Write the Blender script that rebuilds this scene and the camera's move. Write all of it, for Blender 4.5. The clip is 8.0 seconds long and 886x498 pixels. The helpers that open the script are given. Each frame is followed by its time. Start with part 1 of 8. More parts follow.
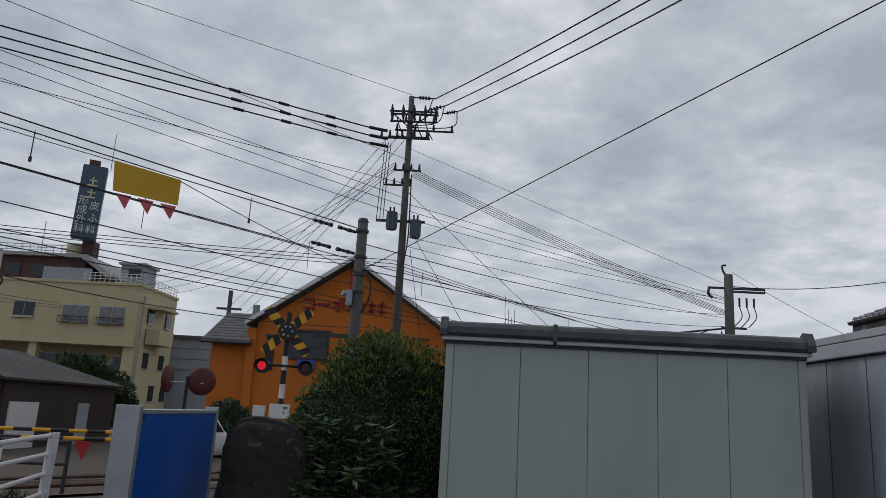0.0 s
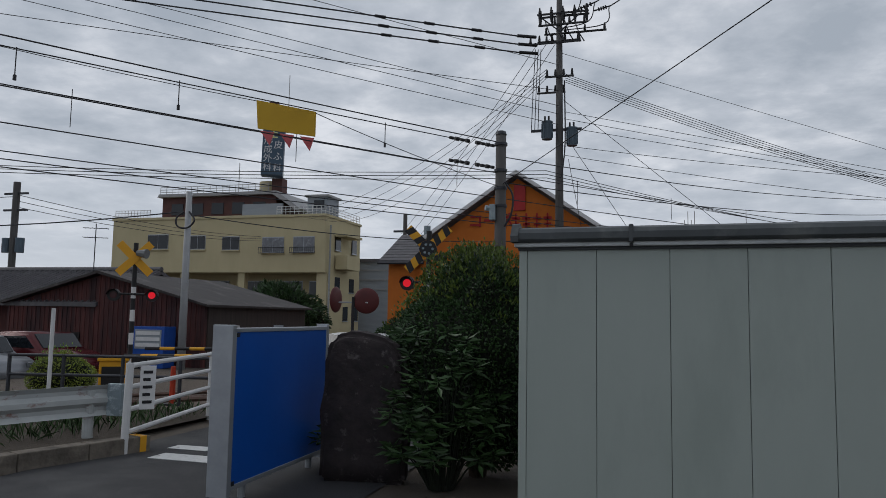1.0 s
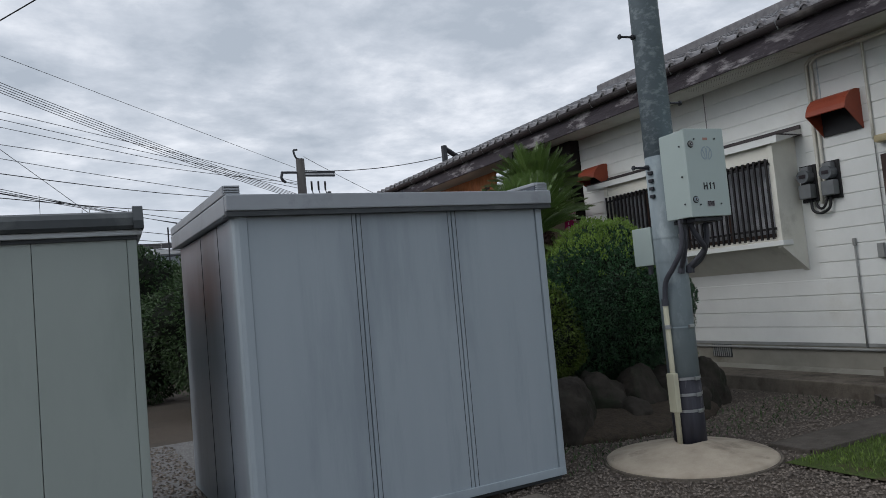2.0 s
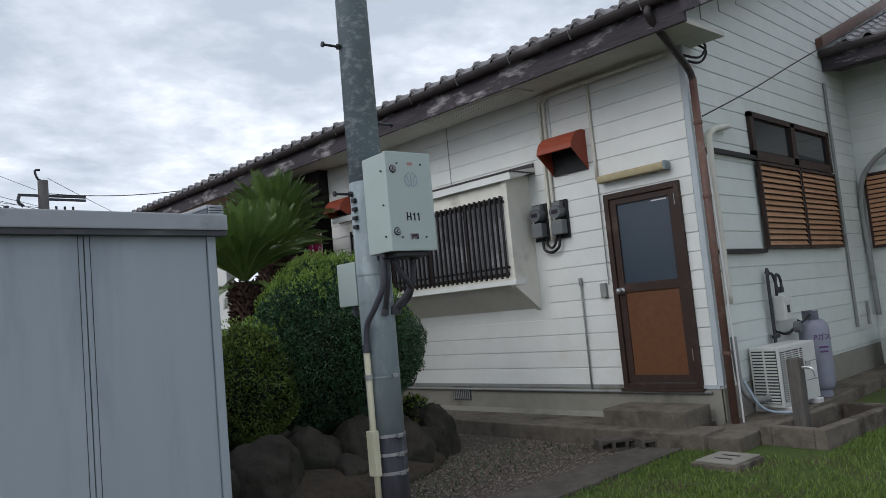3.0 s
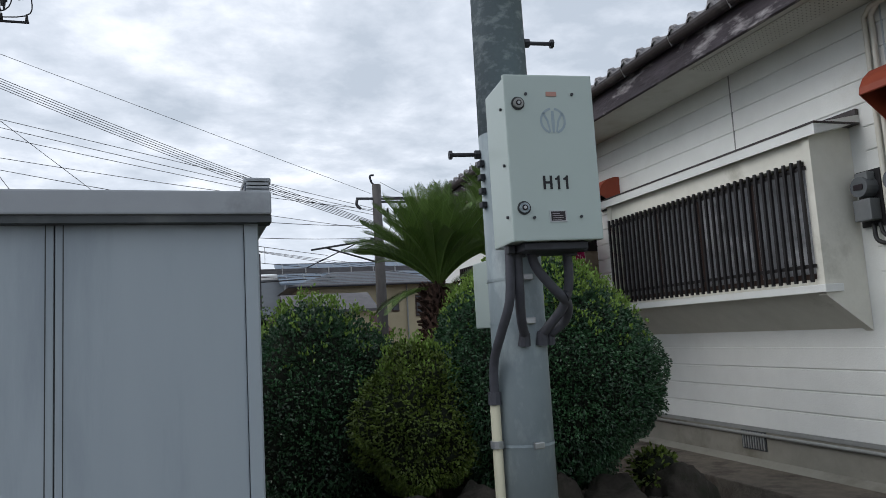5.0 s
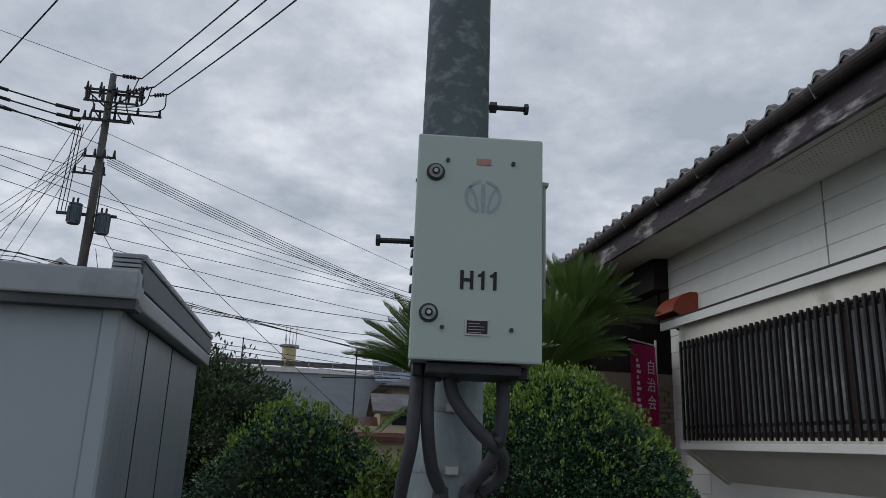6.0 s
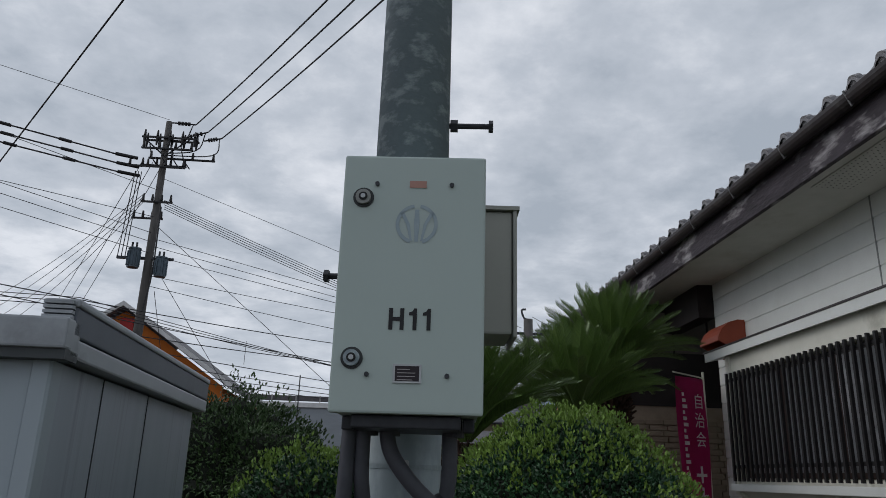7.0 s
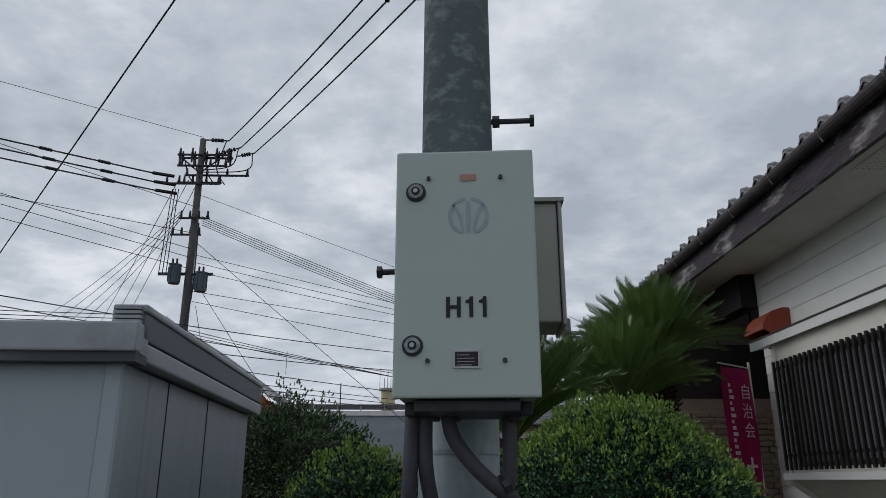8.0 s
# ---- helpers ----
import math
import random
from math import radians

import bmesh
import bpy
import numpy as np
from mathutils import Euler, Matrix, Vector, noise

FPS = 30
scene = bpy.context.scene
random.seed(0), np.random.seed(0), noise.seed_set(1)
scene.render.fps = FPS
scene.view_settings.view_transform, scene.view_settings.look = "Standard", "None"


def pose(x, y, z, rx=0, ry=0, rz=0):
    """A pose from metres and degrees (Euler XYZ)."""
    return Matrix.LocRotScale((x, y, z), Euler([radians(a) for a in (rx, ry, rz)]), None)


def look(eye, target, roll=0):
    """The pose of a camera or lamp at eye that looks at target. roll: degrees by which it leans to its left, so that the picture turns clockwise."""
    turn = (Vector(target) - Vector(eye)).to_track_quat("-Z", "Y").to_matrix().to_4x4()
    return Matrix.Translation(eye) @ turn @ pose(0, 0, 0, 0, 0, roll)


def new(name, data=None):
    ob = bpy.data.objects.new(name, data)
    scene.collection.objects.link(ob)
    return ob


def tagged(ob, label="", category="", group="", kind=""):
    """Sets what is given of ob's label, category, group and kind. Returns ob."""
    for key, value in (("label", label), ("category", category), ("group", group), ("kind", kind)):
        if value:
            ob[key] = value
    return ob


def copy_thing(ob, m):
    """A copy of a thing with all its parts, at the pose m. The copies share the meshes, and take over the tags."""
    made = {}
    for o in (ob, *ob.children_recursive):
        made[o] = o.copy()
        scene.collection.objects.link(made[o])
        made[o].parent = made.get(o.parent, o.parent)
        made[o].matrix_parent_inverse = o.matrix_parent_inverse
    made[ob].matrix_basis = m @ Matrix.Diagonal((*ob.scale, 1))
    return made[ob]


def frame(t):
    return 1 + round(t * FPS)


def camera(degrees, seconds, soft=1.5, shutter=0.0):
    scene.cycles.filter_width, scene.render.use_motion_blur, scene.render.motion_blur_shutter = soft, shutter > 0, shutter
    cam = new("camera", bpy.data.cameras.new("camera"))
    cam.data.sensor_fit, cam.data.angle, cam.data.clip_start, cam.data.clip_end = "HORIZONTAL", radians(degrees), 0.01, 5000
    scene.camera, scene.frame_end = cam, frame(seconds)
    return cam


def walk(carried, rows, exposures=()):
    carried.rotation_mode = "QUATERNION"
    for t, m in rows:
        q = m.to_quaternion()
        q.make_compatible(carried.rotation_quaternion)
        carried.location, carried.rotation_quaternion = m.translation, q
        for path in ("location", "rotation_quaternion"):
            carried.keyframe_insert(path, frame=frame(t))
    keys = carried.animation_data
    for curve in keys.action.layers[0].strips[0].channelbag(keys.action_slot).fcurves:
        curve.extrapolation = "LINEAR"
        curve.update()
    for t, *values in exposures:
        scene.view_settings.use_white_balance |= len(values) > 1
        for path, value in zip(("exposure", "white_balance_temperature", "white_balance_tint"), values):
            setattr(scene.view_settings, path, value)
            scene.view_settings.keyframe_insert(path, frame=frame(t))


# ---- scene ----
cam = camera(62.3, 8.0, 0.8)
PATH = [
    (0, (1.0, 0.069, 1.368), (0.922, 2.02, 1.803), 3.3),
    (0.1, (1.081, 0.074, 1.38), (0.785, 2.008, 1.798), 3.6),
    (0.3, (1.242, 0.085, 1.403), (0.765, 1.994, 1.759), -0.6),
    (0.5, (1.404, 0.096, 1.426), (0.913, 2.011, 1.726), 1.4),
    (0.8, (1.643, 0.207, 1.399), (1.06, 2.106, 1.63), 0.4),
    (1, (1.803, 0.281, 1.381), (1.248, 2.193, 1.567), 1.0),
    (1.5, (2.354, 0.564, 1.342), (2.505, 2.552, 1.501), -2.7),
    (1.7, (2.637, 0.651, 1.355), (3.201, 2.564, 1.504), -2.7),
    (1.8, (2.778, 0.694, 1.361), (3.523, 2.545, 1.502), -4.0),
    (2, (3.07, 0.80, 1.383), (3.986, 2.574, 1.509), -5.15),
    (2.1, (3.176, 0.842, 1.366), (4.209, 2.548, 1.523), -4.2),
    (2.2, (3.283, 0.86, 1.343), (4.431, 2.488, 1.518), -4.95),
    (3.3, (4.401, 1.218, 1.385), (5.788, 2.648, 1.554), -5.3),
    (3.5, (4.596, 1.293, 1.396), (5.911, 2.794, 1.521), -6.2),
    (4, (5.105, 1.511, 1.409), (6.352, 3.071, 1.501), -4.9),
    (4.5, (5.561, 1.813, 1.437), (6.511, 3.569, 1.554), -3.6),
    (4.7, (5.709, 1.941, 1.443), (6.494, 3.774, 1.605), -3.9),
    (5.8, (6.664, 2.563, 1.529), (7.023, 4.479, 1.976), 0.7),
    (6, (6.802, 2.667, 1.564), (7.109, 4.575, 2.078), 2.2),
    (6.5, (7.086, 2.796, 1.614), (7.272, 4.702, 2.194), 1.9),
    (7, (7.155, 2.862, 1.641), (7.297, 4.766, 2.236), 1.7),
    (7.5, (7.128, 2.829, 1.633), (7.293, 4.73, 2.235), 0.6),
    (8, (7.103, 2.812, 1.586), (7.155, 4.717, 2.192), 0.0),
]
EXPOSURES = [(0, -0.15, 6520, 11), (1.0, -0.15, 6480, 11), (1.4, -0.06, 6440, 11), (2.0, 0.14, 6440, 11), (3.3, 0.50, 6370, 11), (3.5, 0.42, 6350, 11), (4.5, 0.66, 6450, 11), (6.0, -0.06, 6420, 11), (8.0, -0.08, 6480, 11)]
walk(cam, [(t, look(eye, target, roll)) for t, eye, target, roll in PATH], EXPOSURES)


# ---- world and sun ----
world = bpy.data.worlds.new("world")
scene.world = world
world.use_nodes = True
wn, wl = world.node_tree.nodes, world.node_tree.links
wn.clear()
SUN_DIR = Vector((-0.80, 0.10, 0.58)).normalized()


def wnode(kind, **values):
    n = wn.new(kind)
    for k, v in values.items():
        n.inputs[k].default_value = v
    return n


sky = wn.new("ShaderNodeTexSky")
sky.sky_type, sky.sun_disc = "NISHITA", False
sky.sun_elevation = math.asin(SUN_DIR.z)
sky.sun_rotation = math.atan2(SUN_DIR.x, SUN_DIR.y)
coord = wn.new("ShaderNodeTexCoord")
sep = wn.new("ShaderNodeSeparateXYZ")
wl.new(coord.outputs["Generated"], sep.inputs[0])


def wmath(op, a, b):
    n = wn.new("ShaderNodeMath")
    n.operation = op
    for i, v in enumerate((a, b)):
        if isinstance(v, (int, float)):
            n.inputs[i].default_value = v
        else:
            wl.new(v, n.inputs[i])
    return n.outputs[0]


up = wmath("ADD", wmath("MAXIMUM", sep.outputs[2], 0.0), 0.16)
comb = wn.new("ShaderNodeCombineXYZ")
wl.new(wmath("DIVIDE", sep.outputs[0], up), comb.inputs[0])
wl.new(wmath("DIVIDE", sep.outputs[1], up), comb.inputs[1])
big = wnode("ShaderNodeTexNoise", Scale=1.1, Detail=9.0, Roughness=0.58, Distortion=0.25)
fine = wnode("ShaderNodeTexNoise", Scale=4.0, Detail=7.0, Roughness=0.6, Distortion=0.1)
wl.new(comb.outputs[0], big.inputs["Vector"])
wl.new(comb.outputs[0], fine.inputs["Vector"])
cloud = wmath("ADD", wmath("MULTIPLY", big.outputs["Fac"], 0.62), wmath("MULTIPLY", fine.outputs["Fac"], 0.38))
ramp = wn.new("ShaderNodeValToRGB")
ramp.color_ramp.elements[0].position, ramp.color_ramp.elements[0].color = 0.40, (0.46, 0.52, 0.595, 1)
ramp.color_ramp.elements[1].position, ramp.color_ramp.elements[1].color = 0.60, (0.90, 0.94, 1.0, 1)
mid = ramp.color_ramp.elements.new(0.50)
mid.color = (0.625, 0.68, 0.755, 1)
wl.new(cloud, ramp.inputs[0])
# towards the horizon the cloud sheet closes to an even pale grey
hz = wn.new("ShaderNodeMapRange")
hz.inputs["From Min"].default_value, hz.inputs["From Max"].default_value = 0.0, 0.22
wl.new(sep.outputs[2], hz.inputs["Value"])
mixh = wn.new("ShaderNodeMix")
mixh.data_type = "RGBA"
mixh.inputs["A"].default_value = (0.70, 0.76, 0.845, 1)
wl.new(hz.outputs[0], mixh.inputs["Factor"])
wl.new(ramp.outputs[0], mixh.inputs["B"])
bg_cloud = wn.new("ShaderNodeBackground")
wl.new(mixh.outputs["Result"], bg_cloud.inputs["Color"])
bg_cloud.inputs["Strength"].default_value = 0.92
bg_sky = wn.new("ShaderNodeBackground")
wl.new(sky.outputs[0], bg_sky.inputs["Color"])
bg_sky.inputs["Strength"].default_value = 0.05
mixw = wn.new("ShaderNodeMixShader")
mixw.inputs[0].default_value = 0.92
wl.new(bg_sky.outputs[0], mixw.inputs[1])
wl.new(bg_cloud.outputs[0], mixw.inputs[2])
wout = wn.new("ShaderNodeOutputWorld")
wl.new(mixw.outputs[0], wout.inputs[0])

sun = new("sun", bpy.data.lights.new("sun", "SUN"))
sun.data.energy, sun.data.angle, sun.data.color = 0.75, radians(35), (1.0, 0.97, 0.93)
sun.matrix_world = look(SUN_DIR * 60, (0, 0, 0))


# ---- materials ----
def M(name, c1, c2=None, scale=6.0, rough=0.6, metal=0.0, bump=0.0, bscale=None, c3=None, s3=1.2, t3=0.6,
      streak=None, island=0.0, rand=0.0, spec=0.3, trans=0.0, emit=None, estr=1.0):
    """Procedural surface: two colours mixed by grain, a third in large stains, relief, and some piece-to-piece change."""
    m = bpy.data.materials.new(name)
    m.use_nodes = True
    n, l = m.node_tree.nodes, m.node_tree.links
    b = n["Principled BSDF"]
    b.inputs["Roughness"].default_value, b.inputs["Metallic"].default_value = rough, metal
    b.inputs["Specular IOR Level"].default_value = spec
    tc = n.new("ShaderNodeTexCoord")
    mp = n.new("ShaderNodeMapping")
    l.new(tc.outputs["Object"], mp.inputs[0])
    if streak:
        mp.inputs["Scale"].default_value = streak
    nz = n.new("ShaderNodeTexNoise")
    nz.inputs["Scale"].default_value, nz.inputs["Detail"].default_value, nz.inputs["Roughness"].default_value = scale, 6, 0.62
    l.new(mp.outputs[0], nz.inputs["Vector"])
    c2 = c2 or tuple(v * 0.8 for v in c1)

    def mixc(fac, a, bb):
        x = n.new("ShaderNodeMix")
        x.data_type = "RGBA"
        for sock, v in (("Factor", fac), ("A", a), ("B", bb)):
            if isinstance(v, (int, float)):
                x.inputs[sock].default_value = v
            elif isinstance(v, tuple):
                x.inputs[sock].default_value = (*v, 1)
            else:
                l.new(v, x.inputs[sock])
        return x.outputs["Result"]

    def span(v, lo, hi):
        x = n.new("ShaderNodeMapRange")
        x.inputs["From Min"].default_value, x.inputs["From Max"].default_value = lo, hi
        l.new(v, x.inputs["Value"])
        return x.outputs[0]

    col = mixc(span(nz.outputs["Fac"], 0.3, 0.7), c1, c2)
    if c3:
        big = n.new("ShaderNodeTexNoise")
        big.inputs["Scale"].default_value, big.inputs["Detail"].default_value, big.inputs["Roughness"].default_value = s3, 8, 0.65
        l.new(mp.outputs[0], big.inputs["Vector"])
        col = mixc(span(big.outputs["Fac"], t3 - 0.06, t3 + 0.08), col, c3)
    if island or rand:
        src = n.new("ShaderNodeNewGeometry").outputs["Random Per Island"] if island else n.new("ShaderNodeObjectInfo").outputs["Random"]
        amt = island or rand
        hs = n.new("ShaderNodeHueSaturation")
        r = n.new("ShaderNodeMapRange")
        r.inputs["To Min"].default_value, r.inputs["To Max"].default_value = 1 - amt, 1 + amt
        l.new(src, r.inputs["Value"])
        l.new(r.outputs[0], hs.inputs["Value"])
        l.new(col, hs.inputs["Color"])
        col = hs.outputs[0]
    l.new(col, b.inputs["Base Color"])
    if bump:
        bn = n.new("ShaderNodeTexNoise")
        bn.inputs["Scale"].default_value, bn.inputs["Detail"].default_value = bscale or scale * 3, 5
        l.new(mp.outputs[0], bn.inputs["Vector"])
        bp = n.new("ShaderNodeBump")
        bp.inputs["Strength"].default_value, bp.inputs["Distance"].default_value = min(1.0, bump), 0.02
        l.new(bn.outputs["Fac"], bp.inputs["Height"])
        l.new(bp.outputs[0], b.inputs["Normal"])
    if trans:
        b.inputs["Transmission Weight"].default_value = trans
    if emit:
        b.inputs["Emission Color"].default_value = (*emit, 1)
        b.inputs["Emission Strength"].default_value = estr
    return m


gravel = M("gravel", (0.15, 0.122, 0.098), (0.065, 0.053, 0.044), 70, 0.95, bump=0.9, bscale=90, c3=(0.085, 0.075, 0.062), s3=0.8, t3=0.55)
asphalt = M("asphalt", (0.055, 0.055, 0.058), (0.03, 0.03, 0.032), 60, 0.85, bump=0.5, bscale=140, c3=(0.075, 0.075, 0.075), s3=0.5, t3=0.58)
soil = M("soil", (0.07, 0.055, 0.04), (0.035, 0.028, 0.022), 18, 0.95, bump=0.8)
ballast = M("ballast", (0.16, 0.12, 0.095), (0.07, 0.055, 0.048), 22, 0.95, bump=1.0, bscale=30)
pebble = M("pebble", (0.20, 0.17, 0.145), (0.075, 0.064, 0.055), 30, 0.85, island=0.5)
turf = M("turf", (0.075, 0.115, 0.024), (0.045, 0.068, 0.016), 30, 0.95, bump=0.8, c3=(0.075, 0.058, 0.034), s3=2.0, t3=0.56)
blade = M("grass_blade", (0.14, 0.205, 0.045), (0.085, 0.135, 0.03), 5, 0.6, island=0.4)
concrete = M("concrete", (0.17, 0.147, 0.12), (0.10, 0.086, 0.07), 9, 0.9, bump=0.5, bscale=60, c3=(0.055, 0.046, 0.037), s3=2.2, t3=0.57)
concrete_dark = M("concrete_dark", (0.115, 0.10, 0.086), (0.065, 0.056, 0.048), 11, 0.9, bump=0.6, bscale=60, c3=(0.06, 0.055, 0.045), s3=2.0, t3=0.55)
concrete_disc = M("concrete_disc", (0.46, 0.40, 0.32), (0.34, 0.29, 0.225), 6, 0.9, bump=0.3, bscale=70, c3=(0.20, 0.165, 0.13), s3=2.6, t3=0.61)
foundation = M("foundation", (0.27, 0.26, 0.225), (0.22, 0.21, 0.18), 4, 0.9, bump=0.2, c3=(0.16, 0.15, 0.12), s3=1.4, t3=0.6)
siding = M("siding_white", (0.715, 0.73, 0.71), (0.65, 0.665, 0.645), 3.0, 0.5, bump=0.12, bscale=70, c3=(0.60, 0.60, 0.56), s3=0.9, t3=0.66, rand=0.035)
# Same boards as siding, base colour lowered for the end wall's shade.
siding_shade = M("siding_shade_toned", (0.65, 0.685, 0.66), (0.58, 0.615, 0.59), 3.0, 0.5, bump=0.12, bscale=70, c3=(0.55, 0.57, 0.53), s3=0.8, t3=0.64, rand=0.035)
plaster = M("bay_plaster", (0.70, 0.69, 0.62), (0.62, 0.61, 0.54), 5, 0.7, bump=0.15, c3=(0.42, 0.41, 0.35), s3=1.5, t3=0.66)
soffit_m = M("soffit_board", (0.54, 0.535, 0.49), (0.47, 0.465, 0.42), 4, 0.8, c3=(0.42, 0.40, 0.34), s3=1.0, t3=0.63)
fascia_m = M("peeling_fascia", (0.075, 0.064, 0.076), (0.04, 0.034, 0.04), 9, 0.75, bump=0.6, bscale=30, c3=(0.42, 0.40, 0.41), s3=6.0, t3=0.585, streak=(1, 0.28, 1))
rooftile = M("roof_tile", (0.25, 0.245, 0.255), (0.15, 0.145, 0.155), 9, 0.45, bump=0.25, c3=(0.30, 0.29, 0.29), s3=4, t3=0.62, rand=0.2)
rooftile_all = M("roof_tile_field", (0.14, 0.14, 0.15), (0.09, 0.09, 0.095), 8, 0.5, bump=0.25, c3=(0.22, 0.21, 0.21), s3=3, t3=0.6, island=0.18)
gutter_m = M("gutter_brown", (0.055, 0.045, 0.045), (0.035, 0.03, 0.032), 6, 0.45, c3=(0.10, 0.09, 0.085), s3=3, t3=0.62)
brown_pipe = M("downpipe_brown", (0.15, 0.085, 0.065), (0.10, 0.055, 0.045), 5, 0.5, c3=(0.20, 0.14, 0.115), s3=3, t3=0.62)
pale_trim = M("pale_blue_trim", (0.47, 0.52, 0.55), (0.40, 0.45, 0.485), 5, 0.45)
grey_pipe = M("grey_pipe", (0.28, 0.29, 0.28), (0.22, 0.225, 0.22), 8, 0.5, c3=(0.16, 0.15, 0.14), s3=3, t3=0.63)
white_pipe = M("ivory_pipe", (0.62, 0.61, 0.54), (0.54, 0.53, 0.47), 6, 0.5, c3=(0.40, 0.38, 0.31), s3=3, t3=0.64)
door_brown = M("door_panel", (0.145, 0.064, 0.031), (0.115, 0.05, 0.024), 14, 0.42, bump=0.1, c3=(0.175, 0.088, 0.045), s3=2.5, t3=0.66)
door_frame = M("door_frame", (0.045, 0.026, 0.021), (0.032, 0.019, 0.016), 8, 0.55, c3=(0.085, 0.055, 0.042), s3=4, t3=0.62)
dark_glass = M("frosted_dark_glass", (0.045, 0.062, 0.085), (0.038, 0.052, 0.074), 2, 0.28, spec=0.5)
pane_glass = M("window_glass", (0.018, 0.022, 0.027), (0.012, 0.015, 0.02), 2, 0.06, spec=0.4)
bar_black = M("bar_black", (0.022, 0.02, 0.021), (0.015, 0.014, 0.015), 10, 0.45)
frosted = M("frosted_glass", (0.20, 0.21, 0.23), (0.12, 0.125, 0.135), 3, 0.3, c3=(0.40, 0.41, 0.43), s3=1.4, t3=0.62)
red_hood = M("red_hood", (0.30, 0.062, 0.03), (0.24, 0.048, 0.025), 6, 0.45, c3=(0.17, 0.04, 0.028), s3=4, t3=0.62)
lamp_cover = M("yellowed_lamp_cover", (0.42, 0.36, 0.22), (0.34, 0.29, 0.17), 8, 0.5, c3=(0.25, 0.21, 0.12), s3=4, t3=0.6)
shutter_m = M("shutter_slat", (0.42, 0.235, 0.135), (0.35, 0.19, 0.105), 8, 0.5, rand=0.06, c3=(0.30, 0.17, 0.10), s3=3, t3=0.64)
galv = M("galvanised", (0.245, 0.295, 0.315), (0.205, 0.25, 0.27), 9, 0.45, 0.0, bump=0.04, c3=(0.31, 0.365, 0.385), s3=7, t3=0.58, streak=(1, 1, 0.5))
galv_dark = M("galvanised_upper", (0.215, 0.265, 0.29), (0.15, 0.19, 0.215), 14, 0.5, 0.0, bump=0.08, c3=(0.36, 0.42, 0.45), s3=14, t3=0.555, streak=(1, 1, 1.6))
pole_low = M("pole_black_base", (0.045, 0.045, 0.058), (0.025, 0.025, 0.033), 10, 0.6, c3=(0.33, 0.32, 0.34), s3=3.5, t3=0.66, streak=(3, 3, 0.3))
steel = M("steel_band", (0.45, 0.46, 0.47), (0.33, 0.34, 0.35), 20, 0.38, 0.8)
dark_bolt = M("dark_bolt", (0.06, 0.062, 0.07), (0.04, 0.042, 0.048), 20, 0.5, 0.5)
cab_paint = M("cabinet_paint", (0.40, 0.47, 0.45), (0.38, 0.45, 0.43), 2, 0.38, c3=(0.385, 0.445, 0.43), s3=1.2, t3=0.66)
cab_back = M("cabinet_beige", (0.31, 0.315, 0.285), (0.275, 0.28, 0.25), 3, 0.45, c3=(0.27, 0.27, 0.24), s3=2, t3=0.63)
ink = M("black_ink", (0.016, 0.016, 0.018), (0.013, 0.013, 0.015), 10, 0.5)
logo_m = M("faded_blue_print", (0.255, 0.325, 0.37), (0.31, 0.375, 0.405), 30, 0.5)
sticker = M("faded_red_sticker", (0.43, 0.235, 0.19), (0.36, 0.20, 0.165), 20, 0.5)
plate_m = M("dark_plate", (0.022, 0.015, 0.02), (0.016, 0.012, 0.016), 20, 0.4)
plate_ink = M("plate_ink", (0.36, 0.33, 0.34), None, 20, 0.5)
hose_m = M("corrugated_hose", (0.075, 0.078, 0.092), (0.055, 0.057, 0.07), 20, 0.55)
shed1_m = M("shed_greenish_steel", (0.315, 0.355, 0.33), (0.295, 0.335, 0.31), 2.2, 0.36, 0.0, bump=0.02, bscale=3, c3=(0.27, 0.31, 0.285), s3=0.9, t3=0.6, streak=(1.4, 1.4, 0.45), rand=0.02)
shed1_cap = M("shed_cap_grey", (0.07, 0.078, 0.083), (0.05, 0.057, 0.061), 5, 0.48, c3=(0.10, 0.11, 0.11), s3=3, t3=0.6)
shed2_m = M("shed_bluish_steel", (0.35, 0.40, 0.435), (0.325, 0.375, 0.41), 2.5, 0.36, 0.0, bump=0.02, bscale=3, c3=(0.275, 0.32, 0.355), s3=1.0, t3=0.57, streak=(2.2, 2.2, 0.28), rand=0.015)
# Dark third colour: stains, with the gap's dark reflection painted in.
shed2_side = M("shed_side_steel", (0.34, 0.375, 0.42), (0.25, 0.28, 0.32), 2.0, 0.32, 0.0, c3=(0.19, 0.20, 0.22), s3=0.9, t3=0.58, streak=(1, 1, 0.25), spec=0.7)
shed2_cap = M("shed_cap_light", (0.34, 0.365, 0.39), (0.30, 0.32, 0.345), 4, 0.4, c3=(0.22, 0.235, 0.25), s3=2.5, t3=0.62)
cap_stripe = M("shed_cap_stripe", (0.10, 0.115, 0.14), (0.08, 0.092, 0.115), 4, 0.45, c3=(0.13, 0.145, 0.165), s3=2.5, t3=0.6)
red_letter = M("deep_red_letter", (0.30, 0.010, 0.012), (0.25, 0.008, 0.010), 3, 0.5)
grey_panel = M("shaded_grey_panel", (0.13, 0.115, 0.10), (0.10, 0.088, 0.076), 3, 0.7)
cap_pale = M("shed_cap_pale", (0.50, 0.53, 0.54), (0.43, 0.46, 0.47), 4, 0.45, c3=(0.32, 0.34, 0.35), s3=3, t3=0.62)
seam_m = M("seam_dark", (0.05, 0.055, 0.058), None, 8, 0.7)
blue_sign = M("blue_board", (0.007, 0.085, 0.40), (0.006, 0.072, 0.34), 2, 0.35, c3=(0.008, 0.07, 0.33), s3=1.2, t3=0.62)
alu = M("aluminium_frame", (0.38, 0.40, 0.43), (0.31, 0.33, 0.355), 6, 0.4, 0.5)
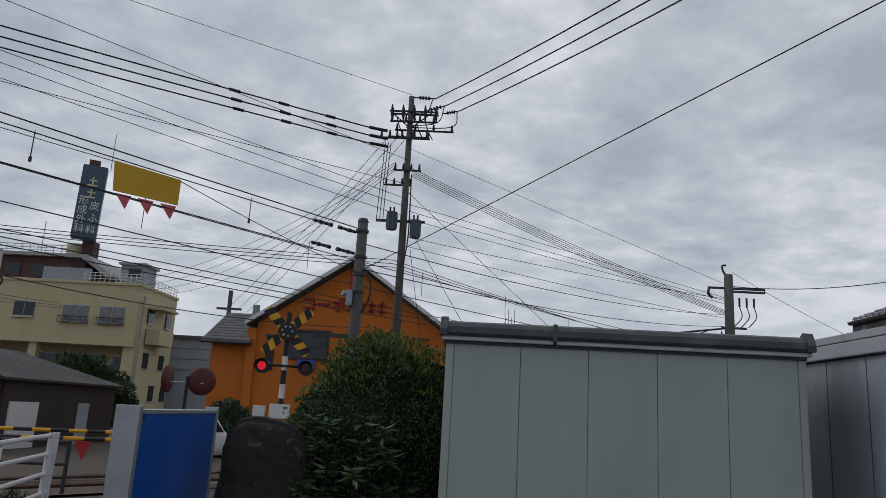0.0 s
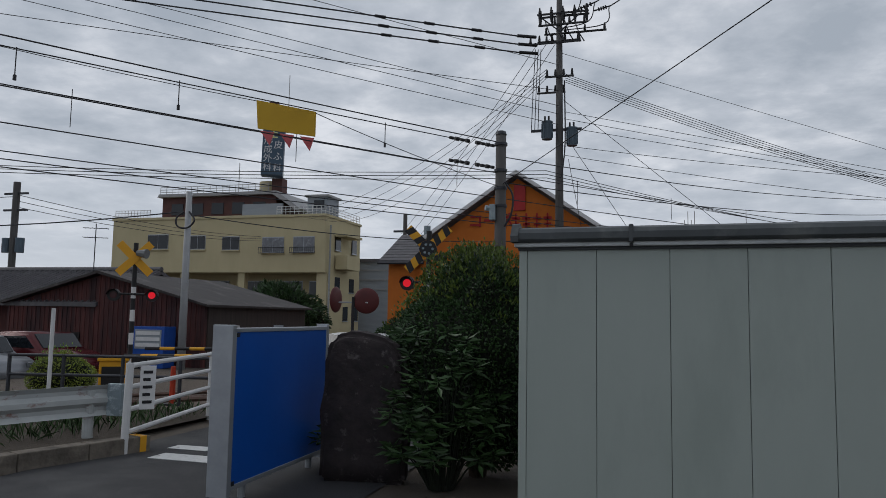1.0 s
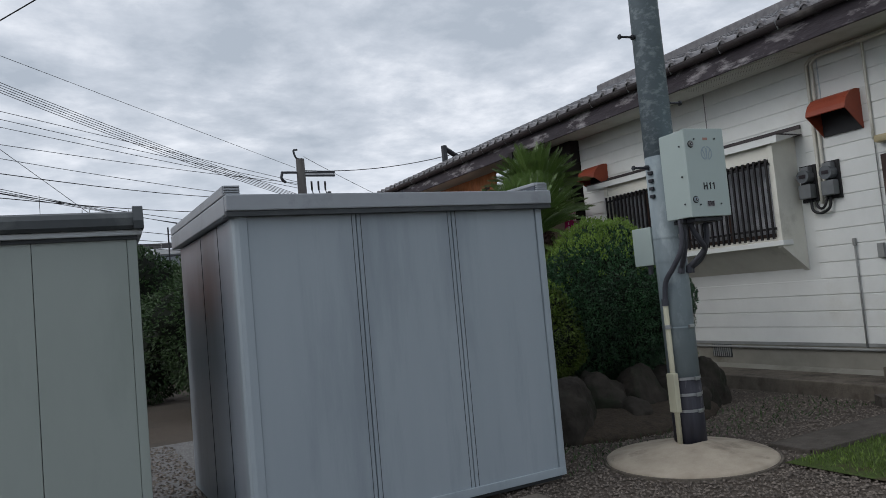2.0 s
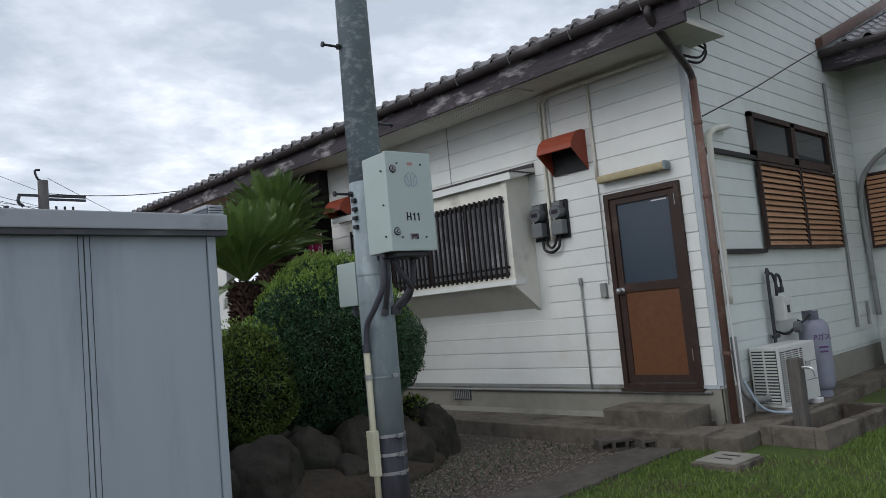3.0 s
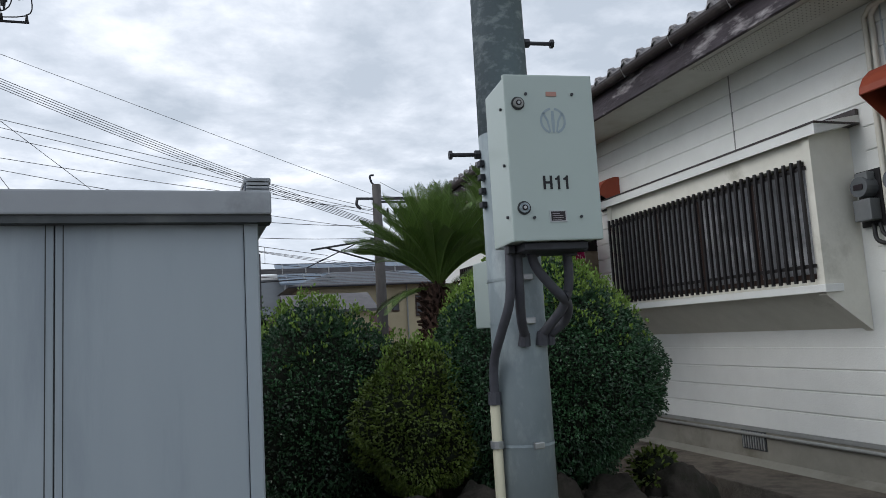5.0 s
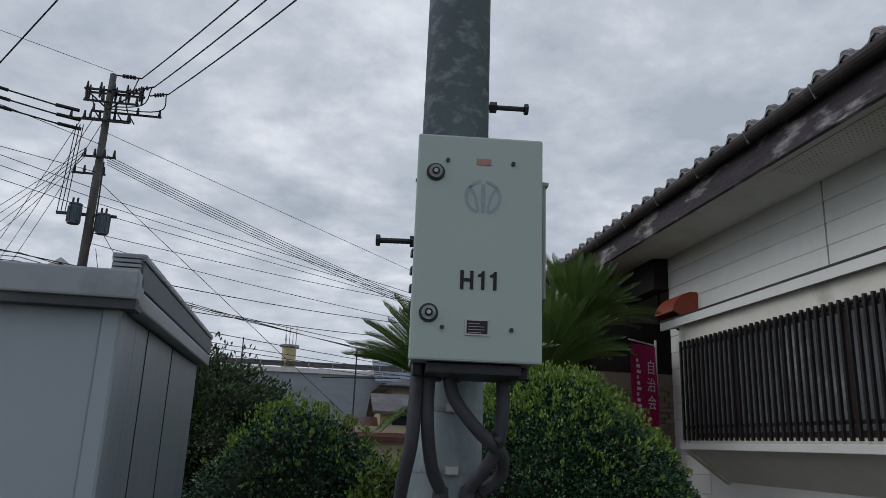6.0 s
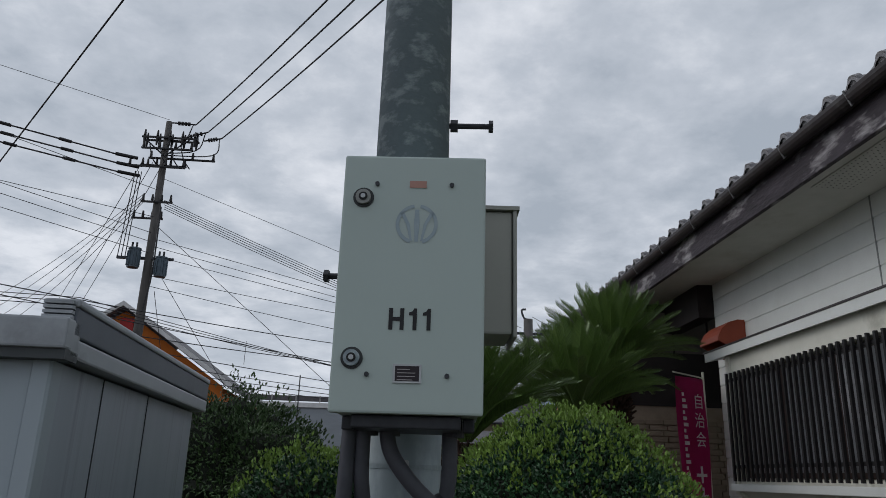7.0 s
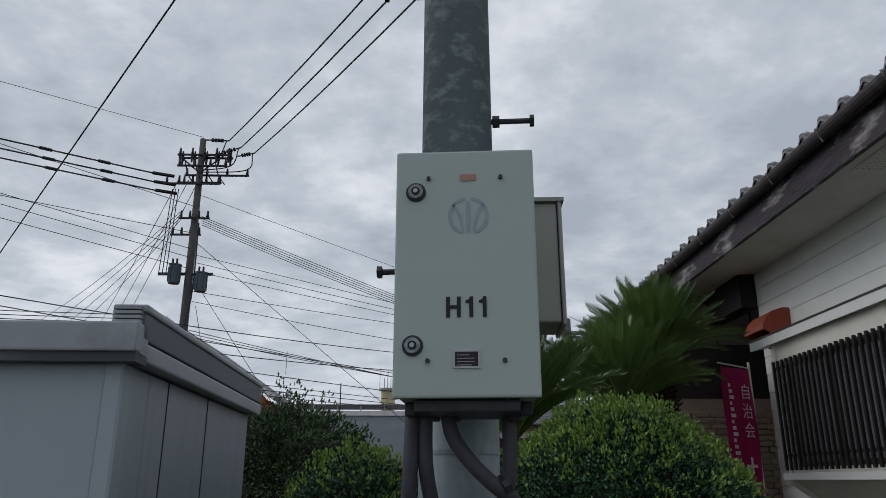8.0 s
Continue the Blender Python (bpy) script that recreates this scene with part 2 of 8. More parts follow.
monolith = M("stone_dark", (0.038, 0.030, 0.031), (0.018, 0.015, 0.016), 7, 0.9, bump=1.0, bscale=16, c3=(0.12, 0.105, 0.105), s3=9, t3=0.64)
rock_m = M("garden_rock", (0.052, 0.045, 0.037), (0.022, 0.019, 0.016), 5, 0.95, bump=1.0, bscale=14, c3=(0.022, 0.026, 0.016), s3=3, t3=0.56)
leaf_box = M("clipped_leaf", (0.040, 0.108, 0.042), (0.014, 0.045, 0.020), 3, 0.38, island=0.55, spec=0.5)
leaf_tip = M("young_leaf", (0.21, 0.32, 0.06), (0.13, 0.22, 0.045), 3, 0.42, island=0.3)
leaf_yellow = M("yellowish_leaf", (0.11, 0.155, 0.028), (0.06, 0.095, 0.018), 3, 0.42, island=0.45)
leaf_dark = M("dark_leaf", (0.038, 0.08, 0.025), (0.018, 0.04, 0.013), 3, 0.42, island=0.45)
leaf_hedge = M("hedge_leaf", (0.058, 0.10, 0.036), (0.028, 0.055, 0.02), 3, 0.45, island=0.5)
# Near-black colour that stands for the shade deep inside the crowns.
leaf_core = M("crown_shade", (0.012, 0.017, 0.009), (0.007, 0.009, 0.006), 8, 0.95)
bark = M("bark", (0.10, 0.075, 0.055), (0.05, 0.038, 0.03), 12, 0.95, bump=0.8)
frond_m = M("cycad_frond", (0.15, 0.235, 0.062), (0.085, 0.145, 0.036), 2, 0.36, island=0.35, spec=0.45)
cycad_bark = M("cycad_trunk", (0.085, 0.05, 0.038), (0.04, 0.024, 0.02), 12, 0.95, bump=0.8, island=0.4)
orange_wall = M("orange_stucco", (0.49, 0.140, 0.022), (0.43, 0.12, 0.018), 1.2, 0.85, c3=(0.43, 0.12, 0.02), s3=0.35, t3=0.6)
white_trim = M("white_trim", (0.66, 0.66, 0.66), (0.54, 0.54, 0.545), 3, 0.6)
slate = M("grey_slate", (0.115, 0.11, 0.115), (0.075, 0.072, 0.078), 3, 0.6, c3=(0.15, 0.145, 0.15), s3=1, t3=0.6)
red_paint = M("red_paint", (0.40, 0.025, 0.025), (0.33, 0.02, 0.02), 5, 0.5)
cream = M("cream_render", (0.47, 0.41, 0.255), (0.42, 0.365, 0.225), 0.8, 0.85, c3=(0.45, 0.40, 0.26), s3=0.5, t3=0.64, streak=(1, 1, 0.35))
maroon = M("maroon_cladding", (0.10, 0.04, 0.032), (0.065, 0.026, 0.022), 2, 0.6)
roof_grey = M("roof_railing_grey", (0.33, 0.33, 0.33), None, 3, 0.6)
rust_tin = M("rusty_tin_wall", (0.115, 0.038, 0.034), (0.042, 0.019, 0.020), 2.5, 0.8, c3=(0.035, 0.020, 0.022), s3=1.0, t3=0.55, streak=(3, 3, 0.35), bump=0.1)
hut_roof = M("hut_roof", (0.05, 0.042, 0.04), (0.03, 0.026, 0.026), 2, 0.7, c3=(0.10, 0.09, 0.085), s3=0.8, t3=0.6)
pole_conc = M("pole_concrete", (0.105, 0.10, 0.097), (0.07, 0.067, 0.065), 4, 0.85, c3=(0.05, 0.048, 0.046), s3=1.2, t3=0.6, streak=(1, 1, 0.3))
pole_grey = M("pole_grey", (0.33, 0.34, 0.35), (0.27, 0.28, 0.29), 3, 0.6)
wire_m = M("cable", (0.03, 0.03, 0.034), None, 4, 0.6)
trafo_m = M("transformer", (0.09, 0.125, 0.155), (0.065, 0.09, 0.115), 3, 0.5)
sig_yellow = M("signal_yellow", (0.68, 0.34, 0.02), (0.60, 0.29, 0.018), 4, 0.5)
sig_black = M("signal_black", (0.018, 0.018, 0.02), None, 4, 0.5)
lamp_red = M("signal_red_lit", (0.5, 0.012, 0.02), None, 4, 0.3, emit=(1.0, 0.012, 0.03), estr=0.5)
lamp_off = M("signal_dark_lens", (0.06, 0.012, 0.014), None, 4, 0.2)
board_yellow = M("yellow_board", (0.53, 0.32, 0.018), (0.47, 0.28, 0.016), 1.5, 0.6, c3=(0.40, 0.24, 0.02), s3=1.3, t3=0.62)
pennant_m = M("pink_pennant", (0.55, 0.12, 0.13), (0.47, 0.10, 0.11), 3, 0.8)
white_rail = M("white_rail", (0.60, 0.60, 0.60), (0.52, 0.52, 0.52), 6, 0.5, c3=(0.35, 0.22, 0.15), s3=6, t3=0.70)
guard_m = M("guard_rail_white", (0.42, 0.44, 0.44), (0.35, 0.37, 0.37), 4, 0.5, c3=(0.18, 0.06, 0.035), s3=4.5, t3=0.62, streak=(1, 1, 2))
line_white = M("road_paint", (0.62, 0.62, 0.61), (0.50, 0.50, 0.49), 20, 0.8, c3=(0.12, 0.12, 0.12), s3=8, t3=0.66)
kerb_m = M("kerb", (0.19, 0.165, 0.135), (0.11, 0.095, 0.08), 8, 0.95, bump=0.6, c3=(0.075, 0.065, 0.055), s3=3, t3=0.56)
mirror_back = M("mirror_back_red", (0.10, 0.02, 0.02), (0.07, 0.016, 0.016), 5, 0.5)
magenta = M("magenta_banner", (0.36, 0.025, 0.13), (0.31, 0.02, 0.11), 4, 0.75)
banner_ink = M("banner_white", (0.72, 0.60, 0.66), None, 8, 0.7)
cedar = M("orange_cedar", (0.50, 0.20, 0.085), (0.42, 0.16, 0.065), 3, 0.6, rand=0.1, streak=(1, 1, 0.3))
brick_tan = M("tan_brick", (0.27, 0.215, 0.16), (0.20, 0.155, 0.115), 5, 0.85, island=0.15)
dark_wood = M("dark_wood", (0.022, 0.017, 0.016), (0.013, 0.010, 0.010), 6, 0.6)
gas_grey = M("gas_cylinder_grey", (0.25, 0.26, 0.32), (0.21, 0.22, 0.275), 4, 0.45, c3=(0.17, 0.17, 0.20), s3=3, t3=0.62)
ac_white = M("air_conditioner_white", (0.60, 0.61, 0.585), (0.54, 0.55, 0.53), 4, 0.45, c3=(0.42, 0.42, 0.39), s3=2.5, t3=0.65)
blue_pipe = M("pale_blue_pipe", (0.36, 0.45, 0.54), None, 5, 0.5)
post_wood = M("weathered_post", (0.13, 0.12, 0.11), (0.075, 0.07, 0.064), 8, 0.9, streak=(6, 6, 0.6), bump=0.5)
meter_grey = M("meter_grey", (0.16, 0.17, 0.175), (0.12, 0.13, 0.135), 6, 0.45)
meter_glass = M("meter_glass", (0.12, 0.13, 0.14), None, 6, 0.15)
car_silver = M("car_silver", (0.25, 0.26, 0.28), None, 3, 0.3, 0.3)
car_maroon = M("car_maroon", (0.10, 0.016, 0.02), None, 3, 0.25, 0.2)
car_white = M("car_white", (0.72, 0.72, 0.72), None, 3, 0.3)
tyre_m = M("tyre", (0.02, 0.02, 0.021), None, 8, 0.85)
vend_blue = M("vending_blue", (0.02, 0.085, 0.38), None, 4, 0.35)
far_grey = M("far_grey_wall", (0.30, 0.33, 0.36), (0.25, 0.275, 0.30), 0.6, 0.8, streak=(1, 1, 4))
beige_wall = M("beige_house_wall", (0.42, 0.37, 0.255), (0.37, 0.325, 0.22), 1.2, 0.85)
flower_pink = M("pink_petal", (0.55, 0.12, 0.18), (0.42, 0.07, 0.12), 4, 0.6, island=0.4)
rail_steel = M("rail_steel", (0.15, 0.10, 0.08), (0.09, 0.06, 0.05), 5, 0.5, 0.6)


# ---- mesh helpers ----
def thing(name, at=(0, 0, 0), rz=0.0, label="", category="", group="", kind=""):
    ob = new(name)
    ob.matrix_world = pose(*at, 0, 0, rz)
    ob.empty_display_size = 0.2
    return tagged(ob, label, category, group, kind)


def part(name, bm, material, parent=None, label="", smooth=False, world=False):
    """Links a bmesh as one mesh object under a thing; world: its points are given in world places."""
    me = bpy.data.meshes.new(name)
    if smooth:
        for f in bm.faces:
            f.smooth = True
    bm.to_mesh(me)
    bm.free()
    return piece(name, me, material, parent, label, world)


def piece(name, me, material, parent=None, label="", world=False, m=None):
    for x in (material if isinstance(material, (list, tuple)) else [material]):
        if not any(y == x for y in me.materials):
            me.materials.append(x)
    ob = new(name, me)
    if parent:
        ob.parent = parent
        if world:
            root, w = parent, parent.matrix_basis.copy()
            while root.parent:
                root = root.parent
                w = root.matrix_basis @ w
            me.transform(w.inverted())
    if m is not None:
        ob.matrix_basis = m
    if label:
        tagged(ob, label)
    return ob


def box(bm, x0, x1, y0, y1, z0, z1, bevel=0.0, m=None, mat=0):
    vs = [bm.verts.new((x, y, z)) for x in (x0, x1) for y in (y0, y1) for z in (z0, z1)]
    if m is not None:
        for v in vs:
            v.co = m @ v.co
    fs = [bm.faces.new([vs[i] for i in q]) for q in ((0, 1, 3, 2), (4, 6, 7, 5), (0, 4, 5, 1), (2, 3, 7, 6), (0, 2, 6, 4), (1, 5, 7, 3))]
    for f in fs:
        f.material_index = mat
    if bevel:
        es = list({e for f in fs for e in f.edges})
        bmesh.ops.bevel(bm, geom=es, offset=bevel, segments=2, affect="EDGES", profile=0.6)
    return bm


def B(*a, **k):
    return box(bmesh.new(), *a, **k)


def tube(bm, pts, r, seg=8, cap=True, r1=None):
    """A round tube along points; r1: radius at the far end."""
    pts = [Vector(p) for p in pts]
    rings = []
    n = len(pts)
    for i, p in enumerate(pts):
        d = (pts[min(i + 1, n - 1)] - pts[max(i - 1, 0)]).normalized()
        if i == 0:
            a = d.orthogonal().normalized() if abs(d.z) > 0.99 else d.cross(Vector((0, 0, 1))).normalized()
        else:
            a = (a - d * a.dot(d)).normalized()
        b = d.cross(a)
        rr = r if r1 is None else r + (r1 - r) * i / max(1, n - 1)
        rings.append([bm.verts.new(p + rr * (a * math.cos(t) + b * math.sin(t))) for t in (2 * math.pi * k / seg for k in range(seg))])
    for u, v in zip(rings, rings[1:]):
        for k in range(seg):
            bm.faces.new((u[k], u[(k + 1) % seg], v[(k + 1) % seg], v[k]))
    if cap:
        bm.faces.new(rings[0][::-1])
        bm.faces.new(rings[-1])
    return bm


def T(*a, **k):
    return tube(bmesh.new(), *a, **k)


def bend(pts, steps=6):
    """Smooths a line of points (Catmull-Rom)."""
    p = [Vector(q) for q in pts]
    p = [p[0] * 2 - p[1]] + p + [p[-1] * 2 - p[-2]]
    out = []
    for i in range(1, len(p) - 2):
        for s in range(steps):
            t = s / steps
            out.append(0.5 * ((2 * p[i]) + (p[i + 1] - p[i - 1]) * t + (2 * p[i - 1] - 5 * p[i] + 4 * p[i + 1] - p[i + 2]) * t * t + (3 * p[i] - p[i - 1] - 3 * p[i + 1] + p[i + 2]) * t ** 3))
    out.append(p[-2])
    return out


def prism(bm, outline, axis, a, b, mat=0):
    """An outline of (u, v) pairs pushed along an axis from a to b: axis x gives (y, z), y gives (x, z), z gives (x, y)."""
    def put(u, v, w):
        return {"x": (w, u, v), "y": (u, w, v), "z": (u, v, w)}[axis]
    lo = [bm.verts.new(put(u, v, a)) for u, v in outline]
    hi = [bm.verts.new(put(u, v, b)) for u, v in outline]
    n = len(outline)
    fs = [bm.faces.new(lo), bm.faces.new(hi[::-1])] + [bm.faces.new((lo[i], hi[i], hi[(i + 1) % n], lo[(i + 1) % n])) for i in range(n)]
    for f in fs:
        f.material_index = mat
    bmesh.ops.recalc_face_normals(bm, faces=fs)
    return bm


def P(*a, **k):
    return prism(bmesh.new(), *a, **k)


def words(name, text, size, material, parent, m, label="", depth=0.002, bold=0.0, space=1.0):
    cu = bpy.data.curves.new(name, "FONT")
    cu.body, cu.size, cu.align_x, cu.align_y, cu.extrude = text, size, "CENTER", "CENTER", depth
    cu.offset, cu.space_character = bold, space
    tmp = new(name + "_tmp", cu)
    bpy.context.view_layer.update()
    me = bpy.data.meshes.new_from_object(tmp.evaluated_get(bpy.context.evaluated_depsgraph_get()))
    bpy.data.objects.remove(tmp)
    me.materials.clear()
    return piece(name, me, material, parent, label, m=m)


def cable(name, p, q, sag=0.3, r=0.012, label="thin black overhead power cable", group="overhead cables", seg=5, n=14, category="cable"):
    p, q = Vector(p), Vector(q)
    pts = [p.lerp(q, i / n) - Vector((0, 0, sag * 4 * (i / n) * (1 - i / n))) for i in range(n + 1)]
    ob = part(name, T(pts, r, seg), wire_m)
    return tagged(ob, label, category, group)


def grow(name, places, dirs, length, width, material, parent, label="", seed=1, curl=0.25):
    """Many small folded leaves at places, pointing along dirs, as one mesh."""
    rng = np.random.default_rng(seed)
    n = len(places)
    d = dirs / np.linalg.norm(dirs, axis=1, keepdims=True)
    side = np.cross(d, rng.normal(size=(n, 3)))
    side /= np.linalg.norm(side, axis=1, keepdims=True)
    nor = np.cross(d, side)
    ln = (length * rng.uniform(0.65, 1.3, n))[:, None]
    wd = (width * rng.uniform(0.7, 1.25, n))[:, None]
    mid = places + d * ln * 0.5
    v = np.stack([places, mid + side * wd * 0.5 + nor * wd * curl, places + d * ln - nor * ln * 0.12, mid - side * wd * 0.5 + nor * wd * curl], 1).reshape(-1, 3)
    base = np.arange(n)[:, None] * 4
    f = np.concatenate([base + [0, 1, 2], base + [0, 2, 3]], 0)
    me = bpy.data.meshes.new(name)
    me.from_pydata(v.tolist(), [], f.tolist())
    return piece(name, me, material, parent, label)


def blob_points(n, rad, seed, bumps=0.1, freq=2.2, inner=0.12, lo=-1.0, taper=0.22):
    """Points near the skin of a lumpy ellipsoid, with their outward directions."""
    rng = np.random.default_rng(seed)
    u = rng.normal(size=(n, 3))
    u /= np.linalg.norm(u, axis=1, keepdims=True)
    u = u[u[:, 2] > lo]
    lump = np.array([noise.noise(Vector(x * freq) + Vector((seed * 3.1, 0, 0))) for x in u])
    tuft = np.array([noise.noise(Vector(x * 11.0) + Vector((0, seed * 1.7, 0))) for x in u])
    k = 1 + bumps * lump + 0.045 * tuft - inner * rng.random(len(u)) ** 1.5
    q = u * k[:, None]
    q[:, :2] *= (1 - taper * np.clip(u[:, 2], 0, 1) ** 1.3)[:, None]
    return q * np.array(rad), u


def core(rad, at, seed, scale=0.86, bumps=0.1, freq=2.2, taper=0.22):
    bm = bmesh.new()
    bmesh.ops.create_icosphere(bm, subdivisions=4, radius=1.0)
    for v in bm.verts:
        u = v.co.normalized()
        k = scale * (1 + bumps * noise.noise(u * freq + Vector((seed * 3.1, 0, 0))) + 0.045 * noise.noise(u * 11.0 + Vector((0, seed * 1.7, 0))))
        tp = 1 - taper * max(0.0, u.z) ** 1.3
        v.co = Vector((u.x * rad[0] * tp, u.y * rad[1] * tp, u.z * rad[2])) * k + Vector(at)
    return bm


def bush(name, at, rad, zc, n, leaf, width, material, label, seed, tip=None, tips=0, lo=-1.0, bumps=0.1, freq=2.2, category="shrub", group="garden shrubs", loose=0.75, taper=0.22):
    b = thing(name, (at[0], at[1], at[2]), 0, label, category, group)
    rng = np.random.default_rng(seed + 50)
    pts, out = blob_points(n, rad, seed, bumps, freq, lo=lo, taper=taper)
    dirs = out + rng.normal(size=out.shape) * loose
    grow("crown", pts + np.array([0, 0, zc]), dirs, leaf, width, material, b, seed=seed)["kind"] = "stuff"
    # Solid dark core painted as the crown's inner shade.
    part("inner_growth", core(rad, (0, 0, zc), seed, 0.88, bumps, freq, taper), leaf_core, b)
    if tips:
        pts, out = blob_points(tips * 4, (rad[0] * 1.02, rad[1] * 1.02, rad[2] * 1.03), seed, bumps, freq, inner=0.04, lo=0.2, taper=taper)
        keep = rng.random(len(pts)) < np.clip(out[:, 2], 0, 1) ** 2 * 0.8
        pts, out = pts[keep], out[keep]
        sh = np.repeat(pts, 5, 0) + rng.normal(size=(len(pts) * 5, 3)) * leaf * 0.5 + np.array([0, 0, leaf * 0.6])
        grow("fresh_growth", sh + np.array([0, 0, zc]) + np.stack([np.zeros(len(sh)), np.zeros(len(sh)), np.repeat(rng.uniform(0, leaf * 1.6, len(pts)), 5)], 1), np.repeat(out, 5, 0) * 0.6 + np.array([0, 0, 0.9]) + rng.normal(size=sh.shape) * 0.45, leaf * 0.95, width * 1.0, tip or leaf_tip, b, "fresh light green shoots", seed=seed + 7)["kind"] = "stuff"
    bm = bmesh.new()
    for k in range(5):
        a = k * 1.26 + seed
        tube(bm, bend([(0.05 * math.cos(a), 0.05 * math.sin(a), -0.02), (0.12 * math.cos(a), 0.12 * math.sin(a), zc * 0.4), (0.4 * rad[0] * math.cos(a), 0.4 * rad[1] * math.sin(a), zc)], 4), 0.03, 6, r1=0.012)
    part("trunk", bm, bark, b)
    return b


# ---- ground ----
RAIL_D = Vector((0.6, 0.8, 0))
RAIL_N = Vector((-0.8, 0.6, 0))


def ground_z(x, y):
    k = min(1.0, max(0.0, (-0.8 * x + 0.6 * y - 9.0) / 6.0))
    return -0.5 * k * k * (3 - 2 * k) * min(1.0, max(0.0, (2 - x) / 4))


def sheet(xs, ys, lift=0.0):
    bm = bmesh.new()
    g = [[bm.verts.new((x, y, ground_z(x, y) + lift)) for y in ys] for x in xs]
    for i in range(len(xs) - 1):
        for j in range(len(ys) - 1):
            bm.faces.new((g[i][j], g[i + 1][j], g[i + 1][j + 1], g[i][j + 1]))
    return bm


def steps(*spans):
    out = []
    for a, b, d in spans:
        out += list(np.arange(a, b, d))
    return [float(v) for v in out] + [float(spans[-1][1])]


tagged(part("ground", sheet(steps((-900, -60, 120), (-60, 30, 1.0), (30, 900, 145)), steps((-900, -20, 110), (-20, 40, 1.0), (40, 1200, 145)), -0.012), gravel), "grey-brown gravel yard", "ground", kind="structure")
tagged(part("road", sheet(steps((-3.45, -0.35, 0.31)), steps((-14, 30, 0.5))), asphalt), "worn dark grey asphalt lane over the crossing", "road", kind="structure")
bm = bmesh.new()
for u0, u1, v0, v1 in ((-2.85, -2.05, 6.35, 6.62), (-3.0, -2.55, 6.85, 7.05)):
    box(bm, u0, u1, v0, v1, 0.002, 0.006)
tagged(part("road_marking", bm, line_white), "worn white stop line on the asphalt", "road marking", kind="structure")

gravel_pale = M("pale_gravel", (0.27, 0.265, 0.26), (0.12, 0.115, 0.11), 45, 0.95, bump=0.9, bscale=60)
tagged(part("gravel_strip", sheet(steps((3.2, 4.6, 0.35)), steps((6.4, 9.6, 0.4)), 0.008), gravel_pale), "pale grey gravel strip between the sheds", "ground", kind="structure")
# yard paving towards the door, lawn and the concrete strip along the house
tagged(part("lawn", sheet(steps((7.45, 20, 0.5)), steps((-6, 4.4, 0.4)), 0.012), turf), "patchy green lawn", "lawn", kind="structure")
bm = bmesh.new()
box(bm, 7.8, 9.9, 4.46, 4.82, -0.05, 0.03, 0.01)
box(bm, 7.8, 9.85, 4.38, 4.45, -0.05, 0.045, 0.01)
tagged(part("pavement", bm, concrete_dark), "dark worn concrete path slab", "pavement", kind="structure")
tagged(part("step_stone", B(5.0, 5.75, 4.55, 4.95, -0.03, 0.04, 0.015), kerb_m), "reddish-brown flat paving stone before the shed", "paving stone")

# ---- the white house ----
XW, Y0, Y1, ZS, ZF = 10.65, 4.35, 10.3, 3.72, 0.46
house = thing("house", (XW, Y0, 0), 0, "single-storey house with white board siding and grey tiled roof", "house")


def subtract(spans, cut):
    out = []
    for a, b in spans:
        if cut[1] <= a or cut[0] >= b:
            out.append((a, b))
        else:
            if cut[0] > a:
                out.append((a, cut[0]))
            if cut[1] < b:
                out.append((cut[1], b))
    return out


DOOR = (4.53, 5.385, 0.435, 2.43)
BAY = (6.25, 9.6, 1.3, 2.95)
wall_w = part("wall", P([(Y0, 0.0), (DOOR[0], 0.0), (DOOR[0], DOOR[3]), (DOOR[1], DOOR[3]), (DOOR[1], 0.0), (Y1, 0), (Y1, ZS), (Y0, ZS)], "x", XW + 0.003, XW + 0.16), siding, house, "wall of horizontal white boards", world=True)
BOARD = 0.181


def boards(parent, material, along, rows, span, face, cuts, top):
    """Horizontal siding boards with a recessed joint below each one."""
    for r in range(rows):
        z0 = ZF + r * BOARD
        z1 = min(z0 + BOARD - 0.004, top)
        if z1 - z0 < 0.02:
            break
        runs = [span]
        for a, b, c0, c1 in cuts:
            if z1 > c0 + 0.004 and z0 < c1 - 0.004:
                runs = subtract(runs, (a, b))
        for a, b in runs:
            if b - a < 0.02:
                continue
            prof = [(0.006, z0), (-0.005, z0 + 0.003), (-0.007, z0 + 0.010), (-0.004, z1 - 0.006), (0.006, z1)]
            bm = bmesh.new()
            if along == "y":
                prism(bm, [(face + u, v) for u, v in prof], "y", a, b)
            else:
                prism(bm, [(face + u, v) for u, v in prof], "x", a, b)
            part("siding_board", bm, material, parent, world=True)


boards(wall_w, siding, "y", 19, (Y0 + 0.05, Y1), XW, [DOOR, (BAY[0], BAY[1], 1.33, 2.93)], ZS)
XE = 15.3
GABLE = math.tan(radians(22))
wall_s = part("wall", P([(XW + 0.02, 0.0), (18.4, 0.0), (18.4, 7.2), (XW + 0.02, 4.08)], "y", Y0 + 0.003, Y0 + 0.16), siding_shade, house, "end wall of pale green-white boards, toned down for shade", world=True)
boards(wall_s, siding_shade, "x", 20, (XW + 0.05, XE), Y0, [(11.9, 14.25, 1.72, 3.2)], 4.1)
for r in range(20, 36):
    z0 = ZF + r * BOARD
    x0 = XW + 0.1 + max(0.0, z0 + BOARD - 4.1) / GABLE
    part("siding_board", P([(Y0 + 0.006, z0), (Y0 - 0.005, z0 + 0.003), (Y0 - 0.007, z0 + 0.010), (Y0 - 0.004, z0 + BOARD - 0.010), (Y0 + 0.006, z0 + BOARD - 0.004)], "x", x0, 18.4), siding_shade, wall_s, world=True)
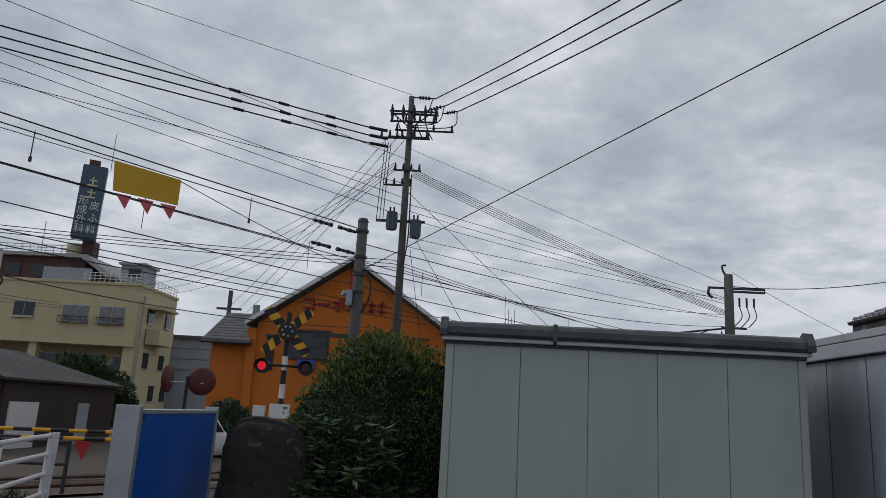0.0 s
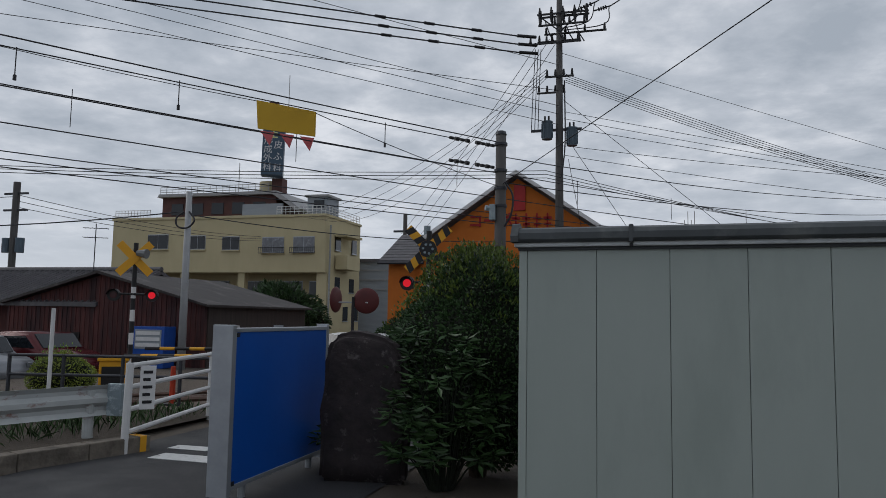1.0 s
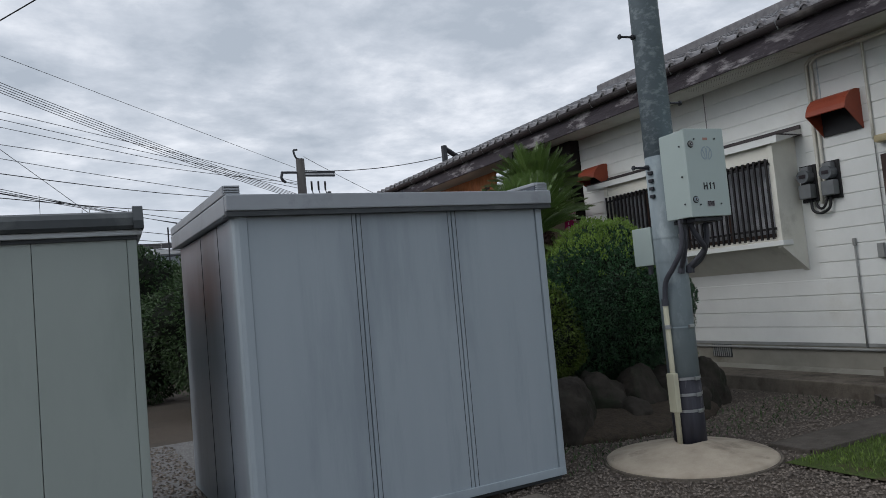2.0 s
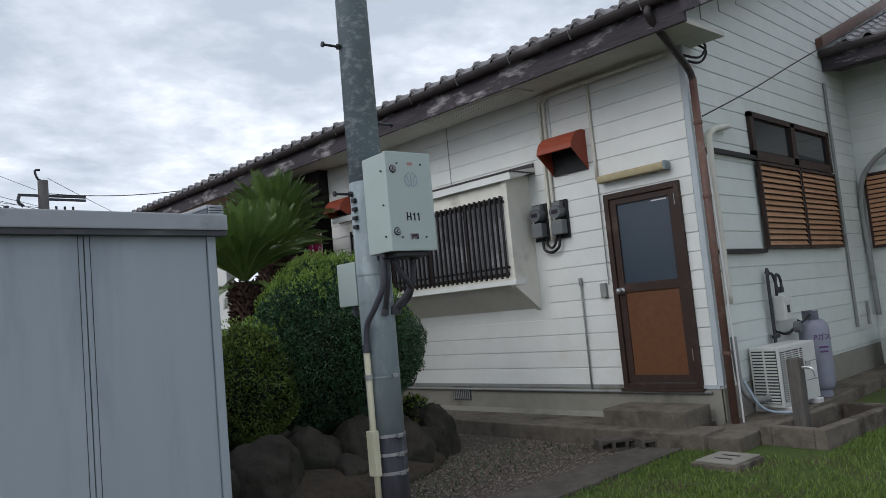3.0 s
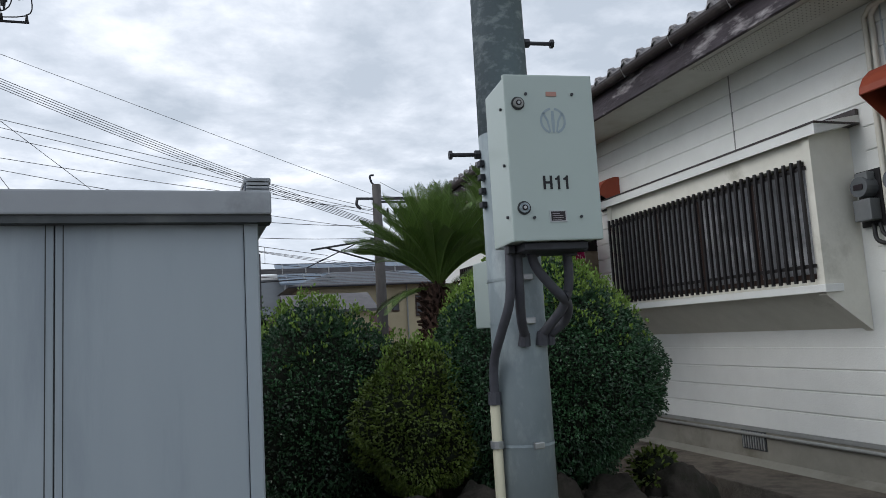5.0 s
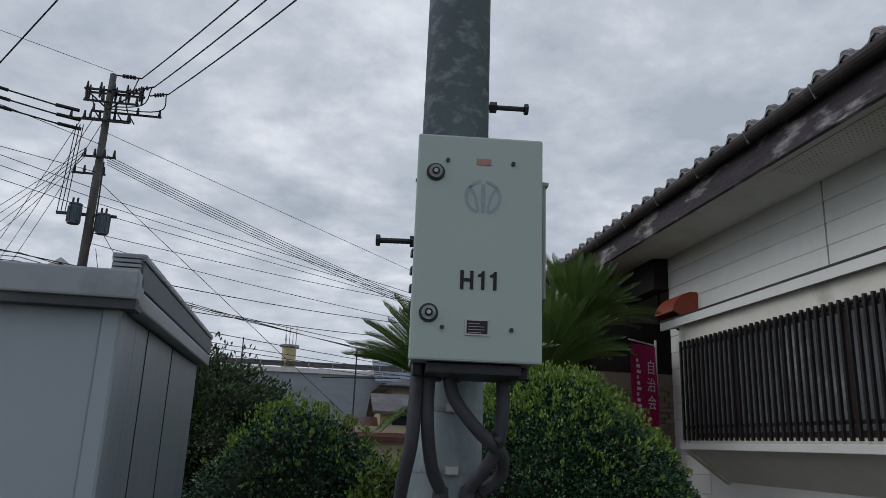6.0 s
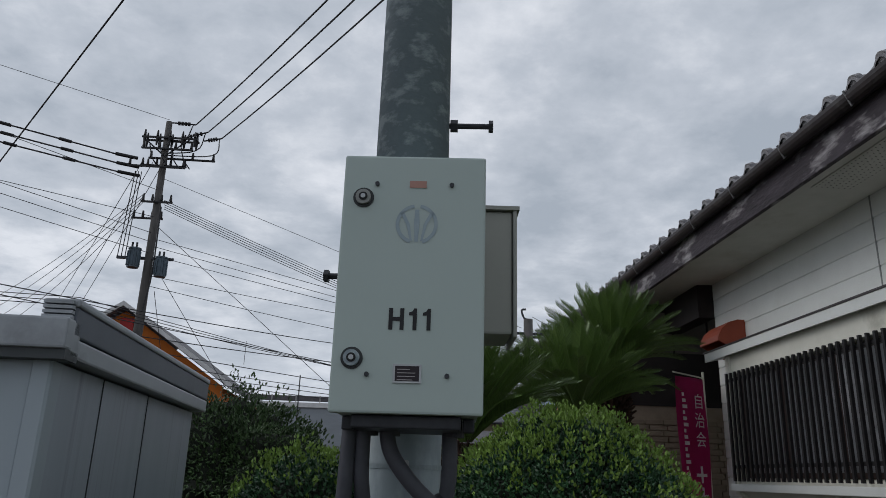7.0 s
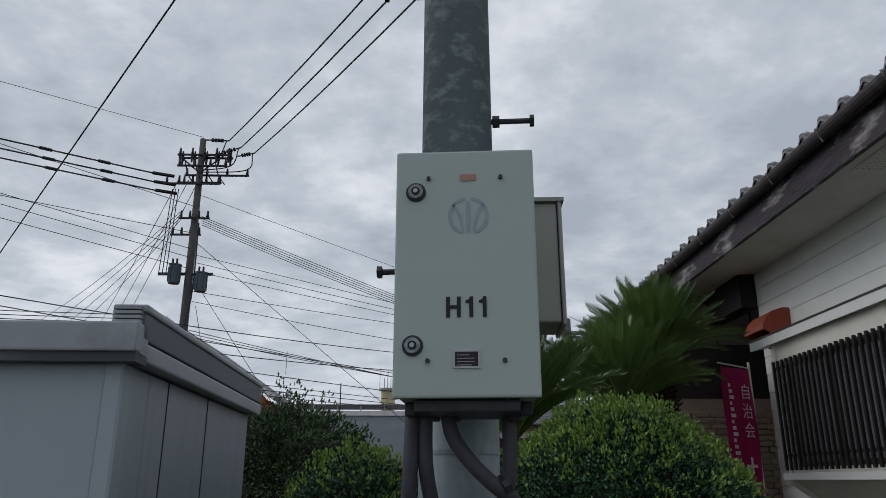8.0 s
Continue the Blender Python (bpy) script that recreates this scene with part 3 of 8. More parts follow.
part("foundation", B(XW - 0.012, XW + 0.012, Y0, Y1, 0, ZF - 0.03), foundation, house, world=True)
part("foundation", B(XW - 0.012, XE, Y0 - 0.012, Y0 + 0.012, 0, ZF - 0.03), foundation, house, world=True)
part("drip_flashing", B(XW - 0.02, XW + 0.0, Y0 + 0.02, DOOR[0] - 0.0, ZF - 0.03, ZF + 0.005), pale_trim, house, world=True)
part("drip_flashing", B(XW - 0.02, XW + 0.0, DOOR[1], Y1, ZF - 0.03, ZF + 0.005), grey_pipe, house, world=True)
bm = B(XW - 0.018, XW + 0.03, Y0 - 0.018, Y0 + 0.042, ZF, ZS, 0.004)
part("corner_trim", bm, pale_trim, house, "pale blue metal corner trim", world=True)
# seam battens in the siding
for y in (7.62, 5.98):
    part("joint_strip", B(XW - 0.010, XW, y, y + 0.012, 2.98, ZS), pale_trim if y < 6 else grey_pipe, house, world=True)

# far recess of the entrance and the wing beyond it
# Near-black colour on this wall gives the recess its shade.
part("wall", B(XW + 1.2, XW + 1.35, Y1, 13.2, 0, ZS), dark_wood, house, "dark entrance wall with the recess shade in its colour", world=True)
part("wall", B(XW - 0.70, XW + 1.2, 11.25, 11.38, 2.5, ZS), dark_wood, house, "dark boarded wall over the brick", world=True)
for k in range(4):
    part("wall_panel", B(XW - 0.5 + k * 0.42, XW - 0.11 + k * 0.42, 11.235, 11.25, 3.12, 3.6), grey_panel, house, world=True)
part("wall", B(XW - 0.35, XW - 0.2, 13.1, 15.6, 0, 2.9), siding, house, "white wall of the far wing", world=True)
fw = part("window", B(XW - 0.375, XW - 0.345, 13.55, 14.6, 1.75, 2.6), door_frame, house, "dark slatted window of the far wing", world=True)
for k in range(10):
    part("bar", B(XW - 0.40, XW - 0.38, 13.6 + k * 0.1, 13.63 + k * 0.1, 1.75, 2.6), bar_black, fw, world=True)
beam = part("beam", B(XW - 0.18, XW, Y1 - 0.0, 11.24, 3.35, ZS - 0.004), dark_wood, house, "dark wooden lintel over the entrance", world=True)
brick_wall = part("brick_pier", B(XW - 0.70, XW + 1.2, 11.26, 11.38, 0, 2.5), brick_tan, house, "tan brick facing in the entrance", world=True)
brick_me = bpy.data.meshes.new("brick")
bm = B(0, 0.20, 0, 0.03, 0, 0.052, 0.004)
bm.to_mesh(brick_me)
bm.free()
for r in range(36):
    for c in range(9):
        piece("brick", brick_me, brick_tan, brick_wall, m=Matrix.Translation((XW - house.location.x - 0.65 + c * 0.212 - (r % 2) * 0.05, 11.235 - house.location.y, 0.05 + r * 0.064)))

# signboard of upright cedar slats under the far eave
sign = part("cedar_signboard", B(XW - 0.17, XW - 0.14, 12.7, 16.9, 2.9, 3.66), cedar, house, "orange cedar board wall under the eave", world=True)
slat_me = bpy.data.meshes.new("slat")
bm = B(-0.012, 0.0, 0, 0.105, 0, 0.76, 0.003)
bm.to_mesh(slat_me)
bm.free()
for k in range(35):
    piece("slat", slat_me, cedar, sign, m=Matrix.Translation((XW - 0.17 - house.location.x, 12.7 + k * 0.12 - house.location.y, 2.9)))
for k in range(6):
    bm = bmesh.new()
    y = 12.9 + k * 0.62
    box(bm, XW - 0.205, XW - 0.186, y, y + 0.30, 3.2, 3.25)
    box(bm, XW - 0.205, XW - 0.186, y + 0.12, y + 0.17, 3.0, 3.45)
    box(bm, XW - 0.205, XW - 0.186, y + 0.02, y + 0.28, 3.36, 3.40)
    part("letter_bars", bm, door_frame, sign, "dark raised lettering bars", world=True)

# eave, gutter and roof
XG = 9.92
part("soffit", P([(XG + 0.1, ZS - 0.03), (XW + 0.2, ZS), (XW + 0.2, ZS + 0.04), (XG + 0.1, ZS + 0.02)], "y", 4.0, 17.4), soffit_m, house, "off-white eave soffit", world=True)
vent_s = part("soffit_vent", B(XG + 0.2, XG + 0.5, 6.0, 7.5, ZS - 0.032, ZS - 0.024), soffit_m, house, "perforated soffit vent panel", world=True)
bm = bmesh.new()
for i in range(7):
    for j in range(36):
        x, y = XG + 0.22 + i * 0.042, 6.03 + j * 0.041
        box(bm, x, x + 0.007, y, y + 0.007, ZS - 0.034, ZS - 0.030)
part("perforation", bm, seam_m, vent_s, world=True)["kind"] = "stuff"
part("fascia_board", B(XG + 0.06, XG + 0.10, 3.95, 17.45, ZS - 0.05, ZS + 0.24, 0.004), fascia_m, house, "fascia with dark peeling paint", world=True)
bm = bmesh.new()
seg = 9
prof = [(XG - 0.055 * math.cos(math.pi * k / seg), ZS + 0.235 - 0.075 * math.sin(math.pi * k / seg)) for k in range(seg + 1)]
prof += [(x + (0.006 if x < XG else -0.006), z + 0.002) for x, z in reversed(prof)]
prism(bm, prof, "y", 3.95, 17.45)
part("gutter", bm, gutter_m, house, "dark brown half-round gutter", world=True)
for k in range(17):
    y = 4.3 + k * 0.78
    part("gutter_bracket", T([(XG + 0.05, y, ZS + 0.22), (XG - 0.02, y, ZS + 0.15), (XG - 0.062, y, ZS + 0.245)], 0.008, 5), steel, house, world=True)

SLOPE = math.tan(radians(22))
TILE = 0.265


def tile_profile(n=8):
    """One roof tile across its width: a low pan and a round roll."""
    return [(0, 0.0), (0.05, -0.012), (0.11, -0.010), (0.155, 0.004), (0.175, 0.032), (0.205, 0.048), (0.238, 0.034), (TILE, 0.0)]


def tile_mesh(length, thick=0.022, front=True):
    bm = bmesh.new()
    pr = tile_profile()
    rows = []
    for u in (0, length):
        rows.append([bm.verts.new((u, v, w + u * SLOPE + (0.03 if u == 0 else 0.0))) for v, w in pr])
    low = [bm.verts.new((0, v, w + 0.03 - thick)) for v, w in pr]
    for i in range(len(pr) - 1):
        f = bm.faces.new((rows[0][i], rows[1][i], rows[1][i + 1], rows[0][i + 1]))
        f.smooth = True
        bm.faces.new((low[i], rows[0][i], rows[0][i + 1], low[i + 1]))
    return bm


roof = part("roof", P([(XG + 0.02, ZS + 0.21), (XW + 5.5, ZS + 0.21 + (XW + 5.5 - XG) * SLOPE), (XW + 5.5, ZS + 0.19 + (XW + 5.5 - XG) * SLOPE), (XG + 0.02, ZS + 0.17)], "y", 4.0, 17.4), rooftile_all, house, "grey clay-tiled roof", world=True)
tm = bpy.data.meshes.new("roof_tile")
bm = tile_mesh(0.30)
bm.to_mesh(tm)
bm.free()
cap_me = bpy.data.meshes.new("eave_tile_end")
bm = T([(0.012, 0.207, 0.045), (0.055, 0.207, 0.062)], 0.046, 12)
bm.to_mesh(cap_me)
bm.free()
NT = int(13.4 / TILE)
for k in range(NT):
    o = Matrix.Translation((XG - 0.035 - XW, 4.0 + k * TILE - Y0, ZS + 0.235))
    t = piece("eave_tile", tm, rooftile, roof, m=o)
    piece("eave_roll_end", cap_me, rooftile, roof, m=o)
vs, fs = [], []
pr = tile_profile()
for r in range(1, 15):
    for k in range(NT):
        x0, y0 = XG - 0.035 + r * 0.25, 4.0 + k * TILE
        z0 = ZS + 0.235 + r * 0.25 * SLOPE
        b = len(vs)
        for v, w in pr:
            vs.append((x0, y0 + v, z0 + w + 0.03))
        for v, w in pr:
            vs.append((x0 + 0.27, y0 + v, z0 + w + 0.27 * SLOPE))
        for v, w in pr:
            vs.append((x0, y0 + v, z0 + w + 0.008))
        n = len(pr)
        for i in range(n - 1):
            fs.append((b + i, b + n + i, b + n + i + 1, b + i + 1))
            fs.append((b + 2 * n + i, b + i, b + i + 1, b + 2 * n + i + 1))
me = bpy.data.meshes.new("tile_field")
me.from_pydata(vs, [], fs)
tagged(piece("tile_field", me, rooftile_all, roof, world=True), kind="stuff")
bm = bmesh.new()
xr = XG + 3.6
box(bm, xr, xr + 0.3, 3.95, 13.1, ZS + 0.2 + 3.5 * SLOPE, ZS + 0.19 + 3.6 * SLOPE + 0.26, 0.03)
part("roof_ridge", bm, rooftile, roof, "stacked ridge tiles", world=True)
part("barge_board", P([(XG + 0.02, ZS + 0.02), (XG + 0.02, ZS + 0.2), (XW + 5.0, ZS + 0.2 + (XW + 5.0 - XG) * SLOPE), (XW + 5.0, ZS + (XW + 5.0 - XG) * SLOPE)], "y", 3.9, 3.96), fascia_m, house, world=True)
part("gable_soffit", P([(XG + 0.08, ZS + 0.03), (XG + 0.08, ZS + 0.06), (XW + 5.0, ZS + 0.06 + (XW + 5.0 - XG) * SLOPE), (XW + 5.0, ZS + 0.03 + (XW + 5.0 - XG) * SLOPE)], "y", 3.96, Y0), fascia_m, house, world=True)

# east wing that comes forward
wing = part("wall", B(XE, XE + 0.15, -3.0, Y0 + 0.01, 0.0, 4.3), siding_shade, house, "wall of the wing with pale boards, shade-toned", world=True)
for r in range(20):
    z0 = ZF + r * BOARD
    part("siding_board", P([(XE + 0.012, z0), (XE - 0.007, z0 + 0.008), (XE - 0.004, z0 + BOARD - 0.018), (XE + 0.012, z0 + BOARD - 0.011)], "y", -3.0, Y0 - 0.02), siding_shade, wing, world=True)
part("eave", P([(XE - 0.8, 4.08), (XE - 0.8, 4.32), (XE + 2.9, 5.76), (XE + 2.9, 5.56), (XE, 4.22)], "y", -3.2, Y0 - 0.012), fascia_m, house, "weathered eave of the wing", world=True)
part("wing_gutter", T([(XE - 0.86, -3.2, 4.30), (XE - 0.86, Y0 - 0.02, 4.30)], 0.055, 10), gutter_m, house, "dark gutter of the wing", world=True)
vs, fs = [], []
for r in range(14):
    for k in range(27):
        x0, y0 = XE - 0.90 + r * 0.26, -3.1 + k * TILE
        z0 = 4.34 + r * 0.26 * 0.39
        b = len(vs)
        for dx, dz in ((0.0, 0.03), (0.28, 0.28 * 0.39), (0.0, 0.0)):
            vs += [(x0 + dx, y0 + v, z0 + dz + w) for v, w in tile_profile()]
        n = len(tile_profile())
        for i in range(n - 1):
            fs.append((b + i, b + n + i, b + n + i + 1, b + i + 1))
            fs.append((b + 2 * n + i, b + i, b + i + 1, b + 2 * n + i + 1))
me = bpy.data.meshes.new("wing_tiles")
me.from_pydata(vs, [], fs)
tagged(piece("roof_tiles", me, rooftile, house, "grey clay tiles of the wing roof", world=True), kind="stuff")
part("barge_cap", P([(XE - 0.92, 4.36), (XE - 0.92, 4.50), (XE + 2.9, 6.0), (XE + 2.9, 5.86)], "y", Y0 - 0.10, Y0 - 0.012), brown_pipe, house, "reddish-brown capping where the roof meets the wall", world=True)


def shutter(parent, face, a, b, z0, z1, along, leaves=2):
    """A box of louvred shutter leaves."""
    w = (b - a) / leaves
    for k in range(leaves):
        u0, u1 = a + k * w + 0.01, a + (k + 1) * w - 0.01
        def bx(bm, p, q, r, s, t0, t1):
            return box(bm, p, q, r, s, t0, t1) if along == "x" else box(bm, r, s, p, q, t0, t1)
        bm = bmesh.new()
        for p, q, t0, t1 in ((u0, u0 + 0.03, z0, z1), (u1 - 0.03, u1, z0, z1), (u0 + 0.03, u1 - 0.03, z0, z0 + 0.03), (u0 + 0.03, u1 - 0.03, z1 - 0.03, z1)):
            bx(bm, p, q, face - 0.075, face - 0.035, t0, t1)
        bx(bm, u0 + 0.03, u1 - 0.03, face - 0.042, face - 0.036, z0 + 0.03, z1 - 0.03)
        leaf = part("shutter", bm, door_frame, parent, "brown louvred shutter", world=True)
        n = int((z1 - z0 - 0.06) / 0.062)
        for i in range(n):
            t0 = z0 + 0.032 + i * (z1 - z0 - 0.064) / n
            prof = [(face - 0.046, t0 + 0.052), (face - 0.05, t0 + 0.054), (face - 0.074, t0 + 0.008), (face - 0.07, t0 + 0.004)]
            bm = bmesh.new()
            prism(bm, prof, "x" if along == "x" else "y", u0 + 0.03, u1 - 0.03)
            part("slat", bm, shutter_m, leaf, world=True)


shutter(house, Y0, 11.92, 14.22, 1.72, 2.66, "x")
shutter(house, XE, 2.6, 4.26, 1.7, 2.72, "y", 1)
win = part("window", B(11.9, 14.25, Y0 - 0.01, Y0 + 0.1, 2.68, 3.2), door_frame, house, "dark-framed high window", world=True)
for a, b in ((11.97, 13.0), (13.12, 14.18)):
    part("pane", B(a, b, Y0 - 0.016, Y0 - 0.012, 2.80, 3.14), pane_glass, win, world=True)
bm = bmesh.new()
for a, b, z0, z1 in ((11.9, 14.25, 2.68, 2.78), (11.9, 14.25, 3.15, 3.21), (11.9, 11.97, 2.7, 3.2), (13.0, 13.12, 2.7, 3.2), (14.18, 14.25, 2.7, 3.2)):
    box(bm, a, b, Y0 - 0.05, Y0, z0, z1)
part("window_frame", bm, door_frame, win, world=True)
for z in (2.70, 1.70):
    part("shutter_rail", B(10.85, 11.9, Y0 - 0.06, Y0, z - 0.02, z + 0.02), sig_black, house, world=True)

# back door
door = part("door", bmesh.new(), door_frame, house)
dy0, dy1, dz0, dz1 = DOOR
bm = bmesh.new()
for a, b, z0, z1 in ((dy0, dy0 + 0.055, dz0, dz1), (dy1 - 0.055, dy1, dz0, dz1), (dy0 + 0.055, dy1 - 0.055, dz1 - 0.06, dz1), (dy0 + 0.055, dy1 - 0.055, dz0, dz0 + 0.05)):
    box(bm, XW - 0.045, XW + 0.09, a, b, z0, z1, 0.004)
part("door_frame", bm, door_frame, door, world=True)
bm = bmesh.new()
for a, b, z0, z1 in ((dy0 + 0.06, dy0 + 0.13, dz0 + 0.055, dz1 - 0.065), (dy1 - 0.13, dy1 - 0.06, dz0 + 0.055, dz1 - 0.065), (dy0 + 0.13, dy1 - 0.13, dz1 - 0.125, dz1 - 0.065), (dy0 + 0.13, dy1 - 0.13, 1.40, 1.49), (dy0 + 0.13, dy1 - 0.13, dz0 + 0.055, dz0 + 0.13)):
    part("door_rail", B(XW - 0.025, XW + 0.02, a, b, z0, z1, 0.003), door_frame, door, world=True)
part("glass", B(XW - 0.004, XW + 0.004, dy0 + 0.125, dy1 - 0.125, 1.48, dz1 - 0.12), dark_glass, door, "large dark frosted glass pane", world=True)
part("lower_panel", B(XW - 0.012, XW + 0.004, dy0 + 0.125, dy1 - 0.125, dz0 + 0.12, 1.41), door_brown, door, "scuffed reddish-brown lower panel", world=True)
bm = T([(XW - 0.025, dy1 - 0.095, 1.42), (XW - 0.06, dy1 - 0.095, 1.42)], 0.014, 10)
bmesh.ops.create_uvsphere(bm, u_segments=14, v_segments=8, radius=0.033, matrix=Matrix.Translation((XW - 0.085, dy1 - 0.095, 1.42)))
tube(bm, [(XW - 0.025, dy1 - 0.095, 1.42), (XW - 0.03, dy1 - 0.095, 1.42)], 0.035, 12)
part("door_knob", bm, steel, door, "shiny round door knob", world=True, smooth=True)
part("door_sticker", B(XW - 0.007, XW - 0.0045, dy0 + 0.16, dy0 + 0.33, dz1 - 0.155, dz1 - 0.142), white_trim, door, world=True)
for z in (0.7, 2.2):
    part("hinge", T([(XW - 0.03, dy0 + 0.058, z), (XW - 0.03, dy0 + 0.058, z + 0.11)], 0.011, 8), steel, door, world=True)
part("door_sill", B(XW - 0.07, XW + 0.05, dy0 - 0.02, dy1 + 0.02, dz0 - 0.03, dz0, 0.004), door_frame, house, world=True)

# bay window with its bars
bay = part("bay_window", bmesh.new(), plaster, house, "projecting bay window behind black bars")
part("window_post", B(10.235, 10.262, 9.30, 9.33, 1.66, 2.62), white_trim, bay, "pale upright post beside the bars", world=True)
XB = 10.27
b0, b1 = 6.40, 9.31
bm = bmesh.new()
prism(bm, [(XW, 1.32), (XB, 1.60), (XB, 1.70), (XB + 0.12, 1.70), (XB + 0.12, 2.60), (XB, 2.60), (XB, 2.80), (XW, 2.86)], "y", b0 + 0.05, b1 - 0.05)
part("bay_body", bm, plaster, bay, world=True)
for a, b in ((b0 - 0.02, b0 + 0.05), (b1 - 0.05, b1 + 0.02)):
    part("bay_cheek", P([(XW, 1.30), (XB - 0.02, 1.58), (XB - 0.02, 2.80), (XW, 2.86)], "y", a, b), plaster, bay, world=True)
part("bay_sill", B(XB - 0.05, XB + 0.12, b0 - 0.05, b1 + 0.05, 1.60, 1.66, 0.006), siding, bay, world=True)
part("bay_roof", P([(XB - 0.06, 2.76), (XB - 0.06, 2.84), (XW, 2.92), (XW, 2.86)], "y", b0 - 0.12, 9.66), siding, bay, "white sheet-metal canopy", world=True)
part("bay_roof_edge", B(XB - 0.066, XW - 0.01, b0 - 0.13, 9.67, 2.842, 2.856), gutter_m, bay, world=True)
part("bay_flashing", B(XW - 0.03, XW - 0.001, b0 - 0.12, 9.66, 2.92, 2.965), gutter_m, bay, world=True)
gw = (b1 - b0 - 0.1) / 4
for k in range(4):
    a = b0 + 0.05 + k * gw
    pn = part("sash", B(XB + 0.085, XB + 0.118, a, a + gw, 1.71, 2.59), door_frame, bay, world=True)
    part("pane", B(XB + 0.078, XB + 0.084, a + 0.035, a + gw - 0.035, 1.75, 2.55), frosted, bay, "frosted window pane", world=True)
bar_me = bpy.data.meshes.new("bar")
bm = B(-0.011, 0.011, -0.011, 0.011, 1.68, 2.60)
bm.to_mesh(bar_me)
bm.free()
nb = 36
for k in range(nb):
    piece("bar", bar_me, bar_black, bay, m=Matrix.Translation((XB - 0.055 - XW, b0 + 0.06 + k * (b1 - b0 - 0.12) / (nb - 1) - Y0, 0)))
for z in (1.80, 2.54):
    part("bar_rail", B(XB - 0.04, XB - 0.028, b0 + 0.03, b1 - 0.03, z - 0.014, z + 0.014), bar_black, bay, world=True)


def vent_hood(y0, y1, z0, z1):
    h = part("vent_hood", bmesh.new(), red_hood, house, "rust-red sheet-metal vent hood")
    prof = [(XW, z1), (XW - 0.08, z1), (XW - 0.17, z1 - 0.03), (XW - 0.24, z1 - 0.09), (XW - 0.28, z1 - 0.16), (XW - 0.29, z1 - 0.21)]
    for a, b in ((y0, y0 + 0.008), (y1 - 0.008, y1)):
        part("cheek", P(prof + [(XW, z0)], "y", a, b), red_hood, h, world=True)
    shell = prof + [(x + 0.008, z - 0.008) for x, z in reversed(prof)]
    part("shell", P(shell, "y", y0 + 0.008, y1 - 0.008), red_hood, h, world=True)
    # Black panel added for the shade inside the open hood.
    part("duct", B(XW - 0.03, XW - 0.012, y0 + 0.01, y1 - 0.01, z0 + 0.01, z0 + 0.30), sig_black, h, world=True)


vent_hood(5.54, 6.0, 2.74, 3.175)
vent_hood(9.66, 10.08, 2.84, 3.2)

# porch lamp over the door
lamp = part("porch_lamp", B(XW - 0.11, XW - 0.02, 4.62, 5.40, 2.55, 2.63, 0.025), lamp_cover, house, "yellowed fluorescent lamp cover", world=True)
part("lamp_cap", B(XW - 0.115, XW - 0.015, 4.60, 4.63, 2.545, 2.635, 0.01), galv_dark, lamp, world=True)
part("lamp_bracket", B(XW - 0.04, XW, 4.75, 4.85, 2.55, 2.62), grey_pipe, lamp, world=True)


def meter(y, z, s=1.0):
    m = part("electric_meter", B(XW - 0.03, XW - 0.008, y, y + 0.20 * s, z, z + 0.42), sig_black, house, "grey electric meter on a black board", world=True)
    part("meter_case", B(XW - 0.13, XW - 0.03, y + 0.02, y + 0.17 * s, z + 0.04, z + 0.20, 0.01), meter_grey, m, world=True)
    bm = T([(XW - 0.03, y + 0.095 * s, z + 0.29), (XW - 0.14, y + 0.095 * s, z + 0.29)], 0.075 * s, 16)
    part("dial_glass", bm, meter_glass, m, world=True, smooth=False)
    part("dial", B(XW - 0.146, XW - 0.141, y + 0.055, y + 0.135, z + 0.27, z + 0.31), plate_m, m, world=True)
    part("top_box", B(XW - 0.11, XW - 0.03, y + 0.04, y + 0.15 * s, z + 0.33, z + 0.40, 0.01), meter_grey, m, world=True)


meter(6.14, 2.06)
meter(5.86, 2.06)
for y, z0 in ((6.10, 2.02), (6.04, 2.1)):
    part("cable_conduit", T(bend([(XW - 0.035, y, z0), (XW - 0.035, y, 3.4), (XW - 0.05, y - 0.04, 3.62), (XW - 0.08, y - 0.3, ZS - 0.07), (XW - 0.08, 4.5, ZS - 0.07)], 5), 0.02, 7), white_pipe, house, world=True, smooth=True)
part("cable_conduit", T(bend([(XW - 0.03, 5.44, 2.6), (XW - 0.03, 5.44, 3.55), (XW - 0.08, 5.35, ZS - 0.08), (XW - 0.1, 4.6, ZS - 0.07)], 5), 0.016, 7), white_pipe, house, world=True, smooth=True)
part("cable_conduit", T([(XW - 0.025, 5.44, 2.6), (XW - 0.025, 5.44, 1.5)], 0.006, 6), grey_pipe, house, world=True)
part("cable_loop", T(bend([(XW - 0.05, 6.22, 2.08), (XW - 0.06, 6.2, 1.96), (XW - 0.06, 6.1, 1.92), (XW - 0.06, 6.0, 1.97), (XW - 0.05, 5.98, 2.08)], 5), 0.016, 7), sig_black, house, world=True, smooth=True)
part("cable_loop", T(bend([(XW - 0.04, 6.18, 2.08), (XW - 0.05, 6.15, 2.0), (XW - 0.05, 6.1, 1.97), (XW - 0.05, 6.05, 2.01), (XW - 0.04, 6.03, 2.1)], 5), 0.014, 7), sig_black, house, world=True, smooth=True)
part("vent_pipe", T([(XW - 0.03, 5.79, 0.42), (XW - 0.03, 5.79, 1.52)], 0.010, 8), grey_pipe, house, "short grey conduit on the wall", world=True, smooth=True)
part("pipe_head", T([(XW - 0.03, 5.79, 1.52), (XW - 0.03, 5.79, 1.60)], 0.02, 8), grey_pipe, house, world=True)
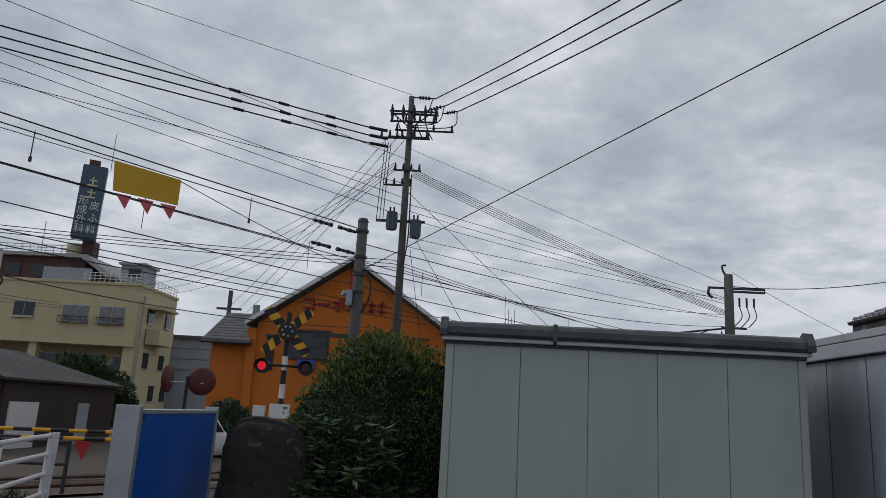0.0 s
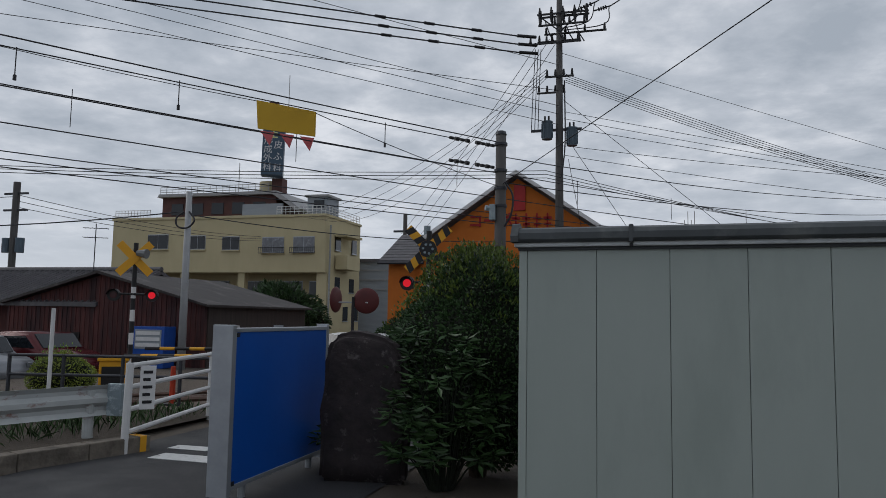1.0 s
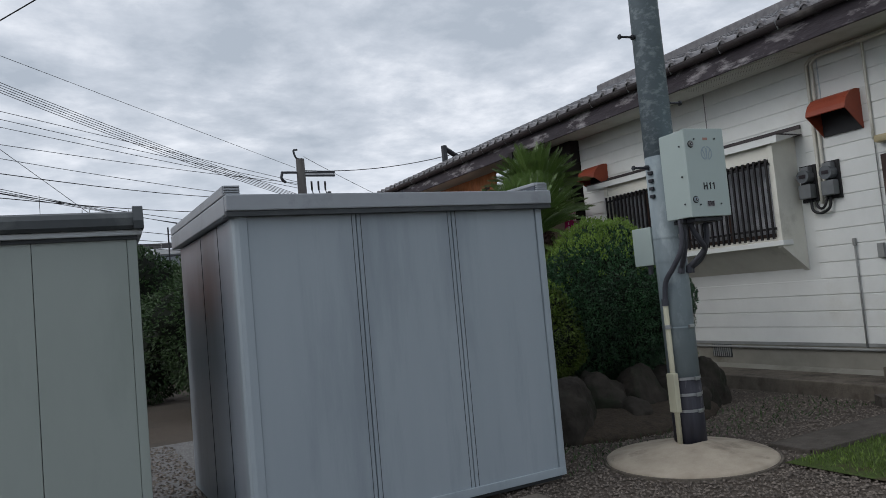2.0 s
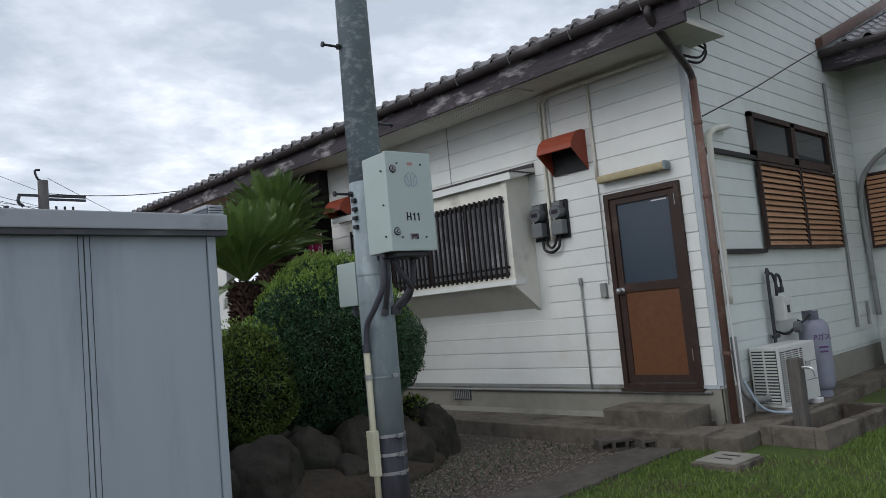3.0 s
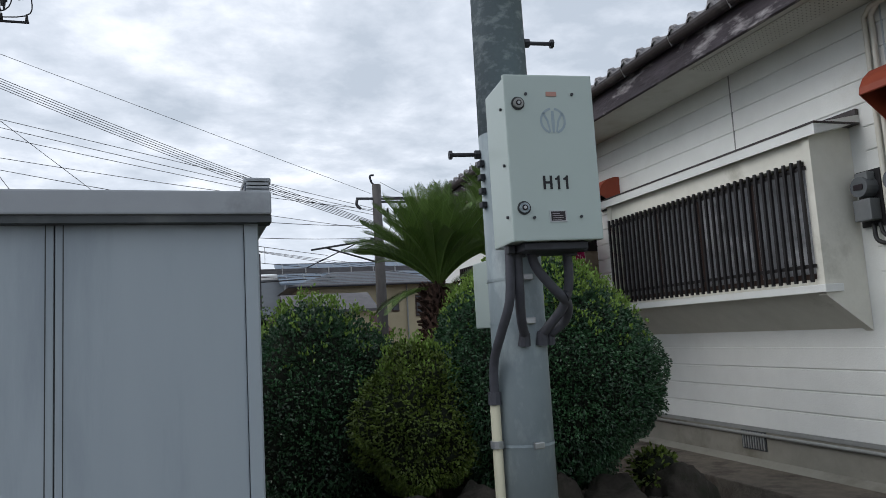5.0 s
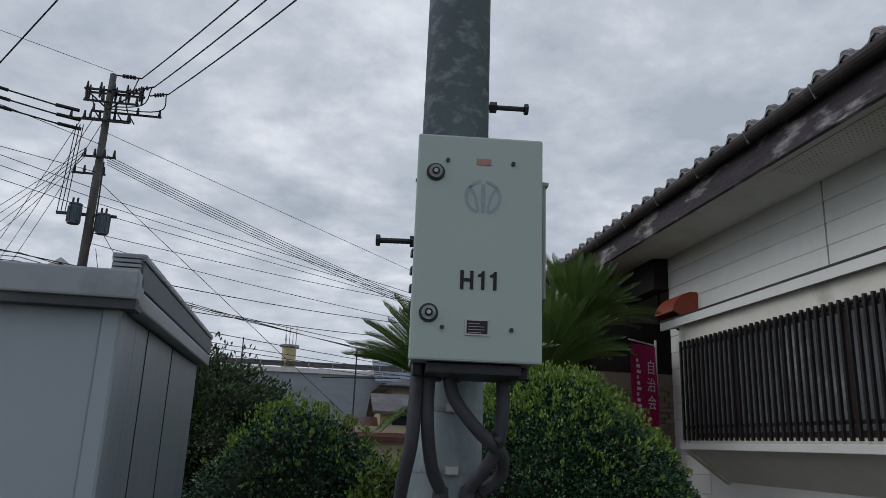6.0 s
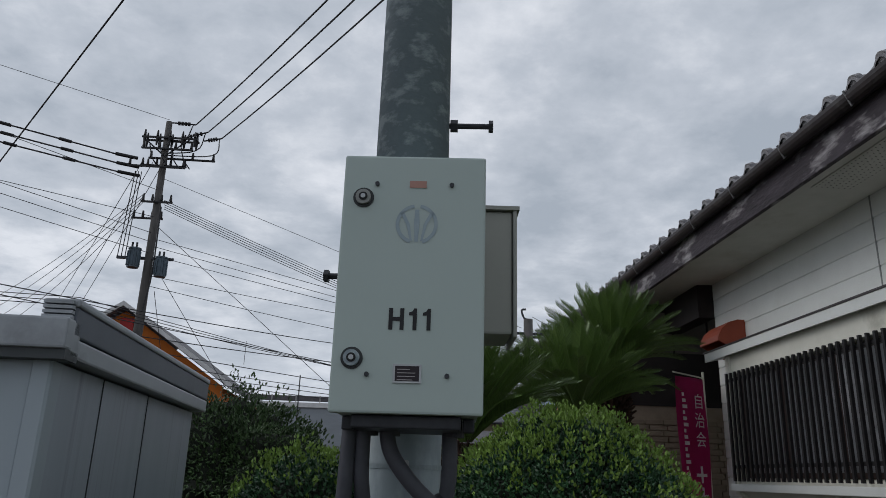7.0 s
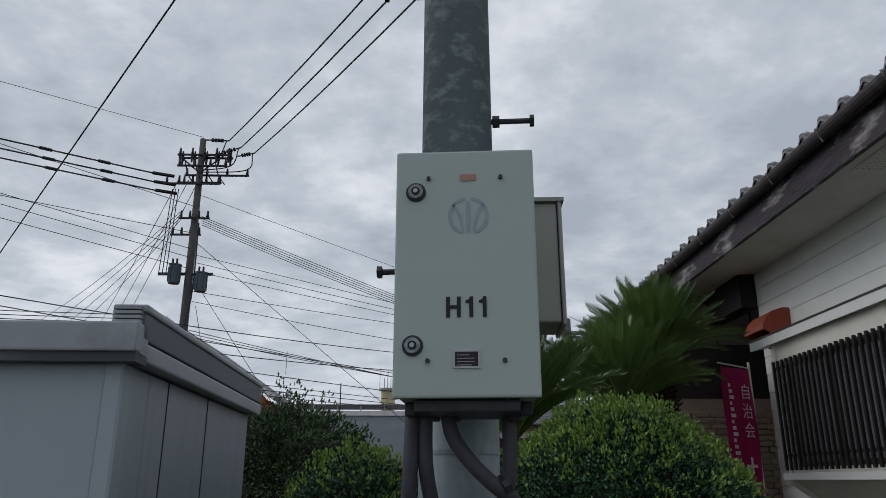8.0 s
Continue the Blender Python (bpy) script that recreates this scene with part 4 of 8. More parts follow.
part("wall_conduit", T([(XW - 0.035, 4.45, 0.40), (XW - 0.035, 9.9, 0.40)], 0.016, 7), grey_pipe, house, "grey conduit along the foundation", world=True, smooth=True)
part("switch_box", B(XW - 0.05, XW - 0.008, 5.47, 5.54, 1.37, 1.52, 0.006), grey_pipe, house, world=True)
vent = part("foundation_vent", B(XW - 0.022, XW - 0.010, 7.62, 7.93, 0.26, 0.425), seam_m, house, "foundation vent grille", world=True)
for k in range(9):
    part("grille_bar", B(XW - 0.03, XW - 0.022, 7.635 + k * 0.033, 7.648 + k * 0.033, 0.27, 0.42), grey_pipe, vent, world=True)
# downpipe, air-conditioner duct and cables at the corner
dp = part("downpipe", T([(XW - 0.05, Y0 - 0.10, 3.35), (XW - 0.05, Y0 - 0.10, 0.12)], 0.036, 10), brown_pipe, house, "brown plastic downpipe", world=True, smooth=True)
part("downpipe_elbow", T(bend([(XG, 4.25, ZS + 0.17), (XG + 0.02, 4.25, ZS + 0.06), (XW - 0.25, Y0 - 0.1, 3.52), (XW - 0.07, Y0 - 0.10, 3.38), (XW - 0.05, Y0 - 0.10, 3.2)], 5), 0.034, 9), gutter_m, house, world=True, smooth=True)
for z in (0.75, 1.5, 2.2, 2.9):
    part("pipe_clip", T([(XW - 0.05, Y0 - 0.10, z), (XW - 0.05, Y0 - 0.10, z + 0.03)], 0.042, 10), brown_pipe, house, world=True)
part("duct", T(bend([(11.35, Y0 - 0.04, 2.98), (11.1, Y0 - 0.08, 2.93), (10.88, Y0 - 0.08, 2.86), (10.82, Y0 - 0.08, 2.7), (10.82, Y0 - 0.08, 1.8), (10.82, Y0 - 0.08, 1.2)], 6), 0.033, 9), white_pipe, house, "taped ivory air-conditioner pipe", world=True, smooth=True)
part("drain_pipe", T(bend([(10.72, Y0 - 0.12, 0.9), (10.72, Y0 - 0.13, 0.5), (10.8, Y0 - 0.16, 0.34), (11.0, Y0 - 0.16, 0.28), (11.3, Y0 - 0.2, 0.28)], 6), 0.03, 9), grey_pipe, house, world=True, smooth=True)
part("earth_cable", T(bend([(10.63, Y0 - 0.13, 2.6), (10.64, Y0 - 0.15, 1.4), (10.66, Y0 - 0.15, 0.3), (10.66, Y0 - 0.15, 0.12)], 5), 0.009, 6), white_trim, house, world=True)
for x in (14.42, 14.9):
    part("cable_conduit", T([(x, Y0 - 0.03, 0.7), (x, Y0 - 0.03, 3.9 if x < 14.5 else 1.0)], 0.02, 7), grey_pipe, house, world=True)
part("drop_wire", T(bend([(10.66, Y0 - 0.12, 2.98), (11.6, Y0 - 0.25, 3.35), (13.0, 3.9, 3.95), (15.0, 3.0, 4.9)], 6), 0.007, 5), wire_m, house, world=True)
part("flexible_duct", T(bend([(XE - 0.12, 4.28, 0.8), (XE - 0.12, 4.29, 1.6), (XE - 0.12, 4.29, 2.45), (XE - 0.12, 4.1, 2.85), (XE - 0.12, 3.6, 3.15)], 6), 0.035, 8), grey_pipe, house, world=True, smooth=True)
for z, c in ((3.55, wire_m), (3.6, wire_m)):
    part("cable_hook", T(bend([(XW - 0.05, Y0 - 0.02, z), (XW + 0.1, Y0 - 0.12, z - 0.03), (XW + 0.22, Y0 - 0.14, z + 0.1), (XW + 0.2, Y0 - 0.05, z + 0.2)], 5), 0.012, 6), c, house, world=True)

# concrete work along the wall
apron = tagged(part("apron", B(9.98, XW - 0.012, Y0 + 0.1, 10.3, -0.05, 0.14, 0.012), concrete), "stained concrete strip along the house wall", "pavement", kind="structure")
tagged(part("mortar_fillet", P([(XW - 0.10, 0.141), (XW - 0.014, 0.141), (XW - 0.014, 0.185), (XW - 0.05, 0.165)], "y", Y0 + 0.12, 10.25), foundation), "pale mortar fillet along the foot of the wall", "trim", kind="structure")
step = tagged(part("door_step", B(10.07, XW - 0.11, 4.44, 5.30, 0.14, 0.31, 0.014), concrete), "worn concrete step before the back door", "step", kind="structure")
tagged(part("door_step", B(9.88, 10.3, 4.2, 5.3, 0.0, 0.155, 0.012), concrete), "broken lower concrete step", "step", kind="structure")
tagged(part("corner_slab", B(9.95, 11.6, 3.92, Y0 - 0.014, -0.05, 0.13, 0.012), concrete), "concrete slab at the house corner", "pavement", kind="structure")
tagged(part("corner_slab", B(11.6, XE - 0.014, 3.95, Y0 - 0.014, -0.05, 0.13, 0.012), concrete), "concrete slab below the end wall", "pavement", kind="structure")
basin = thing("wash_basin", (10.85, 3.62, 0), -6, "low open concrete wash basin", "basin")
for a, b, c, d in ((-0.55, 0.85, -0.32, -0.22), (-0.55, 0.85, 0.14, 0.24), (-0.55, -0.45, -0.22, 0.14), (0.75, 0.85, -0.22, 0.14)):
    part("rim", B(a, b, c, d, -0.03, 0.17, 0.012), concrete, basin)
part("basin_floor", B(-0.46, 0.76, -0.23, 0.15, -0.02, 0.03), concrete_dark, basin)
post = thing("tap_post", (10.75, 3.72, 0.03), 0, "weathered grey wooden post with a brass tap", "water tap")
part("post", B(-0.055, 0.055, -0.055, 0.055, 0, 0.66, 0.012), post_wood, post)
part("tap", T(bend([(-0.0, -0.05, 0.58), (0.0, -0.11, 0.58), (0.0, -0.15, 0.56), (0.0, -0.16, 0.50)], 4), 0.013, 8), steel, post, "small metal tap")
part("tap_handle", T([(0, -0.11, 0.6), (0, -0.11, 0.63), (0.0, -0.11, 0.635)], 0.02, 6), steel, post)
hose = tagged(part("garden_hose", T(bend([(10.75, 4.2, 0.5), (10.85, 4.1, 0.24), (11.05, 4.0, 0.16), (11.2, 3.9, 0.15), (11.15, 3.80, 0.06)], 6), 0.012, 7), blue_pipe, smooth=True), "pale blue drain hose over the slab", "hose")


def hollow_block(m, label):
    b = thing("concrete_block", (0, 0, 0), 0, label, "block", "loose concrete blocks")
    b.matrix_world = m
    for x in (-0.195, -0.075, 0.045, 0.165):
        part("web", B(x, x + 0.03, -0.095, 0.095, 0, 0.10, 0.003), concrete_dark, b)
    for z in (0, 0.075):
        part("face_shell", B(-0.165, 0.165, -0.0945, 0.0945, z + 0.001, z + 0.024), concrete_dark, b)
    return b


blk = hollow_block(pose(9.82, 5.0, 0.001, 0, 0, -40), "dirty hollow concrete block lying by the step")
copy_thing(blk, pose(9.98, 4.68, 0.001, 0, 0, -35))
cov = thing("drain_cover", (9.55, 3.84, 0), -4, "square concrete drain cover with two slots", "drain cover")
part("base", B(-0.21, 0.21, -0.19, 0.19, -0.02, 0.055, 0.01), concrete, cov)
part("lid", B(-0.185, 0.185, -0.165, 0.165, 0.055, 0.07, 0.006), foundation, cov, "light grey lid")
for x in (-0.06, 0.06):
    part("slot", B(x - 0.012, x + 0.012, -0.07, 0.07, 0.0705, 0.073), ink, cov)

ac = thing("air_conditioner", (11.58, 4.15, 0.13), -3, "off-white air-conditioner outdoor unit", "air conditioner", "outdoor units")
part("body", B(-0.40, 0.40, -0.145, 0.145, 0.05, 0.62, 0.015), ac_white, ac)
for k in range(17):
    part("side_slat", B(-0.408, -0.4, -0.115, 0.115, 0.092 + k * 0.029, 0.106 + k * 0.029), ac_white, ac)
part("side_recess", B(-0.4025, -0.395, -0.12, 0.12, 0.085, 0.585), seam_m, ac, "dark gap behind the side slats")
part("side_rib", B(-0.41, -0.4, -0.008, 0.008, 0.085, 0.585), ac_white, ac)
part("fan_opening", B(-0.375, 0.10, -0.1485, -0.14, 0.10, 0.57), seam_m, ac, "dark fan opening")
for k in range(24):
    z = 0.108 + k * 0.0192
    part("grille_slat", B(-0.372, 0.097, -0.156, -0.148, z, z + 0.0085), ac_white, ac)
for x in (-0.29, -0.14, 0.01):
    part("grille_rib", B(x, x + 0.008, -0.158, -0.147, 0.10, 0.57), ac_white, ac)
for z in (0.24, 0.42):
    part("panel_joint", B(0.13, 0.395, -0.1475, -0.14, z, z + 0.005), seam_m, ac)
for x in (-0.3, 0.3):
    part("foot", B(x - 0.05, x + 0.05, -0.19, 0.19, 0, 0.05, 0.008), white_trim, ac)
copy_thing(ac, pose(14.95, 3.75, 0.012, 0, 0, -90))

gas = thing("gas_cylinder", (12.32, 4.10, 0.13), 0, "grey propane gas cylinder with purple lettering", "gas cylinder")
bm = bmesh.new()
prof = [(0.0, 0.06), (0.10, 0.06), (0.14, 0.10), (0.15, 0.15), (0.15, 0.70), (0.14, 0.75), (0.105, 0.795), (0.05, 0.82), (0.0, 0.82)]
rings = []
for r, z in prof[1:-1]:
    rings.append([bm.verts.new((r * math.cos(t), r * math.sin(t), z)) for t in (2 * math.pi * k / 28 for k in range(28))])
for u, v in zip(rings, rings[1:]):
    for k in range(28):
        bm.faces.new((u[k], u[(k + 1) % 28], v[(k + 1) % 28], v[k]))
bm.faces.new(rings[-1])
bm.faces.new(rings[0][::-1])
part("tank", bm, gas_grey, gas, smooth=True)
part("foot_ring", T([(0, 0, 0), (0, 0, 0.08)], 0.11, 20), gas_grey, gas)
bm = bmesh.new()
for k in range(9):
    t0, t1 = (2 * math.pi * (k + d) / 14 + 0.2 for d in (0, 1))
    vsq = [bm.verts.new((0.095 * math.cos(t), 0.095 * math.sin(t), z)) for t, z in ((t0, 0.81), (t1, 0.81), (t1, 0.90), (t0, 0.90))]
    bm.faces.new(vsq)
bmesh.ops.solidify(bm, geom=bm.faces[:], thickness=0.008)
part("collar", bm, gas_grey, gas)
part("valve", T([(0, 0, 0.80), (0, 0, 0.88)], 0.025, 8), dark_bolt, gas)
part("valve_wheel", T([(0, 0, 0.87), (0, 0, 0.89)], 0.05, 12), steel, gas)
part("regulator_hose", T(bend([(0, 0, 0.85), (-0.1, -0.02, 0.86), (-0.2, 0.02, 0.80), (-0.24, 0.06, 0.82)], 5), 0.012, 6), sig_black, gas)
purple = M("purple_ink", (0.11, 0.05, 0.16), None, 10, 0.6)
words("lettering", "Pガス", 0.075, purple, gas, pose(-0.10, -0.115, 0.62, 90, 0, -41))
for k, w in enumerate((0.10, 0.085)):
    part("lettering_bars", B(-w / 2, w / 2, -0.154, -0.151, 0.51 - k * 0.045, 0.528 - k * 0.045, m=pose(0, 0, 0, 0, 0, -41)), purple, gas)
gm = thing("gas_meter", (11.86, Y0 - 0.02, 0.76), 0, "grey gas meter with riser pipes on the wall", "gas meter")
part("case", B(0.0, 0.21, -0.15, -0.03, 0.20, 0.46, 0.015), ac_white, gm)
part("dial_plate", B(0.03, 0.16, -0.157, -0.151, 0.40, 0.46), white_trim, gm)
part("union_nut", T([(0.04, -0.08, 0.49), (0.04, -0.08, 0.55)], 0.024, 8), dark_bolt, gm)
part("union_nut", T([(0.15, -0.08, 0.49), (0.15, -0.08, 0.55)], 0.024, 8), dark_bolt, gm)
part("outlet_pipe", T(bend([(0.15, -0.08, 0.5), (0.15, -0.08, 0.62), (0.11, -0.07, 0.68), (0.07, -0.06, 0.62), (0.07, -0.05, 0.2)], 5), 0.015, 8), dark_bolt, gm)
part("seal_tag", B(0.05, 0.11, -0.156, -0.151, 0.28, 0.36), sig_black, gm)
part("regulator", T([(0.22, -0.14, 0.12), (0.22, -0.2, 0.12)], 0.06, 14), meter_grey, gm, "round gas regulator")
part("regulator_pipe", T(bend([(-0.06, -0.05, 0.1), (0.1, -0.1, 0.06), (0.22, -0.14, 0.12)], 5), 0.014, 7), sig_black, gm)
part("riser", T(bend([(-0.1, -0.05, -0.1), (-0.1, -0.05, 0.62), (-0.07, -0.05, 0.69), (0.0, -0.06, 0.69), (0.04, -0.07, 0.6), (0.04, -0.08, 0.5)], 5), 0.015, 8), dark_bolt, gm)
part("riser", T([(-0.06, -0.04, -0.05), (-0.06, -0.04, 0.74)], 0.014, 8), dark_bolt, gm)
part("vent_cap", T([(-0.06, -0.04, 0.70), (-0.06, -0.04, 0.76)], 0.032, 8, r1=0.012), dark_bolt, gm)
part("valve", T([(-0.14, -0.05, 0.05), (0.0, -0.05, 0.05)], 0.02, 8), dark_bolt, gm)


# ---- the two storage sheds ----
def seams(parent, xs, y, z0, z1, w=0.007):
    for x in xs:
        part("seam", B(x - w / 2, x + w / 2, y - 0.002, y + 0.01, z0, z1), seam_m, parent)


S1 = thing("storage_shed", (0.85, 5.60, 0), -2.3, "greenish-grey steel storage shed with a dark grey cap", "shed", "steel sheds")
w1, d1, h1 = 2.6, 1.5, 1.88
part("side_wall", B(0.0, 0.03, 0.03, d1, 0.08, h1), shed1_m, S1)
part("side_wall", B(w1 - 0.03, w1, 0.03, d1, 0.08, h1), shed1_m, S1)
part("back_wall", B(0.03, w1 - 0.03, d1 - 0.03, d1, 0.08, h1), shed1_m, S1)
part("corner_post", B(-0.004, 0.055, -0.006, 0.05, 0.05, h1, 0.006), shed1_m, S1)
part("corner_post", B(w1 - 0.05, w1 + 0.004, -0.006, 0.05, 0.05, h1, 0.006), shed1_m, S1)
pw = (w1 - 0.105) / 5
for k in range(5):
    x = 0.055 + k * pw
    bm = bmesh.new()
    prism(bm, [(x + 0.0015, 0.014), (x + 0.002, 0.002), (x + 0.005, 0.0), (x + pw - 0.005, 0.0), (x + pw - 0.002, 0.002), (x + pw - 0.0015, 0.014)], "z", 0.09, h1)
    part("panel", bm, shed1_m, S1)
part("backing", B(0.055, w1 - 0.05, 0.012, 0.03, 0.08, h1), seam_m, S1)
part("base_frame", B(0, w1, 0.0, d1, 0.03, 0.085), seam_m, S1)
for x in (0.15, w1 - 0.35):
    part("base_block", B(x, x + 0.2, 0.1, 0.4, 0, 0.035), concrete, S1)
cap = part("cap_band", B(-0.035, w1 + 0.035, -0.045, d1 + 0.05, h1 + 0.022, h1 + 0.055, 0.008), cap_pale, S1, "pale lower cap band")
# Dark strip painted as the shadow under the cap band.
part("cap_gap", B(-0.01, w1 + 0.01, -0.02, d1 + 0.02, h1, h1 + 0.022), seam_m, S1, "dark strip standing for the shadow gap")
bm = bmesh.new()
prof = [(-0.065, h1 + 0.055), (-0.085, h1 + 0.075), (-0.085, h1 + 0.12), (-0.06, h1 + 0.15), (-0.02, h1 + 0.165), (0.03, h1 + 0.165), (0.03, h1 + 0.055)]
for a, b in ((-0.04, 0.80), (0.803, w1 + 0.04)):
    prism(bm, prof, "x", a, b)
part("cap_rail", bm, shed1_cap, S1, "rounded dark grey eave rail")
part("rail_joint", B(0.785, 0.815, -0.089, -0.02, h1 + 0.045, h1 + 0.168, 0.004), shed1_cap, S1)
part("joint_bolt", T([(0.80, -0.05, h1 + 0.03), (0.80, -0.06, h1 + 0.03)], 0.014, 8), ink, S1)
for x in (-0.05, w1 - 0.01):
    part("end_lug", P([(-0.10, h1 + 0.055), (-0.105, h1 + 0.10), (-0.05, h1 + 0.19), (0.0, h1 + 0.20), (0.05, h1 + 0.17), (0.05, h1 + 0.055)], "x", x, x + 0.055), shed1_cap, S1)
part("roof", P([(0.03, h1 + 0.06), (0.03, h1 + 0.15), (d1 + 0.06, h1 + 0.10), (d1 + 0.06, h1 + 0.05)], "x", -0.03, w1 + 0.03), shed1_cap, S1)

shed2_streak = M("shed_rain_streaks", (0.33, 0.365, 0.41), (0.285, 0.32, 0.36), 1.2, 0.34, c3=(0.17, 0.185, 0.21), s3=1.1, t3=0.60, streak=(9, 9, 0.22))
S2 = thing("storage_shed", (3.95, 5.12, 0), 1.3, "bluish-grey steel storage shed with a light grey cap", "shed", "steel sheds")
w2, d2, h2 = 2.20, 1.95, 1.945
for x in (0.0, w2 - 0.03):
    s = part("side_wall", B(x, x + 0.03, 0.06, d2, 0.08, h2), shed2_side if x == 0 else shed2_streak, S2, "dirty side panel with dark reflections in its colour" if x == 0 else "side panel with dark rain streaks")
    xf = x - 0.003 if x == 0 else x + 0.03
    for k in range(1, 3):
        part("seam", B(xf, xf + 0.003, k * 0.58 - 0.103, k * 0.58 - 0.097, 0.09, h2), seam_m, s)
part("back_wall", B(0.03, w2 - 0.03, d2 - 0.03, d2, 0.08, h2), shed2_m, S2)
for x0, x1 in ((-0.006, 0.075), (w2 - 0.05, w2 + 0.006)):
    bm = bmesh.new()
    if x0 < 0:
        prism(bm, [(x0, 0.10), (x0, 0.035), (x0 + 0.012, 0.012), (x0 + 0.035, 0.0), (x1, 0.0), (x1, 0.03), (x0 + 0.03, 0.10)], "z", 0.05, h2)
    else:
        prism(bm, [(x1, 0.08), (x1, 0.008), (x1 - 0.008, 0.0), (x0, 0.0), (x0, 0.03), (x1 - 0.03, 0.08)], "z", 0.05, h2)
    part("corner_post", bm, shed2_m, S2, smooth=False)
pw = (w2 - 0.125) / 3
for k in range(3):
    x = 0.075 + k * pw
    bm = bmesh.new()
    prism(bm, [(x + 0.0025, 0.03), (x + 0.003, 0.014), (x + 0.008, 0.012), (x + pw - 0.008, 0.012), (x + pw - 0.003, 0.014), (x + pw - 0.0025, 0.03)], "z", 0.10, h2)
    door_p = part("panel", bm, shed2_m, S2)
    for e in (0.030, pw - 0.030):
        if 0 < x + e - 0.075 < pw * 3 and not (k == 0 and e < 0.1) and not (k == 2 and e > 0.1):
            part("groove", B(x + e - 0.0018, x + e + 0.0018, 0.0105, 0.0125, 0.10, h2), seam_m, door_p)
part("backing", B(0.075, w2 - 0.05, 0.026, 0.04, 0.08, h2), seam_m, S2)
part("base_rail", B(0, w2, -0.004, d2, 0.045, 0.10, 0.004), shed2_m, S2)
# Dark filler that stands for the shadow below the base rail.
part("base_shadow_gap", B(0.02, w2 - 0.02, 0.03, d2 - 0.02, 0.015, 0.046), seam_m, S2)
for x in (0.05, w2 - 0.25):
    for y in (0.05, d2 - 0.4):
        part("base_block", B(x, x + 0.2, y, y + 0.35, 0, 0.018), concrete, S2)
part("cap_front", B(-0.05, w2 + 0.055, -0.065, 0.05, h2 + 0.03, h2 + 0.125, 0.008), shed2_cap, S2)
part("cap_lip", B(-0.05, w2 + 0.055, -0.05, 0.05, h2, h2 + 0.03), shed1_cap, S2)
for x in (-0.055, w2 - 0.045):
    c = part("cap_side", B(x, x + 0.10, -0.02, d2 + 0.08, h2 + 0.01, h2 + 0.072 if x > 0 else h2 + 0.12, 0.008), shed2_cap, S2)
    part("cap_side_top", B(x, x + 0.10, -0.01, d2 + 0.08, h2 + 0.076 if x > 0 else h2 + 0.126, h2 + 0.165 if x > 0 else h2 + 0.185, 0.006), cap_stripe if x > 0 else shed2_cap, S2)
    if x > 0:
        part("cap_side_crown", B(x - 0.004, x + 0.106, -0.012, d2 + 0.08, h2 + 0.166, h2 + 0.192, 0.008), shed2_cap, S2)
    part("cap_gap", B(x + 0.008, x + 0.092, 0.0, d2 + 0.07, h2 + 0.119, h2 + 0.127), seam_m, S2)
    bm = bmesh.new()
    for k in range(4):
        box(bm, x + 0.006, x + 0.094, -0.035, -0.012, h2 + 0.126 + k * 0.015, h2 + 0.136 + k * 0.015)
    part("cap_end_ribs", bm, shed2_cap, S2)
part("roof", P([(0.05, h2 + 0.03), (0.05, h2 + 0.12), (d2 + 0.06, h2 + 0.08), (d2 + 0.06, h2 + 0.02)], "x", 0.04, w2 - 0.04), shed1_cap, S2)
for x in (0.6, 1.1):
    part("roof_bolt", T([(x, 0.0, h2 + 0.12), (x, 0.0, h2 + 0.145)], 0.012, 6), dark_bolt, S2)

# ---- steel pole with the control cabinet ----
PX, PY = 7.21, 5.02
pole = thing("steel_pole", (PX, PY, 0.0), 0, "galvanised steel pole with a black base on a concrete disc", "pole")
bm = T([(0, 0, 0.60), (0, 0, 1.4), (0, 0, 2.3)], 0.118, 28)
part("lower_shaft", bm, galv, pole, smooth=True)
part("upper_shaft", T([(0, 0, 2.3), (0, 0, 5.0), (0, 0, 9.0)], 0.1175, 28, r1=0.088), galv_dark, pole, "mottled dark galvanised upper shaft", smooth=True)
part("base_shaft", T([(0, 0, 0.03), (0, 0, 0.60)], 0.120, 28), pole_low, pole, "black painted base with white streaks", smooth=True)


def band(z, tail=True, r=0.123):
    b = part("steel_band", T([(0, 0, z), (0, 0, z + (0.022 if z < 0.9 else 0.012))], r if z < 0.9 else r - 0.0025, 28, cap=False), steel if z < 0.9 else galv, pole)
    part("buckle", B(-0.022, 0.022, -r - 0.016, -r + 0.002, z - 0.005, z + 0.022, 0.004), steel, b)
    return b


for z in (0.59, 0.47, 0.35, 0.98, 1.48, 1.66):
    band(z)
for a, z in ((-6, 2.73), (172, 2.22), (172, 3.25), (-6, 3.75)):
    d = Vector((math.cos(radians(a)), math.sin(radians(a)), 0))
    s = part("step_bolt", T([d * 0.11 + Vector((0, 0, z)), d * 0.245 + Vector((0, 0, z))], 0.0095, 8), dark_bolt, pole, "dark step bolt")
    part("bolt_head", T([d * 0.242 + Vector((0, 0, z)), d * 0.256 + Vector((0, 0, z))], 0.02, 6), dark_bolt, s)
    part("nut", T([d * 0.118 + Vector((0, 0, z)), d * 0.142 + Vector((0, 0, z))], 0.02, 6), dark_bolt, s)
conduit_ivory = M("aged_conduit", (0.55, 0.53, 0.40), (0.47, 0.45, 0.33), 6, 0.5, c3=(0.36, 0.33, 0.23), s3=3, t3=0.62, streak=(1, 1, 0.3))
part("conduit_box", B(-0.178, -0.128, -0.075, 0.0, 0.36, 0.65, 0.008), conduit_ivory, pole, "narrow ivory junction box on the conduit")
